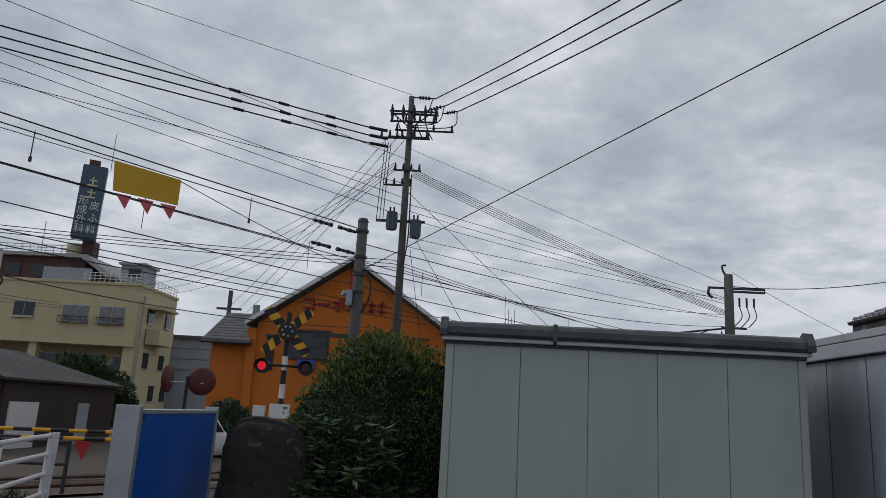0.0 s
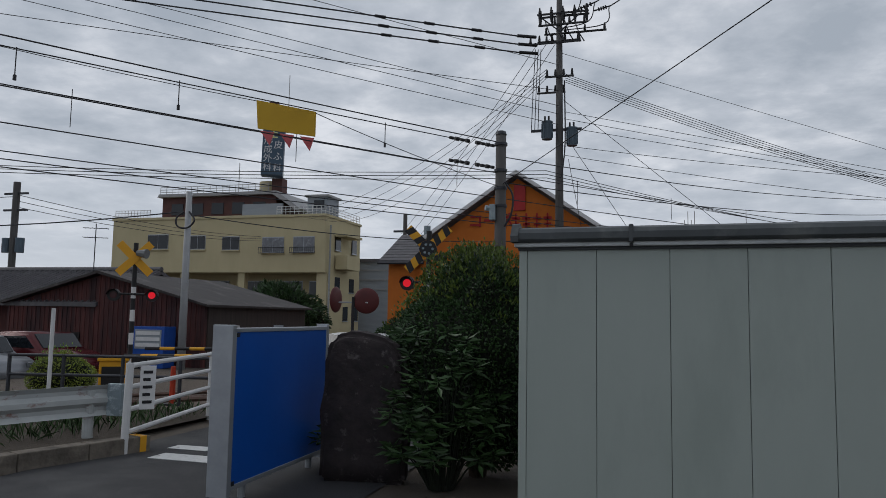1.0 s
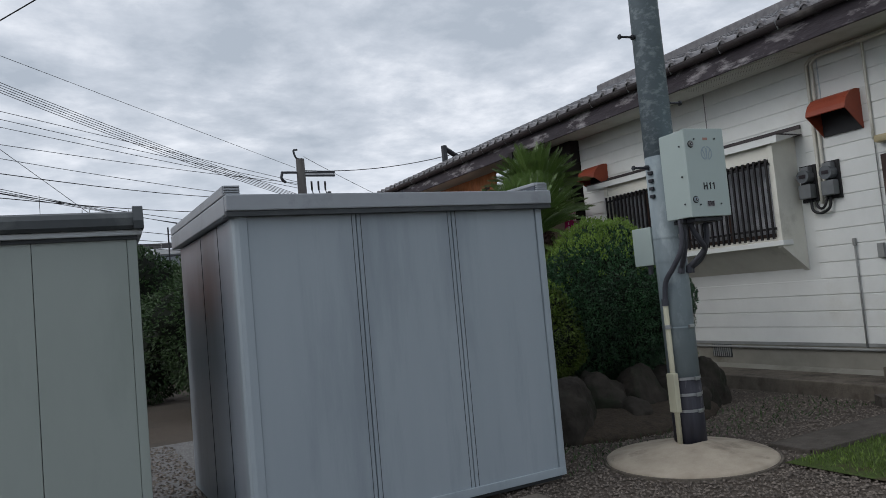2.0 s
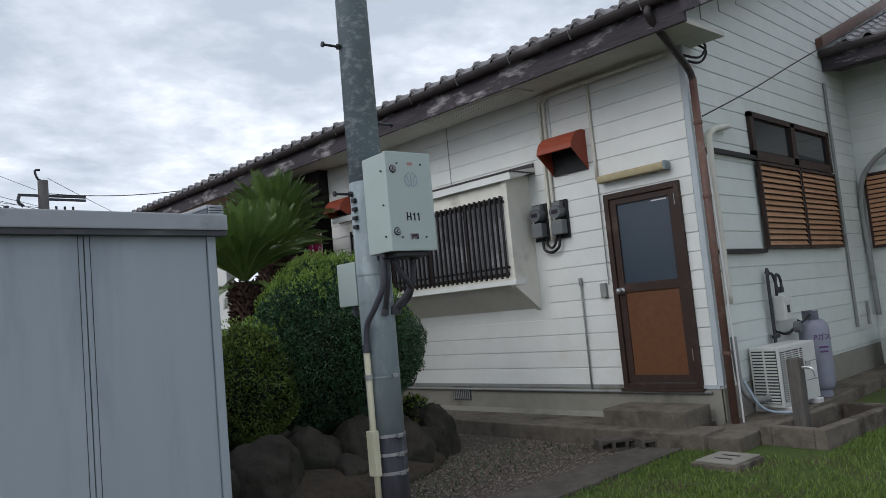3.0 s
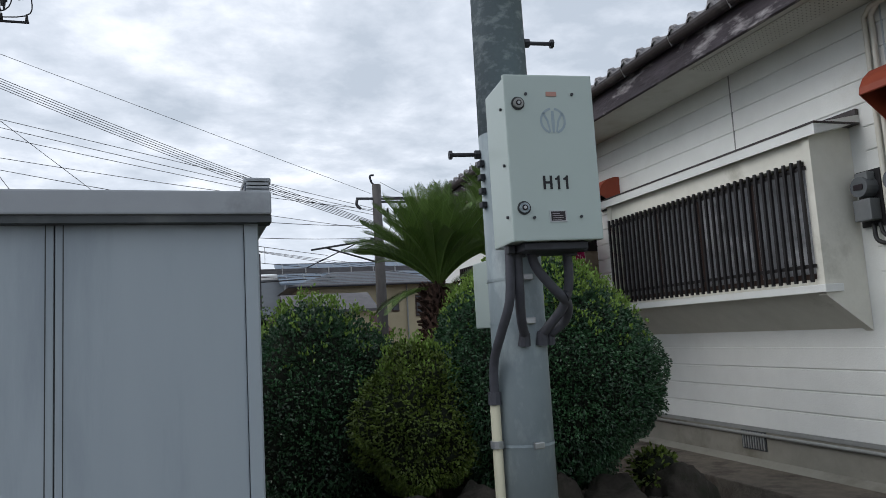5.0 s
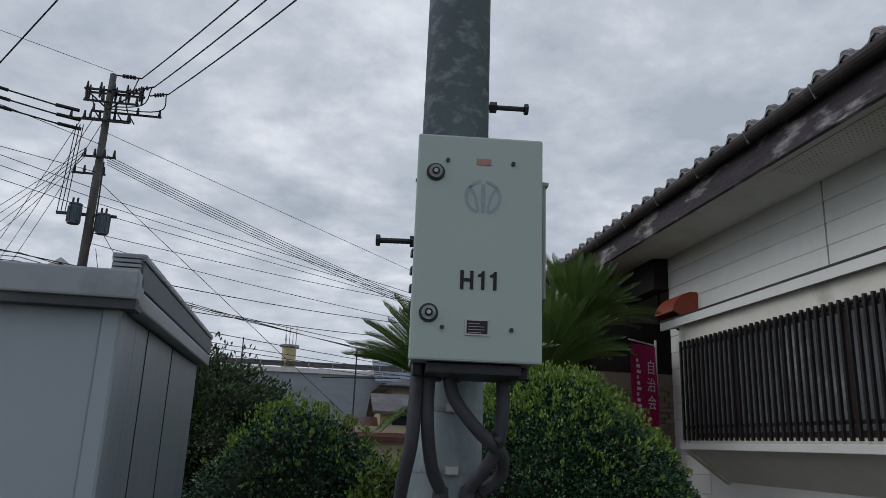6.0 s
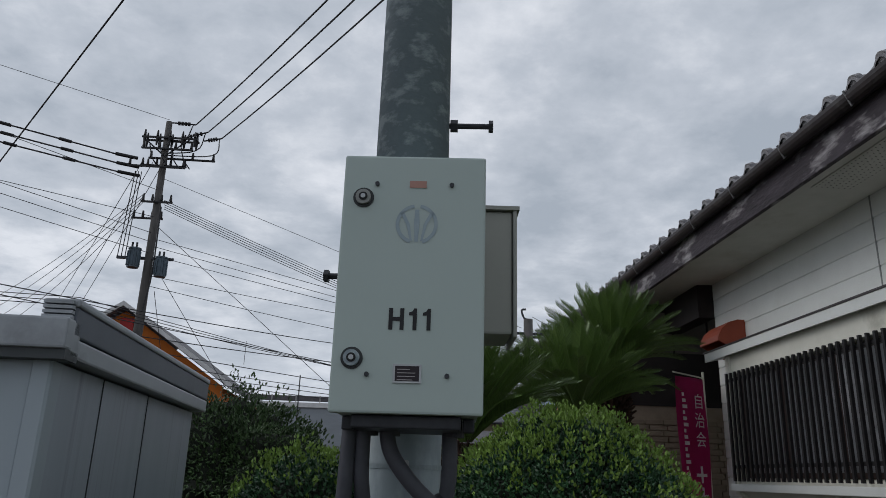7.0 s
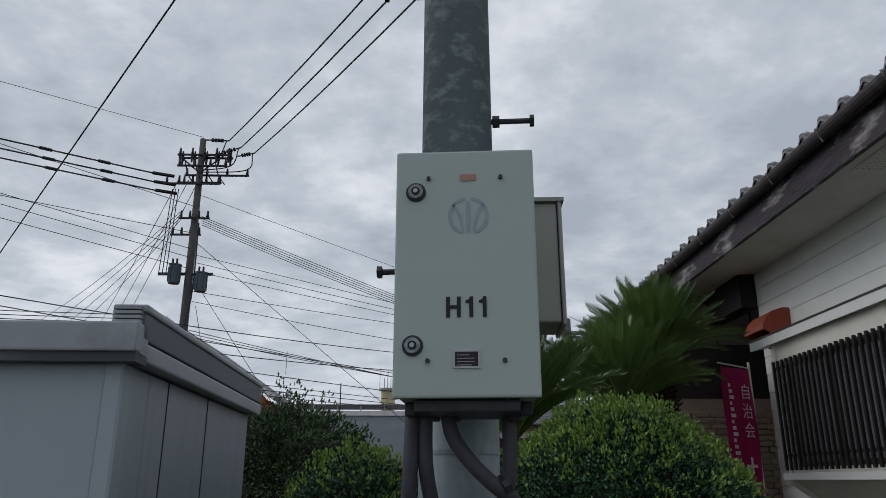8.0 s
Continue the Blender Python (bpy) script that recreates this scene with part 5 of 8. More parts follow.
part("conduit", T([(-0.142, -0.035, 0.05), (-0.142, -0.035, 1.16)], 0.021, 10), conduit_ivory, pole, "yellowed ivory plastic conduit", smooth=True)
part("conduit_socket", T([(-0.142, -0.035, 1.155), (-0.142, -0.035, 1.205)], 0.027, 10), hose_m, pole)
for z in (0.40, 0.98):
    part("conduit_clamp", T([(-0.142, -0.035, z), (-0.142, -0.035, z + 0.03)], 0.029, 10), steel, pole)
part("hose", T(bend([(-0.142, -0.035, 1.18), (-0.147, -0.07, 1.33), (-0.15, -0.17, 1.44), (-0.14, -0.255, 1.56), (-0.135, -0.272, 1.68), (-0.132, -0.272, 1.78)], 8), 0.0195, 10), hose_m, pole, "grey corrugated hose", smooth=True)
part("hose", T(bend([(-0.03, -0.13, 1.43), (-0.07, -0.20, 1.50), (-0.097, -0.262, 1.62), (-0.10, -0.272, 1.78)], 8), 0.0195, 10), hose_m, pole, "grey corrugated hose", smooth=True)
part("hose", T(bend([(0.09, -0.12, 1.43), (0.14, -0.16, 1.48), (0.13, -0.22, 1.54), (0.08, -0.268, 1.575), (0.02, -0.284, 1.63), (-0.03, -0.28, 1.70), (-0.045, -0.275, 1.78)], 8), 0.0195, 10), hose_m, pole, "grey corrugated hose", smooth=True)
part("hose", T(bend([(0.05, -0.125, 1.43), (0.07, -0.17, 1.47), (0.10, -0.225, 1.53), (0.112, -0.258, 1.59), (0.118, -0.27, 1.67), (0.115, -0.27, 1.78)], 8), 0.0195, 10), hose_m, pole, "grey corrugated hose", smooth=True)
for px_, py_ in ((0.05, -0.118), (-0.03, -0.12), (0.09, -0.10)):
    part("elbow_fitting", T([(px_, py_, 1.39), (px_, py_ - 0.012, 1.44)], 0.027, 10, r1=0.022), hose_m, pole)
part("hose_clamp", T([(0.09, -0.262, 1.572), (0.105, -0.255, 1.582)], 0.026, 10), dark_bolt, pole)
side_box = part("side_box", B(-0.06, 0.08, 0.12, 0.32, 1.475, 1.765, 0.01), cab_paint, pole, "small pale junction box")
part("side_box_lid", B(-0.071, -0.06, 0.115, 0.325, 1.47, 1.77, 0.005), cab_paint, side_box)
part("box_gland", T([(-0.03, 0.2, 1.40), (-0.03, 0.2, 1.475)], 0.02, 8), hose_m, side_box)
for k in range(4):
    part("saddle_bolt", B(-0.138, -0.116, -0.03, 0.01, 1.98 + k * 0.06, 2.005 + k * 0.06, 0.004), dark_bolt, pole)
disc = thing("pole_footing", (PX - 0.05, PY - 0.03, 0), 0, "wide shallow conical concrete footing round the pole", "footing")
bm = bmesh.new()
prof = [(0.62, -0.02), (0.62, 0.02), (0.60, 0.035), (0.45, 0.065), (0.25, 0.10), (0.124, 0.13), (0.10, 0.13)]
rings = [[bm.verts.new((r * math.cos(t), r * math.sin(t), z + 0.004 * math.sin(3 * t))) for t in (2 * math.pi * k / 48 for k in range(48))] for r, z in prof]
for u, v in zip(rings, rings[1:]):
    for k in range(48):
        bm.faces.new((u[k], u[(k + 1) % 48], v[(k + 1) % 48], v[k]))
part("cone", bm, concrete_disc, disc, smooth=True)
part("edge_ring", T([(0, 0, -0.02), (0, 0, 0.012)], 0.64, 48), concrete, disc)

cab = thing("control_cabinet", (7.207, 4.572, 1.776), -5.5, "pale grey-green steel control cabinet strapped to the pole", "cabinet")
cw, ch, cd = 0.178, 0.64, 0.28
part("body", B(-cw + 0.008, cw - 0.008, 0.022, cd, 0.004, ch - 0.004, 0.006), cab_paint, cab)
cdoor = part("door", B(-cw, cw, -0.004, 0.020, 0, ch, 0.006), cab_paint, cab)
for z in (ch - 0.115, 0.125):
    lk = part("lock", T([(-cw + 0.052 if z > 0.3 else -cw + 0.048, -0.003, z), (-cw + 0.052 if z > 0.3 else -cw + 0.048, -0.0065, z)], 0.026, 24), seam_m, cdoor, "round recessed lock")
    part("lock_core", T([(-cw + 0.052 if z > 0.3 else -cw + 0.048, -0.004, z), (-cw + 0.052 if z > 0.3 else -cw + 0.048, -0.016, z)], 0.019, 18), grey_pipe if z > 0.3 else galv_dark, cdoor)
    part("lock_pin", T([(-cw + 0.052 if z > 0.3 else -cw + 0.048, -0.012, z), (-cw + 0.052 if z > 0.3 else -cw + 0.048, -0.018, z)], 0.011, 14), ink, cdoor)
    part("lock_key", T([(-cw + 0.052 if z > 0.3 else -cw + 0.048, -0.016, z), (-cw + 0.052 if z > 0.3 else -cw + 0.048, -0.021, z)], 0.006, 10), steel, cdoor)
for x, z in ((-cw + 0.085, ch - 0.078), (cw - 0.085, ch - 0.078), (-cw + 0.085, 0.088), (cw - 0.085, 0.088)):
    part("screw", T([(x, -0.003, z), (x, -0.011, z)], 0.0058, 8), dark_bolt, cdoor)
hz0, hz1 = 0.194, 0.246
bm = bmesh.new()
box(bm, -0.048, -0.0385, -0.0058, -0.0046, hz0, hz1)
box(bm, -0.0215, -0.012, -0.0058, -0.0046, hz0, hz1)
box(bm, -0.0385, -0.0215, -0.0058, -0.0046, hz0 + 0.0215, hz0 + 0.0305)
part("letter", bm, ink, cdoor, "black lettering H")
for x in (0.0135, 0.0465):
    part("numeral", P([(x - 0.0045, hz0), (x + 0.0048, hz0), (x + 0.0048, hz1), (x - 0.0022, hz1), (x - 0.006, hz1 - 0.007), (x - 0.014, hz1 - 0.010), (x - 0.014, hz1 - 0.0165), (x - 0.0045, hz1 - 0.0165)], "y", -0.0058, -0.0046), ink, cdoor, "black numeral 1")
part("sticker", B(-0.012, 0.030, -0.006, -0.0045, ch - 0.086, ch - 0.068), sticker, cdoor, "faded reddish sticker")
pl = part("name_plate", B(-0.032, 0.034, -0.0075, -0.0045, 0.070, 0.113), steel, cdoor, "small dark rating plate")
part("plate_face", B(-0.027, 0.029, -0.0085, -0.0075, 0.074, 0.109), plate_m, pl)
for k, w in enumerate((0.03, 0.042, 0.042, 0.036)):
    part("text_bars", B(-0.022, -0.022 + w, -0.0091, -0.0085, 0.100 - k * 0.008, 0.1018 - k * 0.008), plate_ink, pl)
# round emblem with three leaves
bm = bmesh.new()
n = 40
for k in range(n):
    t0, t1 = (2 * math.pi * (k + e) / n for e in (0.0, 1.0))
    q = [(0.052, t0), (0.052, t1), (0.043, t1), (0.043, t0)]
    if abs(math.sin((t0 + t1) / 2) + 1) < 0.03 or abs(math.sin((t0 + t1) / 2) - 1) < 0.008:
        continue
    bm.faces.new([bm.verts.new((r * math.cos(a), -0.0047, r * math.sin(a))) for r, a in q])
for poly in ([(-0.004, -0.046), (0.004, -0.046), (0.007, 0.0), (0.005, 0.038), (-0.005, 0.038), (-0.007, 0.0)],
             [(-0.010, -0.044), (-0.016, -0.042), (-0.026, 0.0), (-0.043, 0.030), (-0.034, 0.034), (-0.017, 0.0)],
             [(0.010, -0.044), (0.016, -0.042), (0.026, 0.0), (0.043, 0.030), (0.034, 0.034), (0.017, 0.0)]):
    bm.faces.new([bm.verts.new((x, -0.0047, z)) for x, z in poly])
em = part("emblem", bm, logo_m, cdoor, "faded round blue emblem")
em.matrix_basis = Matrix.Translation((0.009, -0.0006, ch - 0.182))
for z in (0.10, 0.30, 0.52):
    part("hinge_rivet", T([(-cw + 0.006, 0.06, z), (-cw - 0.002, 0.06, z)], 0.006, 8), dark_bolt, cab)
    part("hinge_rivet", T([(cw - 0.008, 0.10, z), (cw - 0.001, 0.10, z)], 0.006, 8), steel, cab)
part("bottom_plate", B(-cw + 0.05, cw - 0.05, 0.03, cd - 0.02, -0.03, 0.0, 0.004), dark_bolt, cab)
for x in (-0.132, -0.10, -0.045, 0.115):
    part("cable_gland", T([(x, 0.176, -0.04), (x, 0.176, 0.0)], 0.024, 12), hose_m, cab)
for x in (-cw + 0.03, cw - 0.03):
    part("mounting_ear", B(x - 0.014, x + 0.014, 0.12, 0.16, -0.03, 0.002, 0.003), dark_bolt, cab)
rb = thing("meter_cabinet", (PX + 0.145, PY + 0.02, 2.07), -4, "beige steel box strapped behind the pole", "cabinet")
part("body", B(0.0, 0.185, 0.06, 0.28, 0.0, 0.405, 0.008), cab_back, rb)
part("lid", B(0.187, 0.20, 0.05, 0.29, -0.01, 0.41, 0.005), cab_back, rb)
part("top_cap", B(-0.01, 0.208, 0.045, 0.295, 0.407, 0.42), cab_back, rb)
part("latch", B(0.20, 0.21, 0.14, 0.17, 0.15, 0.21, 0.004), dark_bolt, rb)
part("strap_arm", B(-0.10, 0.0, 0.07, 0.11, 0.08, 0.12), steel, rb)
part("strap_arm", B(-0.10, 0.0, 0.07, 0.11, 0.26, 0.30), steel, rb)

# ---- garden: rocks, clipped shrubs, cycads ----
random.seed(5)


def rock(at, rad, seed, label):
    bm = bmesh.new()
    bmesh.ops.create_icosphere(bm, subdivisions=5, radius=1.0)
    rr = random.Random(seed)
    cuts = [(Vector((rr.gauss(0, 1), rr.gauss(0, 1), rr.gauss(0.2, 0.8))).normalized(), rr.uniform(0.78, 0.97)) for _ in range(13)]
    for v in bm.verts:
        u = v.co.copy()
        k = min([1.12] + [h / max(0.05, u.dot(d)) for d, h in cuts if u.dot(d) > 0.05])
        k += 0.10 * noise.noise(u * 2.2 + Vector((seed * 7.7, 0, 0))) + 0.05 * noise.noise(u * 6 + Vector((0, seed, 0))) + 0.02 * noise.noise(u * 17)
        v.co = Vector((u.x * rad[0], u.y * rad[1], max(u.z, -0.45) * rad[2])) * k * 1.12
    ob = part("garden_rock", bm, rock_m, smooth=True)
    ob.matrix_world = pose(*at, 0, 0, seed * 37)
    return tagged(ob, label, "rock", "rocks edging the shrub bed")


for i, (x, y, r, h) in enumerate(((7.05, 6.38, 0.34, 0.36), (7.72, 6.22, 0.20, 0.18), (8.40, 6.44, 0.32, 0.32), (7.62, 6.52, 0.28, 0.36), (6.55, 6.40, 0.30, 0.30), (9.02, 6.62, 0.26, 0.34), (7.98, 6.5, 0.28, 0.36), (6.2, 6.75, 0.26, 0.24), (8.75, 6.45, 0.20, 0.26))):
    rock((x, y, h * 0.30), (r, r * 0.85, h), i + 1, "mossy dark grey rounded boulder edging the shrub bed")
bed = bmesh.new()
bmesh.ops.create_icosphere(bed, subdivisions=4, radius=1.0)
for v in bed.verts:
    v.co = Vector((v.co.x * 1.9 + 7.7, v.co.y * 2.2 + 8.0, max(v.co.z, -0.1) * 0.32 + 0.02 * noise.noise(v.co * 5)))
tagged(part("planting_bed", bed, soil, smooth=True), "raised dark soil planting bed", "ground", kind="structure")

bush("clipped_shrub", (8.20, 7.02, 0.12), (0.87, 0.84, 0.82), 1.02, 62000, 0.027, 0.0165, leaf_box, "large clipped round evergreen shrub", 3, leaf_tip, 2200, bumps=0.10, taper=0.26)
bush("clipped_shrub", (7.30, 6.98, 0.12), (0.46, 0.42, 0.50), 0.78, 14000, 0.030, 0.018, leaf_yellow, "small yellow-green clipped shrub", 4, leaf_tip, 300, bumps=0.22, freq=2.4)
bush("clipped_shrub", (6.72, 7.75, 0.1), (0.74, 0.7, 0.83), 0.82, 24000, 0.033, 0.020, leaf_box, "clipped evergreen shrub behind the shed", 6, leaf_tip, 500, bumps=0.16)
bush("clipped_shrub", (7.25, 8.05, 0.15), (0.5, 0.5, 0.6), 0.6, 9000, 0.032, 0.019, leaf_box, "dark low shrub in the bed", 9, bumps=0.12)
bush("shrub", (8.93, 6.76, 0.16), (0.17, 0.17, 0.15), 0.26, 500, 0.045, 0.026, leaf_yellow, "small loose shrub between rocks", 12, bumps=0.3)
bush("tree", (5.42, 12.2, 0), (1.45, 1.3, 1.15), 1.3, 22000, 0.065, 0.028, leaf_hedge, "loose evergreen garden tree", 14, leaf_hedge, 260, bumps=0.34, freq=3.0, category="tree", group="garden trees")
bush("shrub", (0.28, 6.75, 0), (0.84, 0.65, 0.92), 1.0, 22000, 0.040, 0.021, leaf_dark, "broad evergreen shrub with fresh top leaves", 17, leaf_yellow, 900, bumps=0.13, taper=0.12)


def long_leaves(name, at, r, z0, z1, n, seed, label):
    """Loose whorls of long drooping leaves on thin stems."""
    b = thing(name, at, 0, label, "shrub", "garden shrubs")
    rng = np.random.default_rng(seed)
    ps, ds = [], []
    bm = bmesh.new()
    for k in range(n):
        a, h = rng.uniform(0, 2 * math.pi), rng.uniform(z0, z1)
        rr = r * rng.uniform(0.45, 1.0)
        c = np.array([rr * math.cos(a), rr * math.sin(a), h])
        tube(bm, bend([(0.1 * math.cos(a), 0.1 * math.sin(a), 0.0), (c[0] * 0.6, c[1] * 0.6, h * 0.7), tuple(c)], 3), 0.008, 5, r1=0.004)
        for j in range(11):
            t = j * 2.4 + k
            ps.append(c + np.array([0, 0, -0.006 * j]))
            ds.append([math.cos(t), math.sin(t), 0.35 - 0.07 * j])
    # Stems share the near-black painted shade of the shrub cores.
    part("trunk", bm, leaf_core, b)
    grow("leaves", np.array(ps), np.array(ds), 0.13, 0.036, leaf_dark, b, seed=seed, curl=0.12)
    return b


long_leaves("shrub", (0.12, 6.14, 0), 0.46, 0.3, 1.3, 84, 21, "dark shrub with whorls of long pointed leaves")
long_leaves("shrub", (-1.0, 6.55, 0), 0.2, 0.1, 0.5, 12, 23, "small leafy plant at the foot of the stone")


def frond_mesh(length, seed, droop):
    """A stiff feather leaf: a curved midrib with two rows of narrow leaflets set in a keel."""
    rng = np.random.default_rng(seed)
    n = 84
    vs, fs = [], []

    def mid(s):
        return np.array([length * (s - 0.10 * s * s), 0.0, length * (0.26 * s - droop * s * s)])
    for i in range(n + 1):
        c = mid(i / n)
        w = 0.012 * (1 - 0.8 * i / n)
        vs += [tuple(c + [0, w, 0]), tuple(c + [0, -w, 0]), tuple(c + [0, 0, -w])]
        if i:
            a, b = 3 * (i - 1), 3 * i
            fs += [(a, b, b + 1, a + 1), (a + 1, b + 1, b + 2, a + 2), (a + 2, b + 2, b, a)]
    for i in range(7, n + 1):
        s = i / n
        c, t = mid(s), mid(min(1, s + 0.02)) - mid(s - 0.02)
        t = t / np.linalg.norm(t)
        up = np.array([-t[2], 0.0, t[0]])
        ll = 0.175 * length * (math.sin(math.pi * min(1, 0.16 + s * 0.76)) ** 0.7) * rng.uniform(0.92, 1.08)
        for sgn in (1, -1):
            d = t * 0.74 + np.array([0, sgn * 0.60, 0]) + up * 0.34
            d = d / np.linalg.norm(d)
            w = t * 0.0030
            b = len(vs)
            m_ = c + d * ll * 0.55
            vs += [tuple(c - w), tuple(c + w), tuple(m_ + w * 1.1), tuple(c + d * ll + t * ll * 0.10), tuple(m_ - w * 1.1)]
            fs.append((b, b + 1, b + 2, b + 3, b + 4))
    me = bpy.data.meshes.new("frond")
    me.from_pydata(vs, [], fs)
    return me


def cycad(at, trunk_h, r, length, n, seed, label, spread=42):
    c = thing("cycad", at, 0, label, "cycad", "cycads")
    rng = random.Random(seed)
    bm = bmesh.new()
    rows = int(trunk_h / 0.035)
    tube(bm, [(0, 0, -0.05), (0, 0, trunk_h * 0.5), (0, 0, trunk_h)], r * 0.85, 14)
    for i in range(rows):
        z = i * trunk_h / rows
        for k in range(16):
            a = 2 * math.pi * (k + 0.5 * (i % 2)) / 16 + rng.uniform(-0.1, 0.1)
            d = Vector((math.cos(a), math.sin(a), 0))
            tube(bm, [d * r * 0.75 + Vector((0, 0, z)), d * (r * rng.uniform(1.0, 1.3)) + Vector((0, 0, z + rng.uniform(0.0, 0.06)))], 0.017, 4, r1=0.008)
    part("trunk", bm, cycad_bark, c, "shaggy dark brown trunk")
    kinds = [frond_mesh(length, seed + i, dr) for i, dr in enumerate((0.10, 0.20, 0.34))]
    for k in range(n):
        a = k * 137.5 + rng.uniform(-12, 12)
        e = k / n
        up = 86 - spread * e ** 0.8 + rng.uniform(-5, 5)
        piece("frond", kinds[min(2, int(e * 3.0))], frond_m, c, m=pose(0, 0, trunk_h + 0.02, 0, 0, a) @ pose(0.03, 0, 0, 0, -up + 15, 0) @ Matrix.Scale(rng.uniform(0.88, 1.08), 4))
    for k in range(6):
        a = k * 61 + 20 + seed
        piece("frond", kinds[2], frond_m, c, m=pose(0, 0, trunk_h - 0.03, 0, 0, a) @ pose(0.05, 0, 0, 0, 10 + rng.uniform(-6, 10), 0) @ Matrix.Scale(0.72, 4))
    return c


cycad((7.70, 7.69, 0.25), 1.60, 0.15, 0.80, 110, 3, "cycad with a shaggy trunk and stiff feathery fronds", 46)
cycad((8.80, 9.05, 0.2), 1.95, 0.16, 0.84, 96, 8, "cycad with feathery fronds beside the entrance", 50)
cycad((9.31, 9.70, 0.2), 2.45, 0.16, 0.86, 100, 13, "tallest cycad with feathery fronds beside the entrance", 54)

# banner at the entrance
ban = thing("banner", (10.33, 10.28, 0), 30, "magenta nobori banner with white lettering on a pole", "banner")
part("banner_pole", T([(0.22, 0.02, 0), (0.22, 0.02, 2.78)], 0.013, 8), white_pipe, ban)
part("cross_arm", T([(0.22, 0.02, 2.72), (-0.27, 0.02, 2.74)], 0.008, 6), white_pipe, ban)
bm = bmesh.new()
nv = [[bm.verts.new((-0.26 + 0.46 * i / 6, 0.012 * math.sin(i * 1.3 + j * 0.5), 2.70 - 1.75 * j / 16)) for i in range(7)] for j in range(17)]
for j in range(16):
    for i in range(6):
        bm.faces.new((nv[j][i], nv[j][i + 1], nv[j + 1][i + 1], nv[j + 1][i]))
bmesh.ops.solidify(bm, geom=bm.faces[:], thickness=0.004)
cloth = part("cloth", bm, magenta, ban, smooth=True)
for k, chx in enumerate("自治会"):
    words("lettering", chx, 0.165, banner_ink, cloth, pose(0.06, -0.022, 2.45 - k * 0.19, 90, 0, 0), depth=0.001)
for k in range(3):
    part("lettering_bars", B(-0.05, 0.11, -0.024, -0.020, 1.72 - k * 0.2, 1.75 - k * 0.2), banner_ink, cloth)
    part("lettering_bars", B(0.02, 0.05, -0.024, -0.020, 1.66 - k * 0.2, 1.82 - k * 0.2), banner_ink, cloth)
for k in range(18):
    part("small_lettering_bar", B(-0.20, -0.17 + 0.02 * (k % 3), -0.024, -0.020, 2.5 - k * 0.06, 2.535 - k * 0.06), banner_ink, cloth)

# ---- left of the sheds: standing stone, blue notice board ----
bm = bmesh.new()
prof = [(-0.38, 0.0), (0.36, 0.0), (0.375, 0.55), (0.36, 0.95), (0.31, 1.12), (0.20, 1.21), (0.0, 1.255), (-0.20, 1.245), (-0.31, 1.19), (-0.36, 1.05), (-0.385, 0.6)]
prism(bm, prof, "y", -0.13, 0.13)
bmesh.ops.bevel(bm, geom=bm.edges[:], offset=0.05, segments=3, affect="EDGES")
bmesh.ops.triangulate(bm, faces=bm.faces[:])
bmesh.ops.subdivide_edges(bm, edges=bm.edges[:], cuts=3, use_grid_fill=True)
for v in bm.verts:
    v.co += Vector((noise.noise(v.co * 3.0), noise.noise(v.co * 3.0 + Vector((9, 0, 0))) * 1.2, noise.noise(v.co * 3.0 + Vector((0, 9, 0))))) * 0.03 + Vector((noise.noise(v.co * 11), noise.noise(v.co * 11 + Vector((4, 0, 0))), 0)) * 0.008
st = tagged(part("standing_stone", bm, monolith, smooth=True), "dark rough upright memorial stone", "stone")
st.matrix_world = pose(-0.56, 6.2, -0.01, 0, 0, 8)

nb_ = thing("notice_board", (-1.19, 5.90, 0), 91.2, "blank blue notice board in an aluminium frame on posts", "notice board")
hw = 0.84
part("board", B(-hw + 0.03, hw - 0.03, -0.004, 0.05, 0.14, 1.245), blue_sign, nb_)
part("frame_rail", B(-hw, hw, -0.012, 0.10, 1.245, 1.275, 0.004), alu, nb_)
part("frame_rail", B(-hw, hw, -0.012, 0.10, 0.105, 0.14, 0.004), alu, nb_)
part("frame_stile", B(-hw - 0.03, -hw + 0.03, -0.012, 0.155, 0.06, 1.30, 0.006), alu, nb_, "broad aluminium edge")
part("frame_stile", B(hw - 0.03, hw + 0.02, -0.012, 0.10, 0.06, 1.30, 0.006), alu, nb_)
part("back_panel", B(-hw + 0.03, hw - 0.03, 0.05, 0.07, 0.14, 1.245), alu, nb_)
for x in (-0.55, 0.62):
    part("post", T([(x, 0.05, -0.05), (x, 0.05, 0.105)], 0.03, 10), alu, nb_)
for z in (0.15, 1.225):
    part("corner_clip", B(-hw + 0.03, -hw + 0.07, -0.014, -0.005, z - 0.015, z + 0.015), ink, nb_)


# ---- railway and level crossing ----
def along(s, n, z=0.0):
    p = RAIL_D * s + RAIL_N * n
    return Vector((p.x, p.y, z))


def strip(n0, n1, s0, s1, lift, step=2.0):
    bm = bmesh.new()
    k = int((s1 - s0) / step)
    rows = [[bm.verts.new((q.x, q.y, ground_z(q.x, q.y) + lift)) for q in (along(s0 + i * step, n) for n in (n0, (n0 + n1) / 2, n1))] for i in range(k + 1)]
    for a, b in zip(rows, rows[1:]):
        for j in range(2):
            bm.faces.new((a[j], a[j + 1], b[j + 1], b[j]))
    return bm


tagged(part("track_bed", strip(9.6, 16.2, -30, 90, 0.02), ballast), "rust-brown railway ballast", "track bed", kind="structure")
tagged(part("crossing_deck", B(-6.9, -3.0, -1.0, 0.9, 0, 0.035, m=Matrix.LocRotScale(Vector((-1.2, 13.4, -0.22)), Euler((0, 0, radians(53.1))), None)), asphalt), "asphalt deck of the level crossing", "road", kind="structure")
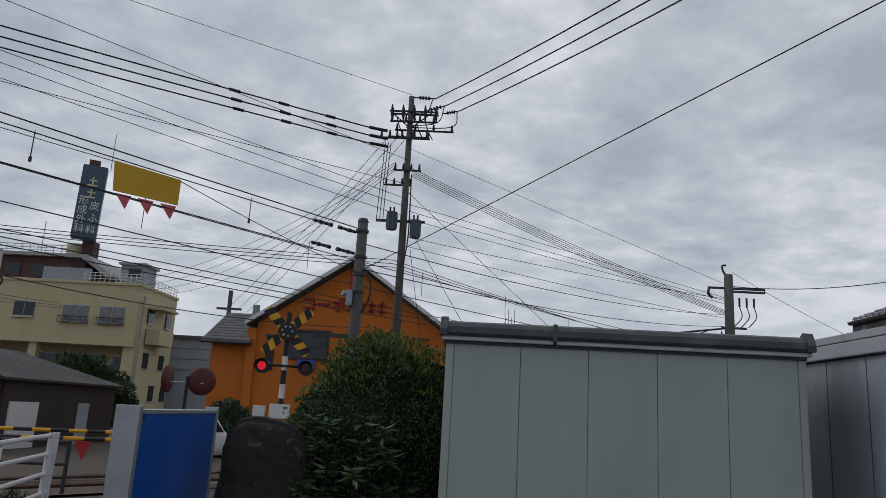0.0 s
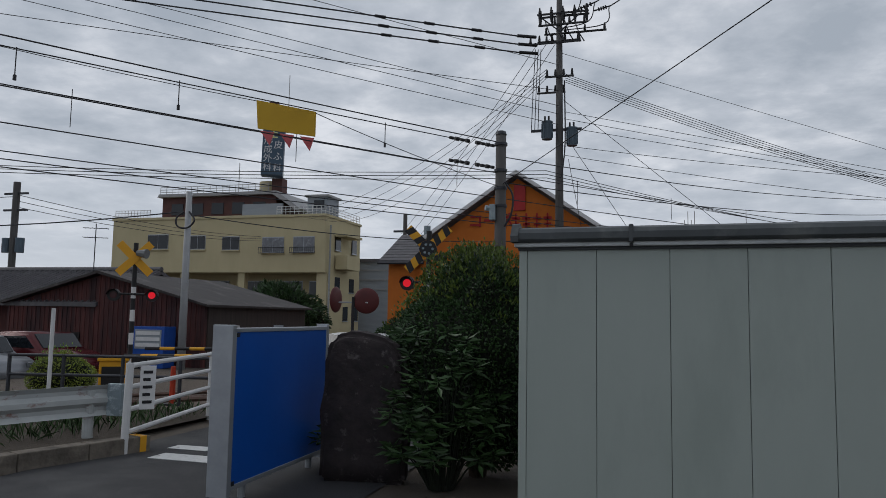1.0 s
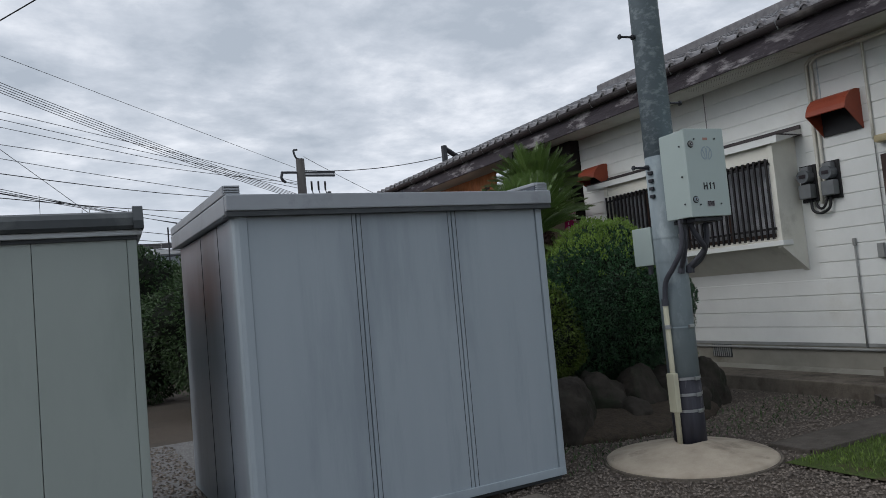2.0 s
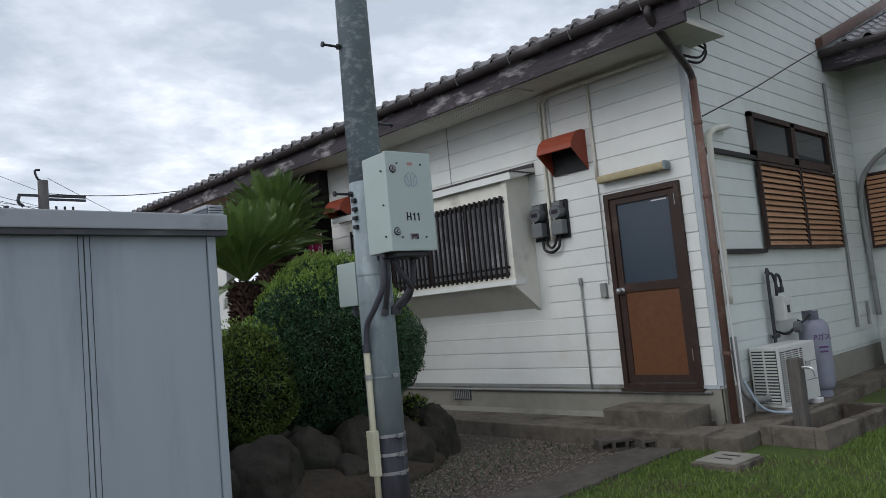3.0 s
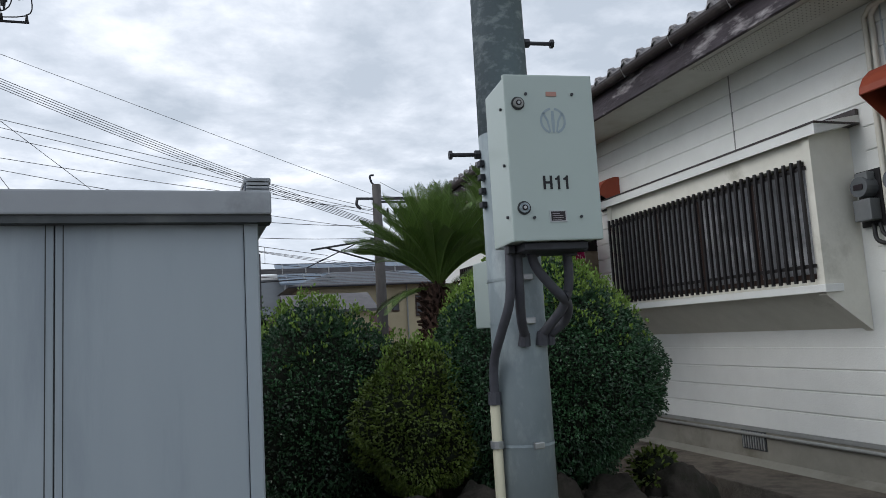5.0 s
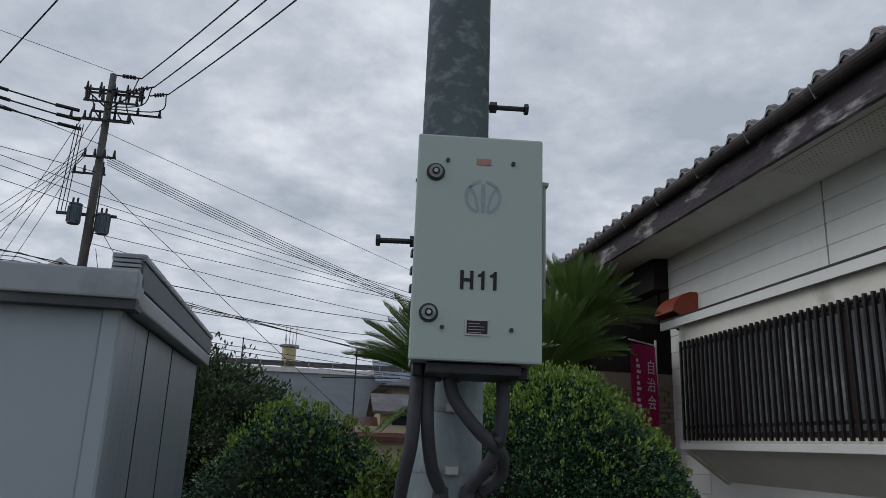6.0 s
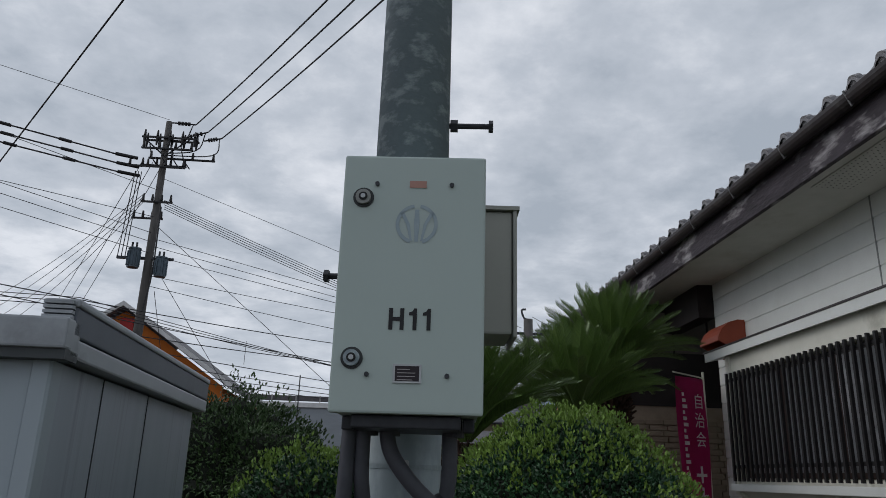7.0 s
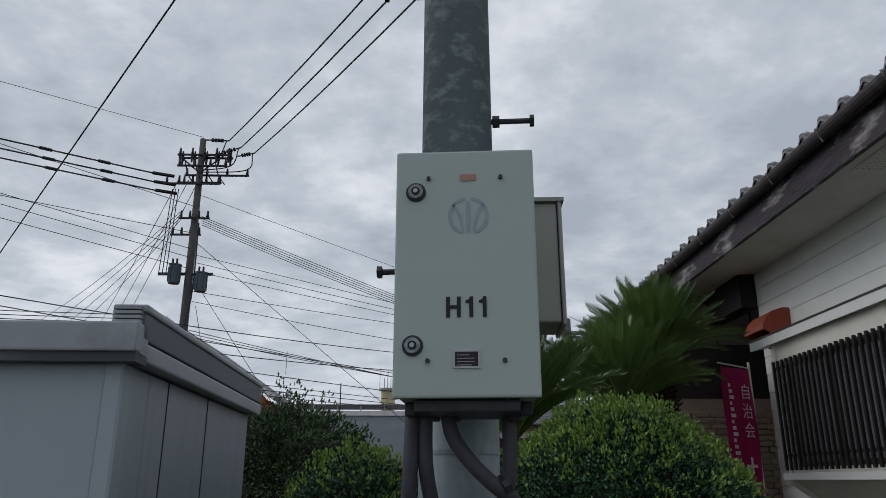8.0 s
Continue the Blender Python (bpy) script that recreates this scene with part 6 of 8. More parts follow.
for i, n in enumerate((11.35, 12.42, 14.4, 15.47)):
    r = part("track_rail", T([along(s, n, ground_z(*along(s, n).xy) + 0.10) for s in range(-30, 91, 6)], 0.045, 6), rail_steel)
    tagged(r, "rust-brown steel rail on ballast", "rail", "railway rails")


def crossbuck(at, rz, h, lit, label, striped, arm_len=0.56, drop=0.64):
    c = thing("crossing_signal", at, rz, label, "crossing signal", "level crossing signals")
    pole_p = part("pole", T([(0, 0, 0), (0, 0, h + 0.35)], 0.05, 12), sig_black, c, "black and white banded pole")
    for k in range(int(h / 0.5)):
        part("band", T([(0, 0, 0.1 + k * 0.5), (0, 0, 0.35 + k * 0.5)], 0.052, 12), white_rail, pole_p)
    for sgn in (1, -1):
        m = pose(0, -0.07, h, 0, 45 * sgn, 0)
        a = part("cross_arm", B(-arm_len, arm_len, -0.012 + 0.012 * sgn, 0.008 + 0.012 * sgn, -0.085, 0.085, 0.004, m=m), sig_yellow, c, "yellow crossbuck arm")
        if striped:
            for x in (-0.48, -0.24, 0.24, 0.48):
                bm = bmesh.new()
                prism(bm, [(x - 0.09, -0.086), (x + 0.03, -0.086), (x + 0.09, 0.086), (x - 0.03, 0.086)], "y", -0.016 + 0.012 * sgn, -0.0125 + 0.012 * sgn)
                bm.transform(m)
                part("stripe", bm, sig_black, a)
    if striped:
        hub = part("bell_plate", T([(0, -0.06, h), (0, -0.13, h)], 0.17, 8), sig_black, c, "black direction indicator")
        for k in range(6):
            part("indicator_lens", T([(0.09 * math.cos(k), -0.13, h + 0.09 * math.sin(k)), (0.09 * math.cos(k), -0.14, h + 0.09 * math.sin(k))], 0.025, 8), galv_dark, hub)
    else:
        part("horn", T([(0.05, -0.1, h + 0.12), (0.26, -0.2, h + 0.1)], 0.06, 10, r1=0.11), meter_grey, c, "grey warning horn")
    part("lamp_bar", T([(-0.4, -0.04, h - drop + 0.02), (0.4, -0.04, h - drop + 0.02)], 0.025, 8), sig_black, c)
    for k, x in enumerate((-0.39, 0.39)):
        hd = part("lamp", T([(x, 0.02, h - drop), (x, -0.09, h - drop)], 0.135, 20), sig_black, c, "black round signal lamp")
        part("lens", T([(x, -0.09, h - drop), (x, -0.105, h - drop)], 0.075, 20), lamp_red if k == lit else lamp_off, hd, "lit red lens" if k == lit else "unlit lens")
        bm = bmesh.new()
        for q in range(10):
            t0, t1 = (math.pi * (q + e) / 10 for e in (0, 1))
            bm.faces.new([bm.verts.new((x + 0.125 * math.cos(t), yy, h - drop + 0.125 * math.sin(t))) for t, yy in ((t0, -0.09), (t1, -0.09), (t1, -0.22), (t0, -0.22))])
        part("visor", bm, sig_black, hd)
    return c


crossbuck((-9.18, 13.85, -0.42), 30, 2.97, 1, "yellow crossbuck signal with a lit red lamp", False, 0.47, 0.80)
c2 = crossbuck((-2.28, 13.4, -0.15), 8, 2.80, 0, "black and yellow crossbuck signal with red lamps", True)
part("signal_box", B(-0.17, 0.17, -0.2, 0.05, 1.25, 1.5, 0.01), white_trim, c2, "white control box")
# barrier arms
for (x, y, z), (x2, y2, z2), nm in (((-8.3, 12.6, 0.52), (-3.6, 13.6, 0.60), "a"), ((-8.6, 13.6, 0.62), (-4.2, 14.6, 0.66), "b")):
    p, q = Vector((x, y, z)), Vector((x2, y2, z2))
    g = thing("crossing_barrier", p, 0, "lowered black and yellow striped barrier arm", "barrier", "crossing barriers")
    for k in range(14):
        part("segment", T([p.lerp(q, k / 14), p.lerp(q, (k + 1) / 14)], 0.035, 8), sig_yellow if k % 2 else sig_black, g, world=True)
    if nm == "a":
        for k in (8, 10, 12):
            c = p.lerp(q, k / 14)
            bm = bmesh.new()
            prism(bm, [(c.x - 0.16, c.z - 0.04), (c.x + 0.16, c.z - 0.04), (c.x + 0.02, c.z - 0.36)], "y", c.y - 0.05, c.y - 0.04)
            part("pennant", bm, red_paint, g, "red and white warning flag", world=True)
mach = thing("barrier_machine", (-8.45, 12.5, -0.28), 36, "yellow barrier machine cabinet", "barrier machine")
part("cabinet", B(-0.25, 0.25, -0.2, 0.2, 0, 0.70, 0.02), sig_yellow, mach)
part("top_plate", B(-0.28, 0.28, -0.24, 0.24, 0.70, 0.78, 0.02), sig_yellow, mach)
part("counterweight", B(0.32, 0.62, -0.16, 0.16, 0.55, 0.82, 0.02), sig_black, mach)
part("hazard_plate", B(-0.2, 0.2, -0.212, -0.202, 0.1, 0.6), sig_black, mach)

# height-limit board hung over the crossing
ys = thing("height_board", (-4.85, 12.5, 4.7), 0, "yellow height-limit board with red pennants hung on a wire", "sign")
bm = bmesh.new()
prism(bm, [(-0.67, 0.78), (-0.62, 0.22), (0.58, 0.0), (0.58, 0.47)], "y", -0.02, 0.02)
part("board", bm, board_yellow, ys)
for k in range(3):
    x = -0.42 + k * 0.42
    bm = bmesh.new()
    z = 0.22 - (x + 0.62) * 0.18
    prism(bm, [(x - 0.15, z - 0.01), (x + 0.14, z - 0.06), (x + 0.06, z - 0.30)], "y", -0.008, 0.008)
    part("pennant", bm, pennant_m, ys, "faded pink pennant")
cable("span_wire", (-5.5, 12.5, 5.46), (-16, 11, 8.1), 0.1, 0.008)
cable("span_wire", (-4.28, 12.5, 5.15), (-1.5, 16.1, 4.3), 0.05, 0.008)

# white pipe fence and guard rail by the lane
fp, fq = Vector((-3.2, 6.45, 0)), Vector((-3.85, 8.95, 0))
fence = thing("pipe_fence", fp, 0, "white pipe fence with a warning plate", "fence")
for k, t in enumerate((0.0, 0.93, 1.0)):
    b = fp.lerp(fq, t)
    part("post", T([b, b + Vector((0.02, 0, 0.88))], 0.038, 10), white_rail, fence, world=True)
for z in (0.20, 0.42, 0.64, 0.85):
    part("rail", T([fp + Vector((0, 0, z)), fq + Vector((0, 0, z))], 0.026, 8), white_rail, fence, world=True)
pm = Matrix.LocRotScale(Vector((-3.20, 6.75, 0.62)), Euler((0, 0, radians(40))), None)
pl = part("warning_plate", B(-0.075, 0.075, -0.05, -0.044, -0.22, 0.22, 0.003, m=pm), white_trim, fence, "white notice plate", world=True)
for k in range(5):
    part("plate_bars", B(-0.045, 0.045 - 0.02 * (k % 2), -0.054, -0.051, 0.14 - k * 0.075, 0.17 - k * 0.075, m=pm), ink, pl, world=True)
guard = thing("guard_rail", (-3.95, 6.85, 0), 0, "white rusting steel guard rail", "guard rail")
ga, gb = Vector((-3.85, 7.0, 0)), Vector((-5.3, 3.2, 0))
side = (gb - ga).normalized().cross(Vector((0, 0, 1)))
bm = bmesh.new()
prof = [(0.0, 0.28), (-0.05, 0.32), (-0.05, 0.38), (0.0, 0.42), (0.0, 0.46), (-0.05, 0.50), (-0.05, 0.56), (0.0, 0.60), (0.012, 0.60), (-0.035, 0.55), (-0.035, 0.51), (0.012, 0.465), (0.012, 0.415), (-0.035, 0.37), (-0.035, 0.33), (0.012, 0.28)]
ra = [[bm.verts.new(q - side * u + Vector((0, 0, z))) for u, z in prof] for q in (ga, gb)]
n = len(prof)
for i in range(n):
    bm.faces.new((ra[0][i], ra[1][i], ra[1][(i + 1) % n], ra[0][(i + 1) % n]))
bm.faces.new(ra[0])
part("beam", bm, guard_m, guard, "white beam with rust along its edges", world=True)
for t in (0.05, 0.5, 0.95):
    b = ga.lerp(gb, t) + side * 0.06
    part("post", T([b, b + Vector((0, 0, 0.54))], 0.055, 12), guard_m, guard, world=True)
part("end_plate", B(-0.02, 0.16, -0.04, 0.04, 0.27, 0.61, 0.01, m=Matrix.Translation(ga)), galv_dark, guard, world=True)
kerb = thing("kerb", (-3.5, 6.0, 0), 0, "mossy concrete kerb with a yellow mark", "kerb", kind="structure")
ka, kb = Vector((-3.25, 6.75, 0)), Vector((-4.6, 2.4, 0))
for k in range(7):
    p, q = ka.lerp(kb, k / 7), ka.lerp(kb, (k + 0.985) / 7)
    d = (q - p).normalized()
    bm = box(bmesh.new(), 0, (q - p).length, 0.0, 0.17, -0.05, 0.15, 0.012, m=Matrix.LocRotScale(p, Euler((0, 0, math.atan2(d.y, d.x))), None))
    part("kerb_stone", bm, kerb_m, kerb, world=True)
part("yellow_mark", B(0.05, 0.12, -0.004, 0.175, 0.0, 0.154, m=Matrix.LocRotScale(ka, Euler((0, 0, math.atan2((kb - ka).y, (kb - ka).x))), None)), sig_yellow, kerb, world=True)
verge = part("verge", sheet(steps((-9.0, -3.75, 0.35)), steps((2.0, 9.2, 0.35)), 0.05), soil)
tagged(verge, "weedy brown soil verge", "ground", kind="structure")
rng = np.random.default_rng(31)
n = 3000
vx, vy = rng.uniform(-8.5, -3.9, n), rng.uniform(3.4, 9.0, n)
keep = vx < -3.95 + (vy - 7.0) * 0.38
vp = np.stack([vx, vy, np.full(n, 0.05)], 1)[keep]
g = grow("weeds", vp, np.stack([rng.normal(0, 0.5, len(vp)), rng.normal(0, 0.5, len(vp)), np.ones(len(vp))], 1), 0.2, 0.018, leaf_hedge, None, seed=4)
tagged(g, "dry green weeds on the verge", "weeds", kind="stuff")
railing = thing("railing", (-6.5, 10.3, 0), 0, "dark steel railing beside the track", "railing")
ra_, rb_ = Vector((-8.3, 9.9, 0)), Vector((-4.6, 10.75, 0))
for z in (0.35, 0.66):
    part("rail", T([ra_ + Vector((0, 0, z)), rb_ + Vector((0, 0, z))], 0.025, 8), dark_bolt, railing, world=True)
for t in (0.0, 0.18, 0.24, 0.5, 0.75, 1.0):
    b = ra_.lerp(rb_, t)
    part("post", T([b + Vector((0, 0, -0.1)), b + Vector((0, 0, 0.68))], 0.03, 8), dark_bolt, railing, world=True)
part("marker_post", T([(-7.0, 9.4, 0), (-7.0, 9.4, 1.42)], 0.03, 8), white_rail, None)
tagged(bpy.data.objects["marker_post"], "thin white marker post by the track", "post")
track_leaf = M("yellow_green_leaf", (0.26, 0.31, 0.05), (0.15, 0.19, 0.03), 3, 0.45, island=0.4)
bush("shrub", (-8.0, 10.7, -0.05), (0.58, 0.5, 0.40), 0.33, 4500, 0.04, 0.022, track_leaf, "low yellow-green clipped shrub by the track", 41, leaf_tip, 60)
bush("shrub", (-12.0, 11.4, -0.15), (0.8, 0.6, 0.45), 0.35, 2000, 0.06, 0.03, leaf_hedge, "low green shrub by the track", 42)
cone = thing("traffic_cone", (-5.7, 10.6, -0.1), 0, "orange-red post cone at the crossing", "traffic cone")
part("cone", T([(0, 0, 0), (0, 0, 0.62)], 0.05, 10, r1=0.04), M("cone_red", (0.5, 0.05, 0.02), None, 4, 0.5), cone)
part("cone_base", B(-0.13, 0.13, -0.13, 0.13, 0, 0.03, 0.006), sig_black, cone)

mir = thing("traffic_mirror", (-5.75, 18.0, -0.62), 8, "pair of round convex traffic mirrors seen from behind", "traffic mirror")
part("post", T([(0, 0, 0), (0, 0, 2.5)], 0.04, 10), sig_black, mir)
part("bracket", T([(-0.4, 0.06, 2.35), (0.38, 0.06, 2.35)], 0.02, 8), alu, mir)
for x, a, z in ((0.32, 15, 2.40), (-0.50, 80, 2.42)):
    bm = bmesh.new()
    bmesh.ops.create_uvsphere(bm, u_segments=24, v_segments=12, radius=0.34)
    for v in bm.verts:
        v.co.y *= 0.22
    bm.transform(Matrix.LocRotScale(Vector((x, 0.12, z)), Euler((0, 0, radians(a))), None))
    part("mirror", bm, mirror_back, mir, "dark red domed mirror back", smooth=True)


def car(at, rz, body, label):
    c = thing("car", at, rz, label, "car", "parked cars")
    side = [(-2.1, 0.3), (-2.1, 0.75), (-1.9, 0.95), (-1.6, 1.05), (-1.2, 1.45), (-0.6, 1.52), (0.5, 1.5), (1.0, 1.02), (1.75, 0.9), (2.05, 0.72), (2.08, 0.3)]
    bm = P([(x, z) for x, z in side], "y", -0.82, 0.82)
    bmesh.ops.bevel(bm, geom=bm.edges[:], offset=0.07, segments=2, affect="EDGES")
    part("body", bm, body, c, smooth=True)
    glass = [(-1.28, 1.06), (-1.05, 1.38), (0.42, 1.40), (0.84, 1.04)]
    for y0, y1 in ((-0.835, -0.815), (0.815, 0.835)):
        part("side_window", P(glass, "y", y0, y1), pane_glass, c)
    part("windscreen", P([(0.60, 1.44), (1.02, 1.04), (1.05, 1.06), (0.63, 1.47)], "y", -0.68, 0.68), pane_glass, c)
    part("rear_window", P([(-1.62, 1.1), (-1.28, 1.44), (-1.31, 1.46), (-1.66, 1.11)], "y", -0.68, 0.68), pane_glass, c)
    for x in (-1.3, 1.3):
        for y in (-0.80, 0.80):
            w = part("wheel", T([(x, y - 0.09, 0.31), (x, y + 0.09, 0.31)], 0.31, 20), tyre_m, c)
            part("rim", T([(x, y - 0.1, 0.31), (x, y + 0.1, 0.31)], 0.19, 14), alu, w)
    for y in (-0.6, 0.6):
        part("headlight", B(1.95, 2.10, y - 0.15, y + 0.15, 0.66, 0.80, 0.03), meter_glass, c)
        part("tail_light", B(-2.12, -2.02, y - 0.12, y + 0.12, 0.75, 0.95, 0.02), red_paint, c)
    return c


car((-16.9, 19.2, -0.80), -8, car_maroon, "dark red parked car")
car((-17.3, 17.0, -0.88), -10, car_silver, "silver parked car with grey wheels")
car((-8.0, 24.5, -0.72), 70, car_white, "white parked car behind the hedge")

# ---- far side: tin hut, vending machine, poles ----
hut = thing("tin_hut", (-17.5, 23.0, -0.5), 0, "low shed of rusty red tin with a dark roof", "hut")
part("front_wall", P([(-21.8, -0.5), (-13.2, -0.5), (-13.2, 1.68), (-17.55, 2.74), (-21.8, 1.62)], "y", 22.5, 22.65), rust_tin, hut, world=True)
part("side_wall", B(-13.3, -13.15, 22.65, 30, -0.5, 1.66), M("brown_tin", (0.055, 0.042, 0.038), (0.035, 0.028, 0.026), 3, 0.8, streak=(3, 3, 0.4)), hut, "side wall of dull brown tin", world=True)
for k in range(42):
    x = -21.7 + k * 0.203
    z1 = 2.74 - abs(x + 17.55) * 0.252 - 0.06
    part("batten", B(x, x + 0.035, 22.475, 22.5, -0.45, z1), rust_tin, hut, world=True)
part("roof", P([(-21.9, 1.62), (-17.55, 2.76), (-12.9, 1.60), (-12.9, 1.68), (-17.55, 2.86), (-21.9, 1.72)], "y", 22.2, 30.2), hut_roof, hut, world=True)
part("door", B(-13.148, -13.10, 23.0, 24.6, -0.5, 0.95), white_rail, hut, "pale roller door", world=True)
part("door", B(-13.148, -13.12, 27.2, 28.0, -0.5, 0.95), far_grey, hut, world=True)
for a, b in ((-20.2, -18.4), (-16.3, -14.8)):
    w = part("window", B(a, b, 22.44, 22.5, 0.1, 0.62), dark_wood, hut, "dark strip window", world=True)
    part("pane", B(a + 0.05, b - 0.05, 22.432, 22.438, 0.15, 0.57), pane_glass, w, world=True)
tile_house = thing("tiled_house", (-24, 25, -0.5), 0, "low house with a dark grey tiled roof", "house")
part("wall", B(-34, -21.9, 23.2, 29, -0.5, 1.7), rust_tin, tile_house, world=True)
part("roof", P([(22.4, 1.55), (26.0, 2.95), (29.6, 1.55), (29.6, 1.7), (26.0, 3.1), (22.4, 1.7)], "x", -34.5, -17.7), slate, tile_house, world=True)
for k in range(62):
    x = -34.3 + k * 0.27
    part("tile_rib", T([(x, 22.4, 1.72), (x, 26.0, 3.12)], 0.05, 5), slate, tile_house, world=True)
part("ridge", T([(-34.5, 26, 3.14), (-17.7, 26, 3.14)], 0.12, 8), slate, tile_house, world=True)
vm = thing("vending_machine", (-14.75, 21.9, -0.5), 4, "blue drinks vending machine by the hut", "vending machine")
part("body", B(-0.6, 0.6, -0.35, 0.35, 0, 1.4, 0.02), vend_blue, vm)
part("display", B(-0.5, 0.5, -0.365, -0.35, 0.65, 1.3), far_grey, vm, "display of small drinks")
for r in range(3):
    part("shelf_row", B(-0.45, 0.45, -0.385, -0.366, 0.72 + r * 0.2, 0.84 + r * 0.2), white_trim, vm)
part("slot", B(-0.4, 0.4, -0.37, -0.35, 0.15, 0.35), sig_black, vm)
lp = thing("street_pole", (-13.42, 21.6, -0.5), 0, "slim grey steel pole with wires", "pole")
part("shaft", T([(0, 0, 0), (0, 0, 6.0)], 0.14, 14, r1=0.10), pole_grey, lp, smooth=True)
part("wire_coil", T(bend([(-0.1, -0.1, 5.3), (-0.35, -0.15, 5.1), (-0.3, -0.15, 4.8), (0.1, -0.15, 4.75), (0.35, -0.15, 5.0), (0.1, -0.1, 5.3)], 5), 0.03, 6), wire_m, lp)
cable("service_wire", (-13.95, 21.6, 4.8), (-34, 16, 4.6), 0.6, 0.022)
cable("service_wire", (-13.95, 21.6, 4.8), (-4.0, 37.6, 5.4), 0.4, 0.018)

tr = bush("tree", (-21.5, 43, -0.5), (2.9, 2.2, 2.1), 1.7, 7000, 0.34, 0.10, leaf_dark, "dark evergreen tree before the clinic", 51, bumps=0.3, freq=3, category="tree", group="street trees")
bush("tree", (-7.6, 27.0, -0.5), (1.1, 1.0, 0.9), 0.9, 2500, 0.14, 0.06, leaf_dark, "dark hedge by the lane", 52, bumps=0.25, category="tree", group="street trees")

# ---- clinic building ----
cl = thing("clinic_building", (-38, 62, -0.5), 0, "cream three-storey clinic building with a rooftop sign", "building")
part("upper_wall", B(-49.3, -26.5, 60, 68, 5.2, 10.25), cream, cl, world=True)
part("lower_wall", B(-48.5, -26.9, 63.4, 67.9, -0.5, 5.2), cream, cl, world=True)
part("side_wall", B(-27.4, -26.4, 60.3, 67.8, -0.5, 5.25), cream, cl, world=True)
part("parapet", B(-49.4, -26.4, 59.9, 68.1, 10.25, 10.5, 0.03), cream, cl, world=True)


def cl_window(a, b, z0, z1, y=60.0, balcony=False):
    w = part("window", B(a, b, y - 0.06, y + 0.05, z0, z1), alu, cl, world=True)
    h = (b - a) / 2
    for k in range(2):
        part("pane", B(a + k * h + 0.035, a + (k + 1) * h - 0.035, y - 0.09, y - 0.065, z0 + 0.08, z1 - 0.08), frosted if balcony else pane_glass, w, world=True)
    part("sill", B(a - 0.08, b + 0.08, y - 0.16, y, z0 - 0.1, z0), cream, w, world=True)
    if balcony:
        bm = bmesh.new()
        for z in (z0 - 0.05, z0 + 0.45):
            tube(bm, [(a - 0.2, y - 0.35, z), (b + 0.2, y - 0.35, z)], 0.035, 5)
        for k in range(14):
            x = a - 0.2 + k * (b - a + 0.4) / 13
            tube(bm, [(x, y - 0.35, z0 - 0.05), (x, y - 0.35, z0 + 0.45)], 0.02, 4)
        part("window_guard", bm, dark_bolt, w, world=True)


for a, b, z0, z1, bal in ((-45.2, -42.9, 7.4, 8.85, 0), (-40.5, -38.8, 7.35, 8.7, 0), (-37.0, -35.2, 7.25, 8.55, 0), (-32.8, -30.6, 7.0, 8.45, 1), (-29.65, -27.55, 7.0, 8.45, 1)):
    cl_window(a, b, z0, z1, 60.0, bool(bal))
for a in (-47.5, -44.3, -40.6, -36.6, -32.7, -29.6):
    cl_window(a, a + 2.4, 3.0, 4.6, 63.4)
for a in (-48.6, -41.6, -35.4):
    part("column", B(a, a + 0.7, 60.3, 60.9, -0.5, 5.2), cream, cl, world=True)
for y, z in ((62.0, 8.0), (62.0, 4.2), (65.3, 4.2), (65.8, 8.0), (64.0, 1.5), (66.5, 1.5)):
    w = part("window", B(-26.45, -26.36, y, y + 1.1, z - 0.6, z + 0.7), pane_glass, cl, world=True)
    part("window_frame", B(-26.42, -26.33, y - 0.08, y + 1.18, z - 0.7, z - 0.6), alu, w, world=True)
for z in (5.6,):
    bl = part("balcony", B(-26.4, -25.2, 62.0, 65.0, z, z + 1.3, 0.03), cream, cl, world=True)
part("balcony_roof", B(-26.4, -25.1, 61.8, 65.2, 8.6, 8.8), cream, cl, world=True)
part("drain_pipe", T([(-26.2, 60.4, 9.5), (-26.2, 60.4, -0.5)], 0.09, 8), grey_pipe, cl, world=True)
part("penthouse", B(-44.9, -32.4, 61.5, 67.5, 10.4, 12.65), maroon, cl, "maroon clad rooftop storey", world=True)
for k in range(5):
    a = -43.8 + k * 2.25
    part("penthouse_window", B(a, a + 1.3, 61.42, 61.5, 10.9, 12.0), pane_glass, cl, world=True)
part("roof_slab", P([(-45.2, 12.65), (-45.0, 12.95), (-32.2, 12.95), (-29.6, 11.15), (-30.0, 11.0), (-32.6, 12.65)], "y", 61.0, 68.0), roof_grey, cl, world=True)
part("plant_screen", B(-35.6, -31.4, 60.9, 61.1, 10.4, 11.7), far_grey, cl, world=True)
bm = bmesh.new()
for z in (13.15, 13.4, 13.65):
    tube(bm, [(-45, 61.2, z), (-33, 61.2, z)], 0.03, 5)
for k in range(18):
    tube(bm, [(-45 + k * 0.7, 61.2, 12.95), (-45 + k * 0.7, 61.2, 13.65)], 0.025, 5)
part("roof_railing", bm, roof_grey, cl, world=True)
for p, q in (((-49.2, 60.1), (-45.2, 60.1)), ((-31.5, 60.1), (-26.6, 60.1)), ((-26.6, 60.1), (-26.6, 67.9))):
    bm = bmesh.new()
    for z in (10.75, 11.0, 11.25):
        tube(bm, [(*p, z), (*q, z)], 0.03, 5)
    for k in range(12):
        x, y = p[0] + (q[0] - p[0]) * k / 11, p[1] + (q[1] - p[1]) * k / 11
        tube(bm, [(x, y, 10.5), (x, y, 11.25)], 0.03, 5)
    part("roof_railing", bm, white_trim, cl, world=True)
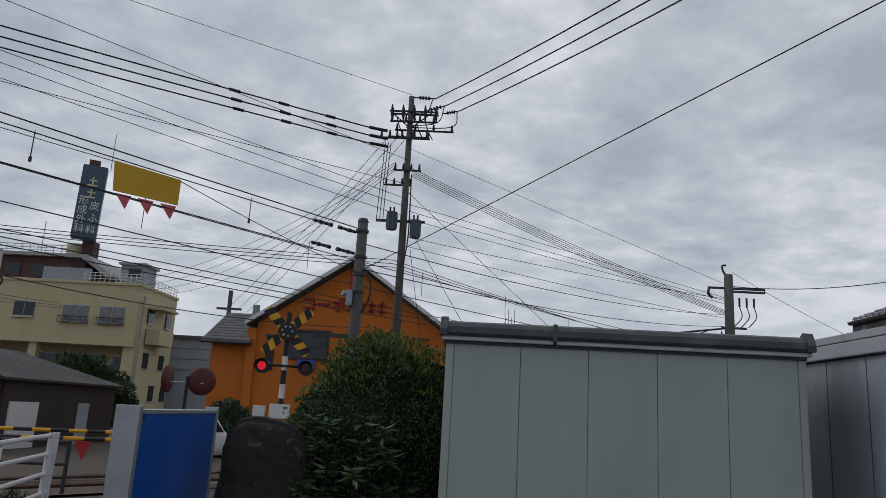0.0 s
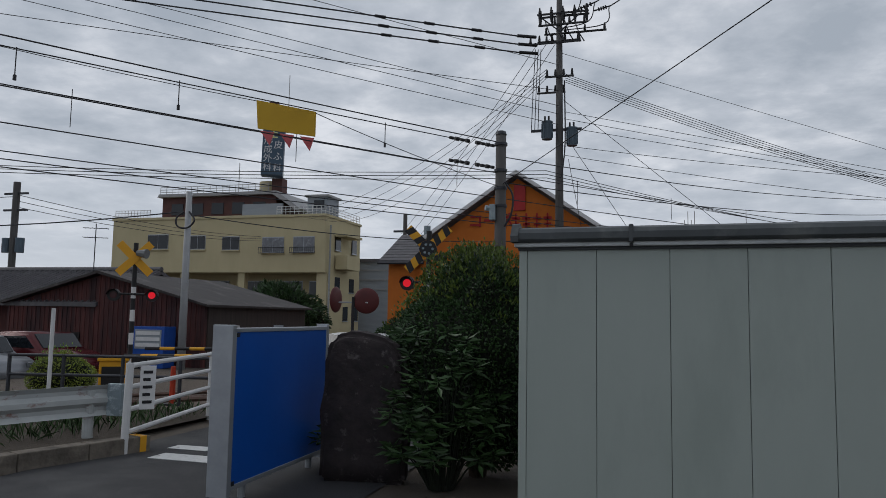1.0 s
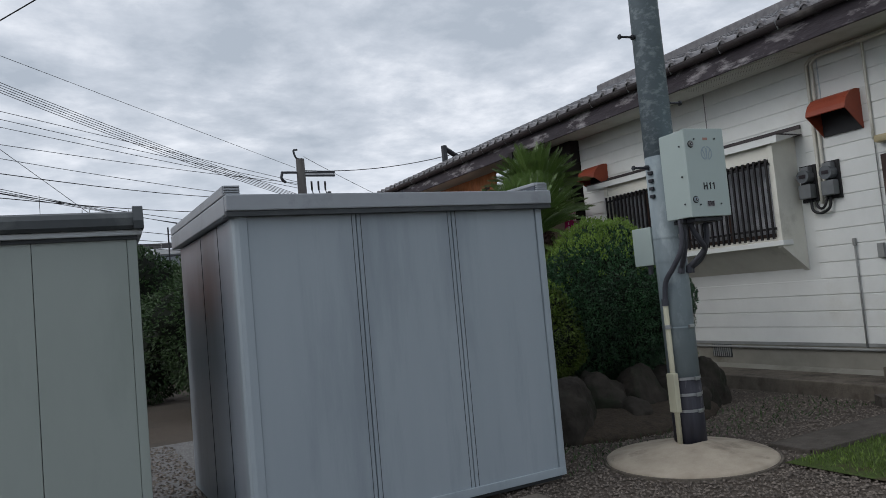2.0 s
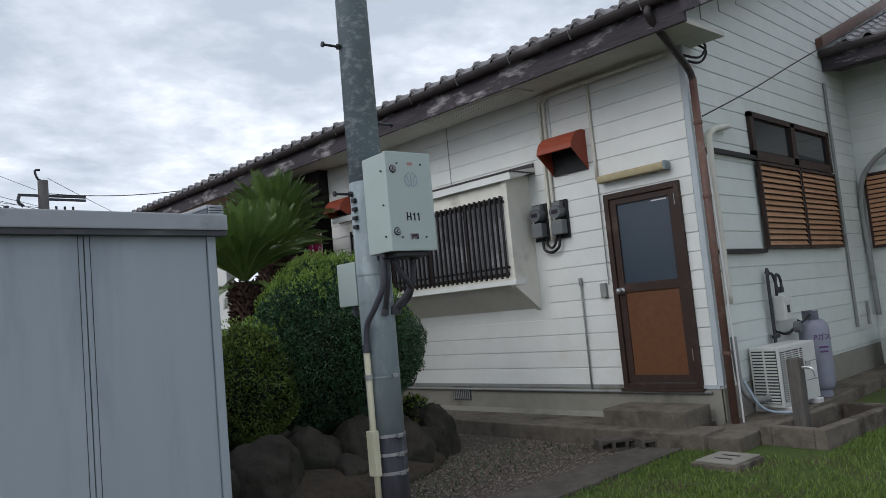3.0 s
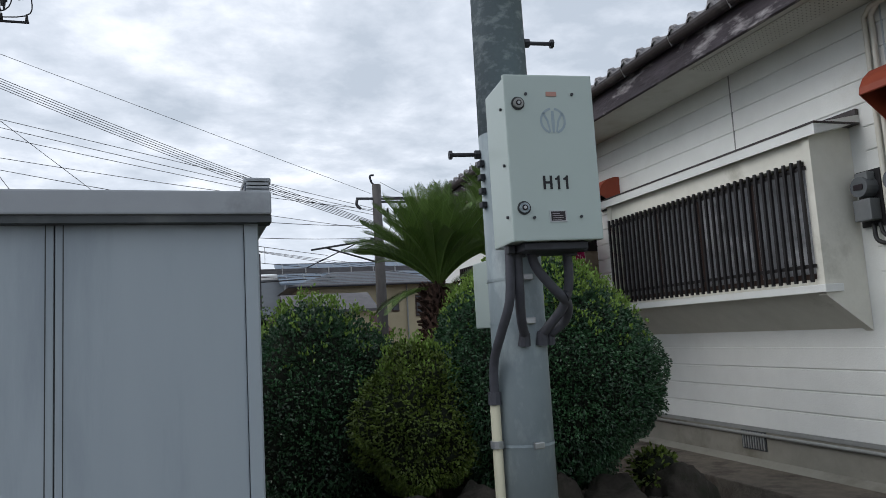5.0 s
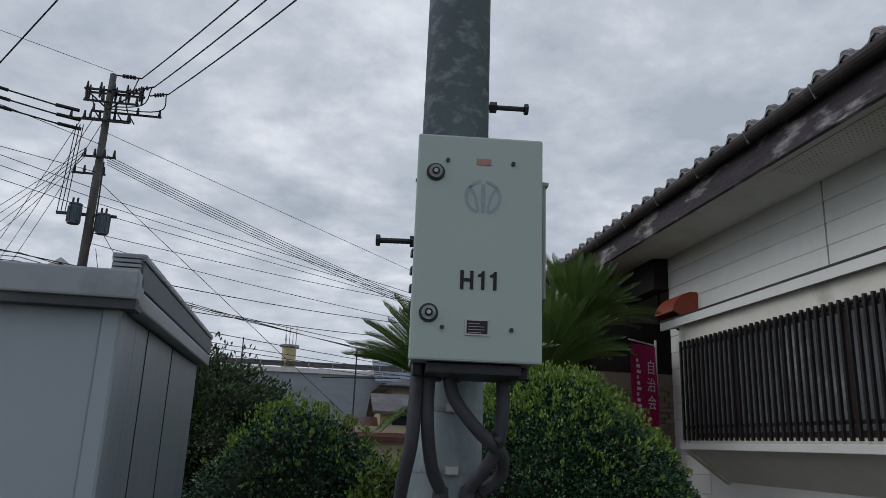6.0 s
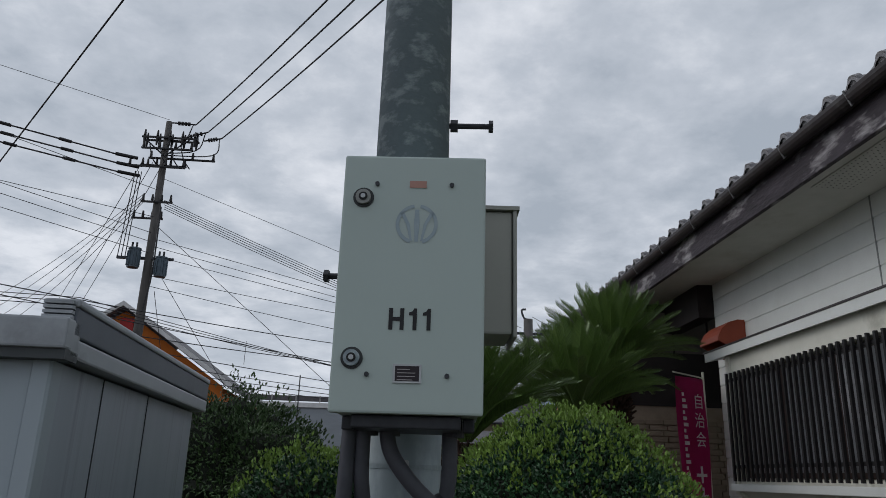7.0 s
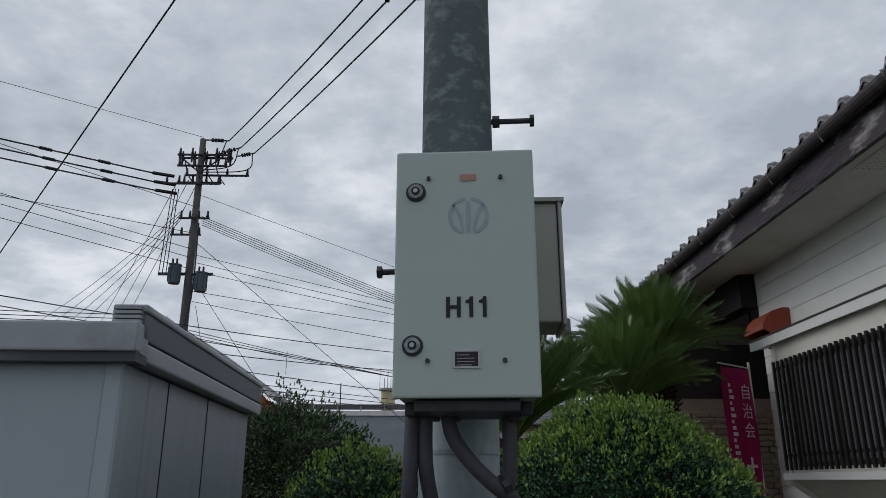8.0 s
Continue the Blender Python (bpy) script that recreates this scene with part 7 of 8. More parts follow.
part("stair_house", B(-28.9, -26.9, 61.0, 63.5, 10.4, 12.2), far_grey, cl, world=True)
part("stair_house_roof", B(-29.1, -26.7, 60.8, 63.7, 12.2, 12.4), roof_grey, cl, world=True)
part("stair_window", B(-28.2, -27.2, 60.93, 61.0, 11.2, 11.9), pane_glass, cl, world=True)
part("water_tank", T([(-34.6, 64, 12.95), (-34.6, 64, 14.3)], 0.95, 20), cream, cl, world=True)
part("sign_mast", B(-33.5, -32.4, 62.5, 63.5, 12.0, 14.4), maroon, cl, world=True)
blue_grey = M("sign_blue_grey", (0.06, 0.10, 0.145), (0.045, 0.08, 0.12), 1.5, 0.5)
sg = part("roof_sign", B(-1.0, 1.0, -0.6, 0.6, 0, 6.6, 0.03), blue_grey, cl, "blue-grey rooftop sign tower")
sg.matrix_basis = pose(-33.0 + 38, 61.6 - 62, 14.4 + 0.5, 0, 1, 24)
part("sign_face", B(-0.92, 0.92, -0.64, -0.61, 0.1, 6.5), blue_grey, sg, "slate-blue sign face")
yellow_ink = M("sign_yellow_ink", (0.62, 0.62, 0.30), None, 3, 0.5)
for k in range(2):
    bm = bmesh.new()
    z = 5.1 - k * 1.1
    box(bm, -0.06, 0.06, -0.68, -0.65, z - 0.35, z + 0.4)
    box(bm, -0.4, 0.4, -0.68, -0.65, z - 0.4, z - 0.28)
    box(bm, -0.3, 0.35, -0.68, -0.65, z + 0.05, z + 0.15)
    part("sign_bars", bm, yellow_ink, sg, "pale yellow lettering bars")
for k, chx in enumerate("形成外科"):
    words("sign_lettering", chx, 0.85, white_trim, sg, pose(-0.45, -0.66, 3.3 - k * 0.85, 90, 0, 0))
for k, chx in enumerate("皮ふ科"):
    words("sign_lettering", chx, 0.85, white_trim, sg, pose(0.48, -0.66, 2.9 - k * 1.1, 90, 0, 0))
part("sign_cap", B(-0.6, 0.3, -0.3, 0.3, 6.6, 7.2, 0.05), maroon, sg)
for x, z in ((-33.6, 24.5),):
    part("lightning_rod", T([(x + 1.6, 62.5, 21), (x + 1.6, 62.5, z)], 0.035, 5), roof_grey, cl, world=True)
part("mast", T([(-37.4, 63, 12.9), (-37.4, 63, 16.2)], 0.035, 5), roof_grey, cl, world=True)

# ---- orange apartment house ----
oh = thing("apartment_house", (-5.1, 40, -0.5), 0, "orange stucco apartment house with a steep gable", "house")
part("gable_wall", P([(-9.9, -0.5), (-0.25, -0.5), (-0.25, 5.35), (-5.08, 8.7), (-9.9, 5.35)], "y", 37.8, 38.0), orange_wall, oh, world=True)
part("side_wall", B(-0.45, -0.25, 38.0, 48, -0.5, 5.3), orange_wall, oh, world=True)
part("side_wall", B(-9.9, -9.7, 38.0, 48, -0.5, 5.3), orange_wall, oh, world=True)
for sgn in (1, -1):
    f = lambda d, z: (-5.08 + sgn * d, z)
    part("roof_slope", P([f(0, 8.82), f(0, 9.05), f(5.3, 5.42), f(5.3, 5.19)], "y", 37.35, 48.3), slate, oh, world=True)
    part("barge_board", P([f(0, 8.86), f(0, 9.08), f(5.34, 5.42), f(5.34, 5.20)], "y", 37.25, 37.35), white_trim, oh, "white barge board", world=True)
part("wing_wall", B(-12.2, -10.0, 37.9, 44, -0.5, 4.3), orange_wall, oh, world=True)
part("wing_wall", B(-10.3, -9.85, 37.6, 37.9, -0.5, 5.1), orange_wall, oh, world=True)
wr = part("wing_roof", P([(37.3, 4.25), (37.3, 4.4), (41.0, 6.2), (41.0, 6.05)], "x", -12.55, -10.05), slate, oh, "grey slate lean-to roof", world=True)
for k in range(10):
    part("slate_course", B(-12.56, -10.04, 37.3 + k * 0.37, 37.34 + k * 0.37, 4.40 + k * 0.18, 4.425 + k * 0.18), slate, wr, world=True)
part("wing_gutter", T([(-12.6, 37.25, 4.25), (-10.0, 37.25, 4.25)], 0.08, 6), dark_bolt, oh, world=True)
part("chimney", T([(-11.0, 41, 6.0), (-11.0, 41, 6.7)], 0.2, 10), galv_dark, oh, world=True)
for a, b, z0, z1 in ((-8.2, -6.1, 3.6, 5.05), (-4.0, -2.9, 3.4, 5.0), (-11.0, -10.3, 0.0, 1.3), (-9.3, -8.9, 3.0, 4.7)):
    w = part("window", B(a, b, 37.74, 37.82, z0, z1), door_frame, oh, "dark framed window", world=True)
    part("pane", B(a + 0.08, b - 0.08, 37.72, 37.735, z0 + 0.08, z1 - 0.08), pane_glass, w, world=True)
    part("lintel", B(a - 0.1, b + 0.1, 37.70, 37.8, z1, z1 + 0.1), dark_bolt, w, world=True)
part("red_panel", B(-5.25, -4.65, 37.70, 37.8, 7.0, 8.35), red_paint, oh, "red vertical sign panel", world=True)
words("lettering", "コーポ", 0.80, red_letter, oh, pose(-6.5 + 5.1, 37.74 - 40, 6.45 + 0.5, 90, 0, 0), "red katakana lettering", 0.02, 0.02)
for k in range(4):
    bm = bmesh.new()
    x = -5.35 + k * 0.55
    box(bm, x, x + 0.42, 37.72, 37.79, 6.53, 6.66)
    box(bm, x + 0.16, x + 0.25, 37.72, 37.79, 6.12, 6.85)
    box(bm, x + 0.04, x + 0.40, 37.72, 37.79, 6.22, 6.34)
    part("lettering_bars", bm, red_letter, oh, world=True)
part("blue_sign", B(-7.6, -6.7, 37.6, 37.7, 3.1, 3.6), vend_blue, oh, "blue name board", world=True)
part("meter_box", B(-9.6, -9.0, 37.5, 37.8, 0.3, 1.2, 0.03), white_trim, oh, world=True)
part("wall_bracket", B(-1.9, -0.9, 37.55, 37.65, 4.9, 5.0), dark_bolt, oh, world=True)
# farther houses
fb = thing("grey_building", (-26, 72, -0.5), 0, "distant grey corrugated building", "building", "distant buildings")
part("wall", B(-31, -21.5, 70, 80, -0.5, 6.9), far_grey, fb, world=True)
part("roof", B(-31.3, -21.2, 69.7, 80.3, 6.9, 7.2), slate, fb, world=True)
for z in (4.0, 5.0, 6.0):
    part("cladding_line", B(-31, -21.5, 69.93, 69.99, z, z + 0.12), roof_grey, fb, world=True)
vb = thing("grey_building", (8, 62, -0.5), 0, "long distant grey concrete building with a railed roof", "building", "distant buildings")
part("wall", B(-3, 32, 60, 66, -0.5, 6.4), far_grey, vb, world=True)
part("parapet", B(-3.1, 32.1, 59.85, 66.1, 6.4, 6.75), white_trim, vb, world=True)
for k in range(20):
    part("rail_post", T([(-3 + k * 1.8, 59.95, 6.75), (-3 + k * 1.8, 59.95, 7.3)], 0.05, 5), roof_grey, vb, world=True)
part("guard_panel", B(-3, 32, 59.98, 60.02, 6.85, 7.25), slate, vb, world=True)
tw = part("roof_tower", T([(4.4, 61, 6.7), (4.4, 61, 8.4)], 0.55, 12), cream, vb, world=True)
part("tower_deck", T([(4.4, 61, 8.4), (4.4, 61, 8.55)], 0.75, 12), roof_grey, vb, world=True)
for a in range(4):
    part("antenna", T([(4.1 + a * 0.25, 61, 8.5), (4.1 + a * 0.25, 61, 9.4 + (a % 2) * 0.7)], 0.03, 5), roof_grey, vb, world=True)
bh = thing("house", (18, 46, -0.5), 0, "distant beige two-storey house with a dark tiled roof", "house", "distant houses")
part("wall", B(11.0, 19.3, 45, 51, -0.5, 4.7), beige_wall, bh, world=True)
bm = bmesh.new()
eave = [bm.verts.new(p) for p in ((10.2, 44.2, 4.6), (20.0, 44.2, 4.6), (20.0, 51.8, 4.6), (10.2, 51.8, 4.6))]
top = [bm.verts.new(p) for p in ((13.5, 48.0, 5.75), (17.2, 48.0, 5.75))]
for q in ((eave[0], eave[1], top[1], top[0]), (eave[1], eave[2], top[1]), (eave[2], eave[3], top[0], top[1]), (eave[3], eave[0], top[0]), eave[::-1]):
    bm.faces.new(q)
rf = part("roof", bm, slate, bh, "dark grey tiled hip roof", world=True)
for k in range(9):
    y, z = 44.25 + k * 0.42, 4.62 + k * 0.127
    part("tile_course", B(10.25 + k * 0.37, 19.95 - k * 0.31, y, y + 0.06, z, z + 0.05), far_grey, rf, world=True)
part("gutter", T([(10.2, 44.15, 4.6), (20.0, 44.15, 4.6)], 0.07, 6), dark_bolt, bh, world=True)
for a, b, z0, z1 in ((16.36, 16.8, 3.0, 3.85), (17.83, 18.95, 2.65, 3.95)):
    w = part("window", B(a, b, 44.93, 45.02, z0, z1), door_frame, bh, world=True)
    part("pane", B(a + 0.06, b - 0.06, 44.91, 44.925, z0 + 0.08, z1 - 0.08), pane_glass, w, world=True)
part("drain_pipe", T([(17.3, 44.9, 4.6), (17.3, 44.9, -0.5)], 0.05, 6), grey_pipe, bh, world=True)
lb = thing("long_building", (19, 60, -0.5), 0, "long low building with a blue-grey ribbed metal roof", "building", "distant buildings")
part("wall", B(11.5, 27.0, 58.6, 66, -0.5, 5.9), far_grey, lb, world=True)
lr = part("roof", P([(58.0, 5.8), (62.5, 7.7), (62.5, 7.85), (58.0, 5.95)], "x", 11.0, 27.5), M("blue_grey_sheet", (0.17, 0.215, 0.27), (0.13, 0.17, 0.22), 1.5, 0.5), lb, "blue-grey metal roof", world=True)
for k in range(12):
    part("roof_rib", T([(11.6 + k * 1.35, 58.0, 5.97), (11.6 + k * 1.35, 62.5, 7.87)], 0.05, 5), far_grey, lr, world=True)
for z, y in ((6.5, 59.3), (7.85, 62.5)):
    part("snow_rail", T([(11.0, y, z), (27.5, y, z)], 0.05, 5), slate, lr, world=True)
rh = thing("house", (12, 40, -0.5), 0, "distant low house with a dull red roof", "house", "distant houses")
part("wall", B(8.8, 14.5, 40, 45, -0.5, 2.3), beige_wall, rh, world=True)
part("roof", P([(39.4, 1.6), (42.5, 2.6), (45.6, 1.6), (45.6, 1.8), (42.5, 2.8), (39.4, 1.8)], "x", 8.3, 15.0), maroon, rh, "dull red sheet roof", world=True)
part("roof", P([(39.9, 2.9), (42.5, 3.9), (45.1, 2.9), (45.1, 3.05), (42.5, 4.05), (39.9, 3.05)], "x", 9.6, 14.4), slate, rh, world=True)
part("upper_wall", B(10.0, 14.0, 40.4, 44.6, 2.3, 3.0), beige_wall, rh, world=True)
part("pane", B(10.6, 11.6, 40.34, 40.4, 2.4, 2.85), pane_glass, rh, world=True)
hb = bush("hedge", (2.4, 19, -0.1), (4.5, 1.2, 1.2), 0.6, 6000, 0.14, 0.07, leaf_hedge, "distant green hedge behind the sheds", 61, bumps=0.25, category="hedge")
bush("hedge", (4.1, 14.6, 0), (1.25, 0.9, 1.35), 1.35, 9000, 0.08, 0.04, leaf_dark, "tall dark evergreen hedge behind the sheds", 63, bumps=0.22, category="hedge", taper=0.1)

# ---- poles and overhead lines ----
MP = Vector((-1.95, 30.4, -0.3))
mp = thing("utility_pole", MP, 0, "tall concrete utility pole with crossarms and transformers", "utility pole", "utility poles")
part("shaft", T([(0, 0, 0), (-0.02, 0, 8), (-0.04, 0, 15.3)], 0.205, 14, r1=0.12), pole_conc, mp, smooth=True)
for z, a, b, y in ((14.0, -0.9, 1.1, -0.2), (13.75, -0.7, 1.9, 0.2), (13.2, -1.3, 0.9, -0.25), (13.45, -1.0, 0.8, 0.25), (11.75, -0.6, 0.6, -0.2), (11.2, -1.0, 0.2, 0.2)):
    arm = part("crossarm", B(a, b, y - 0.035, y + 0.035, z, z + 0.07), sig_black, mp, "dark steel crossarm")
    for k in range(4):
        x = a + 0.08 + (b - a - 0.16) * k / 3
        part("insulator", T([(x, y, z + 0.1), (x, y, z + 0.34)], 0.06, 8, r1=0.035), sig_black, arm, "dark insulator")
for x, y, z in ((-0.50, -0.25, 8.95), (0.52, -0.2, 8.65)):
    t = part("transformer", T([(x, y, z + 0.16), (x, y, z + 0.86)], 0.21, 18), trafo_m, mp, "grey pole transformer", smooth=False)
    part("lid", T([(x, y, z + 0.86), (x, y, z + 0.92)], 0.235, 18), trafo_m, t)
    part("bushing", T([(x - 0.08, y - 0.1, z + 0.9), (x - 0.08, y - 0.1, z + 1.12)], 0.04, 8), sig_black, t)
    part("bushing", T([(x + 0.08, y - 0.1, z + 0.9), (x + 0.08, y - 0.1, z + 1.12)], 0.04, 8), sig_black, t)
    for k in range(9):
        a = k * 0.7
        part("cooling_fin", B(x + 0.22 * math.cos(a) - 0.02, x + 0.22 * math.cos(a) + 0.02, y + 0.22 * math.sin(a) - 0.035, y + 0.22 * math.sin(a) + 0.035, z + 0.22, z + 0.8), trafo_m, t)
part("transformer_arm", B(-1.2, 0.9, -0.08, 0.02, 9.5, 9.6), dark_bolt, mp)
for k in range(3):
    part("drop_lead", T(bend([(-1.05 + k * 0.12, 0, 13.1), (-1.15 + k * 0.13, 0.05, 11.2), (-1.2 + k * 0.14, 0, 9.6)], 5), 0.018, 5), wire_m, mp)
for k in range(4):
    part("jumper_loop", T(bend([(-0.6 + k * 0.4, -0.2, 14.2), (-0.4 + k * 0.4, -0.3, 13.6), (-0.2 + k * 0.4, 0, 13.3)], 4), 0.025, 5), wire_m, mp)
for k in range(3):
    part("strain_insulator", T([(-1.0, -0.1 + k * 0.25, 13.60 - k * 0.27), (-1.75, -0.45 + k * 0.25, 13.60 - k * 0.27)], 0.07, 7), sig_black, mp)
part("cable_down", T(bend([(0.2, -0.2, 11.6), (0.24, -0.22, 9.0), (0.1, -0.24, 7.5)], 4), 0.03, 5), wire_m, mp)

for k in range(3):
    s = MP + Vector((-1.7, -0.4 + k * 0.25, 13.60 - k * 0.27))
    e = Vector((-36, 12.5 + k * 0.9, 15.05 - k * 0.17))
    cable("power_cable", s, e, 0.1, 0.032, "thick black insulated power cable", "insulated power cables")
    for j in range(3):
        q = s.lerp(e, 0.05 + j * 0.055)
        tagged(part("cable_spacer", T([q - (e - s).normalized() * 0.22 - Vector((0, 0, 0.4 * (0.05 + j * 0.055) * (0.95 - j * 0.055))), q + (e - s).normalized() * 0.22 - Vector((0, 0, 0.4 * (0.05 + j * 0.055) * (0.95 - j * 0.055)))], 0.062, 6), wire_m), "black protective cable cover sleeve", "cable cover", "cable cover sleeves")
for (x0, z0), (x1, y1, z1) in (((-0.94, 14.95), (9.82, 11.26, 12.98)), ((-0.42, 14.66), (10.3, 11.2, 12.8)), ((0.14, 14.41), (10.81, 11.16, 12.62))):
    a, b = Vector((x0, 30.4, z0)), Vector((x1, y1, z1))
    cable("power_cable", a, a + (b - a) * 1.9 + Vector((0, 0, 1.6)), 0.9, 0.026, "thick black insulated power cable", "insulated power cables")
for x0, z0, ax, az in ((-0.94, 14.95, -1.88, 15.0), (-0.42, 14.66, -1.35, 14.35), (0.14, 14.41, -0.55, 14.28)):
    q, s = Vector((ax, 30.45, az)), Vector((x0, 30.4, z0))
    lead = part("strain_lead", T([q - MP, s - MP], 0.03, 6), wire_m, mp, "cable end at the crossarm")
    for k in range(4):
        u0, u1 = q.lerp(s, 0.25 + k * 0.14) - MP, q.lerp(s, 0.33 + k * 0.14) - MP
        part("insulator_shed", T([u0, u1], 0.085, 8), sig_black, lead)
    part("jumper_loop", T(bend([q.lerp(s, 0.9) - MP, q.lerp(s, 0.6) - MP - Vector((0, 0, 0.7)), Vector((-0.2, 0.1, az - 0.7)) - Vector((0, 0, MP.z))], 5), 0.024, 5), wire_m, mp)
for z, a, b, y in ((14.5, -0.95, 1.2, -0.16), (14.5, -0.95, 1.2, 0.16)):
    arm = part("crossarm", B(a, b, y - 0.035, y + 0.035, z, z + 0.07), sig_black, mp, "dark steel crossarm")
    for k in range(5):
        x = a + 0.1 + (b - a - 0.2) * k / 4
        part("insulator", T([(x, y, z - 0.30), (x, y, z)], 0.035, 8, r1=0.06), sig_black, arm, "dark hanging insulator")
        part("insulator", T([(x, y, z + 0.10), (x, y, z + 0.34)], 0.06, 8, r1=0.03), sig_black, arm, "dark insulator")
for k in range(2):
    part("arm_brace", T([(-0.9 + k * 1.8, -0.16, 14.5), (0.0, -0.12, 13.75)], 0.03, 5), dark_bolt, mp)
cable("guy_wire", (-1.5, 16.2, 4.35), (18.8, -7.8, 9.85), 0.0, 0.009, "long thin dark stay wire")
cable("earth_wire", (-2.0, 30.4, 15.1), (-31, 2.5, 12.3), 0.0, 0.010)
cable("earth_wire", (-1.9, 30.4, 12.55), (13.4, 36, 8.35), 0.0, 0.010)
for k in range(5):
    cable("low_voltage_cable", (-1.75, 30.45 + 0.03 * k, 11.66 - 0.08 * k), (13.6, 36, 6.95 - 0.06 * k), 0.15 + 0.02 * k, 0.013)
for k in range(4):
    cable("low_voltage_cable", (-2.5, 30.4, 11.9 - 0.12 * k), (-31 + k * 1.4, 59.8, 10.5 - 0.2 * k), 1.8 + 0.1 * k, 0.013)
for k in range(3):
    cable("low_voltage_cable", (-2.8 + 0.4 * k, 30.4, 13.2), (-16.5 + 0.8 * k, 52, 7.6), 0.3, 0.014)
for z0, z1 in ((12.0, 16.6), (10.25, 14.9), (9.9, 14.4), (9.45, 13.8), (10.9, 11.4)):
    cable("low_voltage_cable", (-1.95, 30.3, z0), (-33, 8.5, z1), 0.12, 0.013)
for z0, z1, sg0 in ((10.05, 7.60, 0.0), (9.75, 7.45, 0.05), (9.4, 7.3, 0.03), (8.6, 7.55, 0.12), (8.2, 6.6, 0.15)):
    cable("low_voltage_cable", (-1.8, 30.5, z0), (13.6, 36, z1), sg0, 0.012)
cable("guy_wire", (-1.9, 30.4, 10.6), (11.2, 35.1, 0.0), 0.0, 0.012, "thin dark steel stay wire")
cable("guy_wire", (-1.6, 30.4, 8.8), (4.2, 34, 0.0), 0.02, 0.012, "thin dark steel stay wire")
cable("guy_wire", (-1.6, 30.4, 8.0), (-0.3, 33, 0.0), 0.02, 0.012, "thin dark steel stay wire")
for k in range(3):
    cable("signal_cable", (-34, 8.0 + k, 5.6 + k * 0.25), (-1.6, 24.0, 6.0 + k * 0.12), 0.5, 0.012)
    cable("signal_cable", (-1.6, 24.0, 6.0 + k * 0.12), (26, 56, 6.4 - k * 0.3), 0.6, 0.012)

RP = Vector((-1.5, 16.2, -0.2))
rp = thing("railway_pole", RP, 0, "concrete railway pole with dark bands and insulators", "railway pole", "railway poles")
part("shaft", T([(0, 0, 0), (0, 0, 2.8), (0, 0, 5.74)], 0.15, 16, r1=0.115), pole_conc, rp, smooth=True)
part("cap", T([(0, 0, 5.7), (0, 0, 5.78)], 0.13, 16, r1=0.10), dark_bolt, rp)
for z in (5.45, 4.85, 4.45, 4.05):
    part("steel_band", T([(0, 0, z), (0, 0, z + 0.06)], 0.148, 16), dark_bolt, rp)
part("bracket_box", B(-0.22, -0.08, -0.2, 0.05, 3.75, 4.1, 0.02), galv, rp)
part("sensor_head", T([(-0.12, -0.1, 4.0), (-0.30, -0.2, 4.02)], 0.06, 8), galv, rp)
part("signal_arm", B(-0.9, 0.05, -0.05, 0.05, 3.05, 3.13), dark_bolt, rp)
part("cable_loop", T(bend([(0.12, -0.1, 4.6), (0.3, -0.15, 4.3), (0.28, -0.15, 3.9), (0.12, -0.12, 3.6)], 5), 0.022, 6), wire_m, rp)
for z in (5.42, 4.93):
    d = Vector((-0.63, -0.78, 0))
    for k in range(9):
        q = Vector((0, 0, z)) + d * (0.2 + k * 0.14)
        if k != 4:
            part("insulator", T([q, q + d * 0.09], 0.045 if k % 2 else 0.036, 8), sig_black, rp, "dark strain insulator")
for z, sg_ in ((5.5, 5.55), (4.92, 4.95)):
    cable("catenary_wire", RP + Vector((-0.85, -1.05, sg_ - 0.13)), along(-12, 10.92, z - 0.05), 0.08, 0.011, "overhead railway contact wire", "railway overhead wires")
    cable("catenary_wire", RP + Vector((0.1, 0.1, z + 0.1 - 0.4)), Vector((13.4, 36, z + 1.3)), 0.35, 0.012, "overhead railway contact wire", "railway overhead wires")
for s in (-4.5, 0.0, 2.55, 4.92, 8.98):
    a = along(s, 10.92, 5.24)
    tagged(part("dropper", T([a, a - Vector((0, 0, 0.48))], 0.009, 5), wire_m), "short thin catenary dropper wire", "cable", "catenary droppers")
    tagged(part("dropper_clamp", T([a - Vector((0, 0, 0.42)), a - Vector((0, 0, 0.50))], 0.025, 6), wire_m), "small dark catenary dropper clamp", "clamp", "catenary droppers")
for z in (6.0, 5.25):
    cable("catenary_wire", along(-14, 15.0, z), along(40, 15.0, z), 0.3, 0.014, "overhead railway contact wire", "railway overhead wires", n=24)
for s in (-6, -1, 4, 9, 14, 19, 24, 29, 34):
    a = along(s, 15.0, 5.9)
    tagged(part("dropper", T([a, a - Vector((0, 0, 0.8))], 0.009, 5), wire_m), "short thin catenary dropper wire", "cable", "catenary droppers")
for n, z in ((16.8, 4.6), (17.2, 4.85), (17.6, 5.1)):
    cable("signal_cable", along(-16, n, z), along(45, n, z + 0.4), 0.35, 0.014, n=24)

cable("feeder_cable", RP + Vector((-0.1, 0, 5.55)), along(-12, 10.92, 5.75), 0.12, 0.013, "twisted black railway feeder cable", "railway overhead wires")

P2 = Vector((13.7, 36.0, -0.3))
p2 = thing("railway_pole", P2, 0, "concrete railway pole with steel brackets", "railway pole", "railway poles")
part("shaft", T([(0, 0, 0), (0, 0, 9.08)], 0.28, 14, r1=0.21), pole_conc, p2, smooth=True)
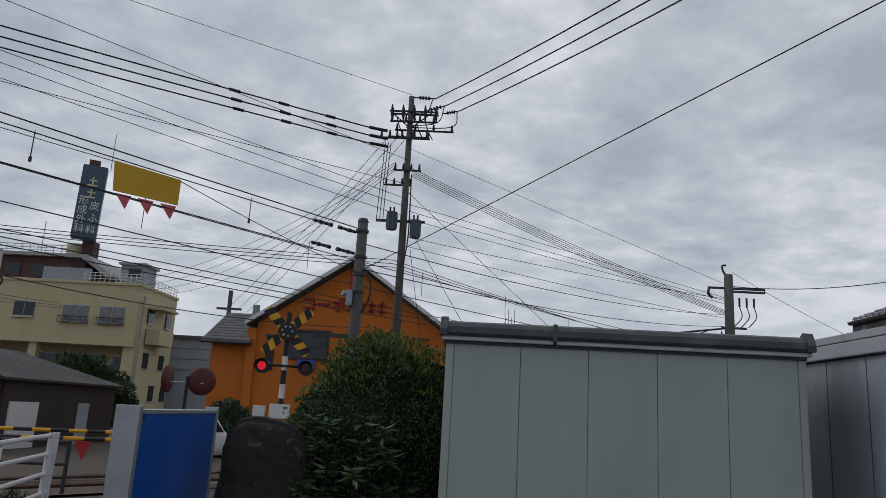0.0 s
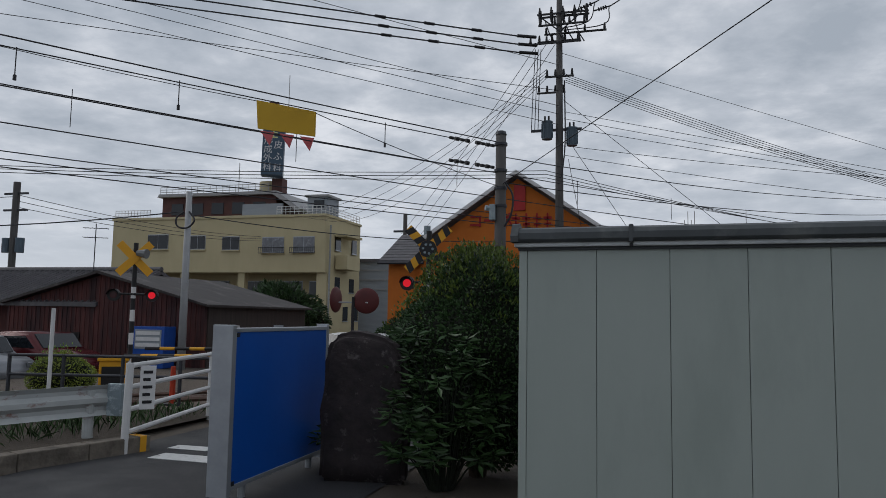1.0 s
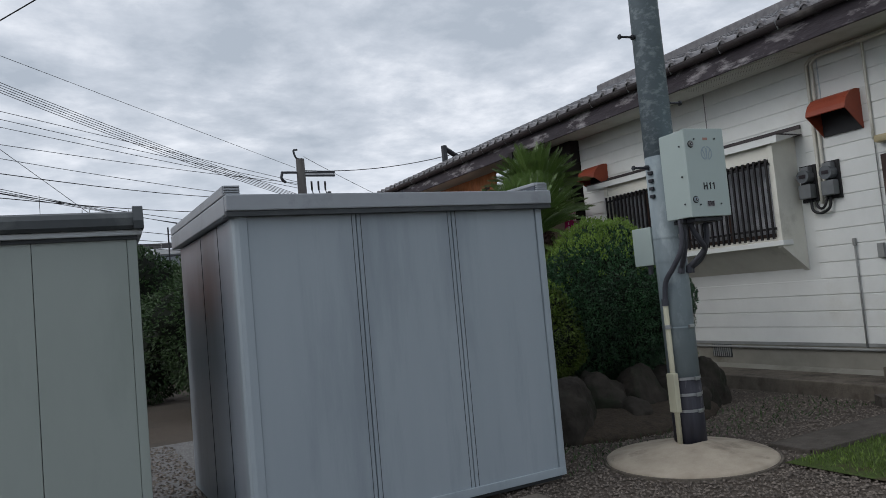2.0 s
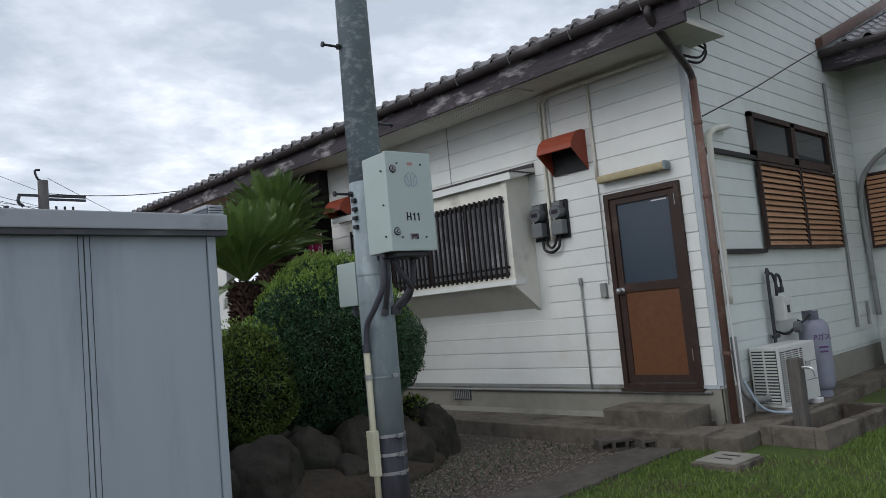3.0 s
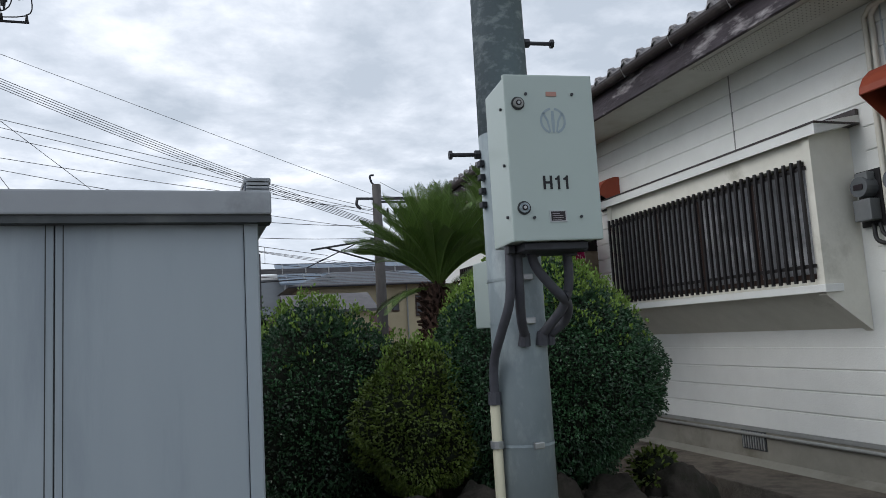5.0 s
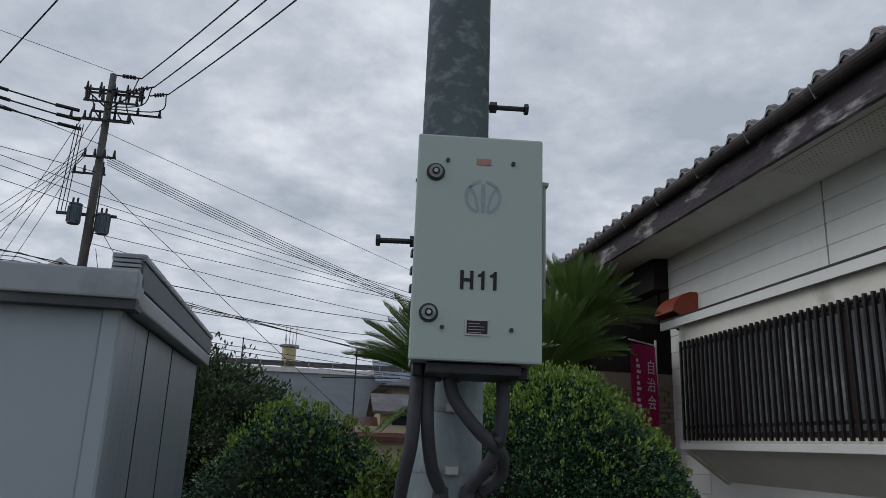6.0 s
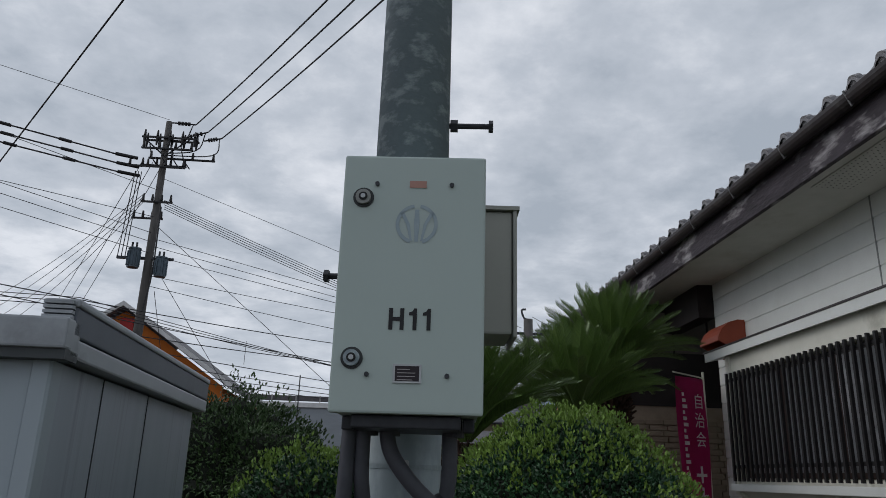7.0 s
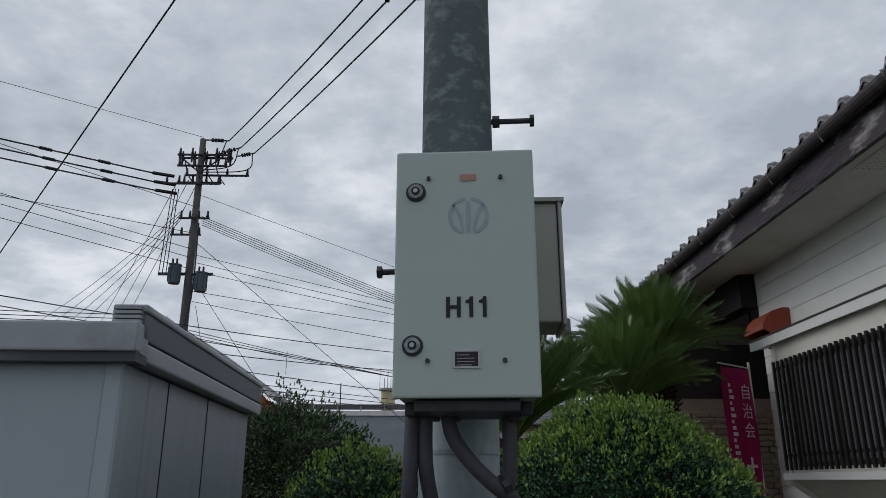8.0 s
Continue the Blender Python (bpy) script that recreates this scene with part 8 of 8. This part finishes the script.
for z, a, b in ((8.35, -1.0, 0.0), (8.2, -0.2, 1.75), (8.35, -0.2, 1.75), (6.4, -0.4, 0.8)):
    part("bracket_arm", B(a, b, -0.06, 0.06, z, z + 0.10), dark_bolt, p2)
part("bracket_hook", T(bend([(-0.95, 0, 8.4), (-1.0, 0, 8.1), (-0.8, 0, 7.9)], 4), 0.07, 7), dark_bolt, p2)
part("top_hook", T(bend([(0, 0, 9.05), (-0.2, 0, 9.15), (-0.3, 0, 9.5), (-0.1, 0, 9.55)], 4), 0.05, 6), dark_bolt, p2)
for x in (0.5, 0.85, 1.2):
    part("insulator", T([(x, 0, 7.5), (x, 0, 7.95)], 0.05, 7), sig_black, p2)
    part("cable_loop", T(bend([(x, 0, 7.5), (x + 0.1, 0, 7.0), (x - 0.3, 0, 6.5)], 4), 0.025, 5), wire_m, p2)
part("catenary_arm", T([(0, 0, 6.45), (-3.2, 0.2, 6.0)], 0.05, 6), dark_bolt, p2)
part("catenary_arm", T([(0, 0, 5.3), (-2.5, 0.2, 6.1)], 0.045, 6), dark_bolt, p2)
part("registration_arm", T([(-1.0, 0.1, 6.3), (-3.4, 0.4, 5.2)], 0.03, 6), dark_bolt, p2)
cable("signal_cable", (13.9, 36, 8.2), (22, 30, 8.6), 0.5, 0.02)
cable("signal_cable", (13.9, 36, 8.9), (26, 44, 6.0), 0.2, 0.012)
p3 = thing("steel_bracket_pole", (19.2, 31, -0.3), 0, "dark steel pole with a slanted bracket behind the roof", "pole")
part("shaft", T([(0, 0, 0), (0, 0, 8.7)], 0.14, 10), dark_bolt, p3)
part("arm", T([(0, 0, 8.6), (1.4, 0.3, 7.9)], 0.12, 8), dark_bolt, p3)
p4 = thing("utility_pole", (-16.2, 52, -0.5), 0, "distant thin utility pole with a crossarm", "utility pole", "utility poles")
part("shaft", T([(0, 0, 0), (0, 0, 9.6)], 0.16, 8), pole_conc, p4)
part("crossarm", B(-0.9, 0.9, -0.06, 0.06, 8.2, 8.35), dark_bolt, p4)
p5 = thing("utility_pole", (-27.6, 28.0, -0.5), 0, "distant utility pole with transformers", "utility pole", "utility poles")
part("shaft", T([(0, 0, 0), (0, 0, 8.0)], 0.16, 8), pole_conc, p5)
for z in (7.4, 6.6):
    part("crossarm", B(-0.7, 0.7, -0.05, 0.05, z, z + 0.09), dark_bolt, p5)
for x in (-0.4, 0.4):
    part("transformer", T([(x, 0, 4.6), (x, 0, 5.3)], 0.2, 10), trafo_m, p5)
cable("service_wire", (-27.6, 28, 6.8), (-50, 22, 6.6), 0.3, 0.018)
for k in range(3):
    cable("service_wire", (-27.6, 28, 6.9 - k * 0.3), (-33, 60, 8.5 - k * 0.2), 0.4, 0.016)
an = thing("tv_antenna", (-21.0, 25.9, 3.0), 30, "rooftop television aerial on a thin mast", "antenna")
part("mast", T([(0, 0, 0), (0, 0, 2.1)], 0.022, 6), dark_bolt, an)
for z in (1.9, 1.5):
    part("boom", T([(-0.5, 0, z), (0.5, 0, z)], 0.015, 5), dark_bolt, an)
    for k in range(6):
        part("element", T([(-0.45 + k * 0.18, -0.25, z), (-0.45 + k * 0.18, 0.25, z)], 0.008, 4), dark_bolt, an)
am = thing("tv_antenna", (3.0, 40.0, -0.3), 0, "thin antenna mast beyond the sheds", "antenna")
part("mast", T([(0, 0, 0), (0, 0, 6.6)], 0.03, 6), dark_bolt, am)
wm = thing("weather_mast", (9.2, 52, -0.3), 0, "thin pole with a lamp beyond the sheds", "pole")
part("mast", T([(0, 0, 0), (0, 0, 7.8)], 0.05, 6), dark_bolt, wm)
part("arm", T([(-2.2, 0, 5.8), (3.0, 0, 6.0)], 0.05, 6), dark_bolt, wm)

# ---- loose ground cover ----
rng = np.random.default_rng(77)


def scatter_stones(n, x0, x1, y0, y1, size, seed, name, label):
    r = np.random.default_rng(seed)
    vs, fs = [], []
    for _ in range(n):
        c = np.array([r.uniform(x0, x1), r.uniform(y0, y1), 0.0])
        if (c[0] - 7.2) ** 2 + (c[1] - 5.0) ** 2 < 0.39:
            continue
        s = size * r.uniform(0.5, 1.7)
        a = r.uniform(0, 6.28)
        ca, sa = math.cos(a), math.sin(a)
        b = len(vs)
        for u, v, w in ((1, 0, 0.1), (0.2, 0.8, 0.15), (-0.9, 0.3, 0.1), (-0.3, -0.8, 0.1), (0.15, 0.05, 0.75)):
            u, v, w = (q * r.uniform(0.8, 1.2) * s for q in (u, v, w))
            vs.append((c[0] + u * ca - v * sa, c[1] + u * sa + v * ca, w - 0.002))
        fs += [(b, b + 1, b + 4), (b + 1, b + 2, b + 4), (b + 2, b + 3, b + 4), (b + 3, b, b + 4)]
    me = bpy.data.meshes.new(name)
    me.from_pydata(vs, [], fs)
    return tagged(piece(name, me, pebble), label, "gravel", kind="stuff")


scatter_stones(24000, 5.6, 9.9, 3.4, 6.3, 0.0095, 1, "gravel_stones", "loose grey and brown gravel stones")
scatter_stones(9000, 6.3, 9.9, 6.0, 10.0, 0.010, 2, "gravel_stones", "loose grey and brown gravel stones")
scatter_stones(3500, 3.3, 4.0, 5.0, 9.5, 0.02, 3, "gravel_stones", "pale gravel stones between the sheds")
n = 64000
gx, gy = rng.uniform(7.5, 13.5, n), rng.uniform(1.2, 4.38, n)
dens = np.array([noise.noise(Vector((x * 0.9, y * 0.9, 3.3))) for x, y in zip(gx, gy)])
keep = (rng.random(n) < 0.62 + 0.6 * dens) & ~((gx > 9.9) & (gy > 3.3)) & ~((abs(gx - 9.55) < 0.23) & (abs(gy - 3.84) < 0.21))
gp = np.stack([gx, gy, np.full(n, 0.01)], 1)[keep]
gd = np.stack([rng.normal(0, 0.45, len(gp)), rng.normal(0, 0.45, len(gp)), np.ones(len(gp))], 1)
tagged(grow("grass", gp, gd, 0.042, 0.008, blade, None, seed=5), "short green grass of the lawn", "grass", kind="stuff")
n = 700
wp = np.stack([rng.uniform(5.5, 9.8, n), rng.uniform(5.2, 6.2, n), np.zeros(n)], 1)
tagged(grow("weeds", wp, np.stack([rng.normal(0, 0.6, n), rng.normal(0, 0.6, n), np.ones(n)], 1), 0.05, 0.012, leaf_hedge, None, seed=6), "small weeds in the gravel", "weeds", kind="stuff")
fl = thing("flowers", (6.2, 6.9, 0.05), 0, "small pink flowers beside the shed", "flower")
n = 90
fpz = np.stack([rng.normal(0, 0.12, n), rng.normal(0, 0.12, n), rng.uniform(0.15, 0.4, n)], 1)
grow("petals", fpz, rng.normal(size=(n, 3)), 0.03, 0.022, flower_pink, fl, seed=8)
grow("foliage", fpz[:60] - np.array([0, 0, 0.12]), rng.normal(size=(60, 3)), 0.06, 0.03, leaf_dark, fl, seed=9)
part("stems", T([(0, 0, 0), (0, 0, 0.3)], 0.01, 5), bark, fl)
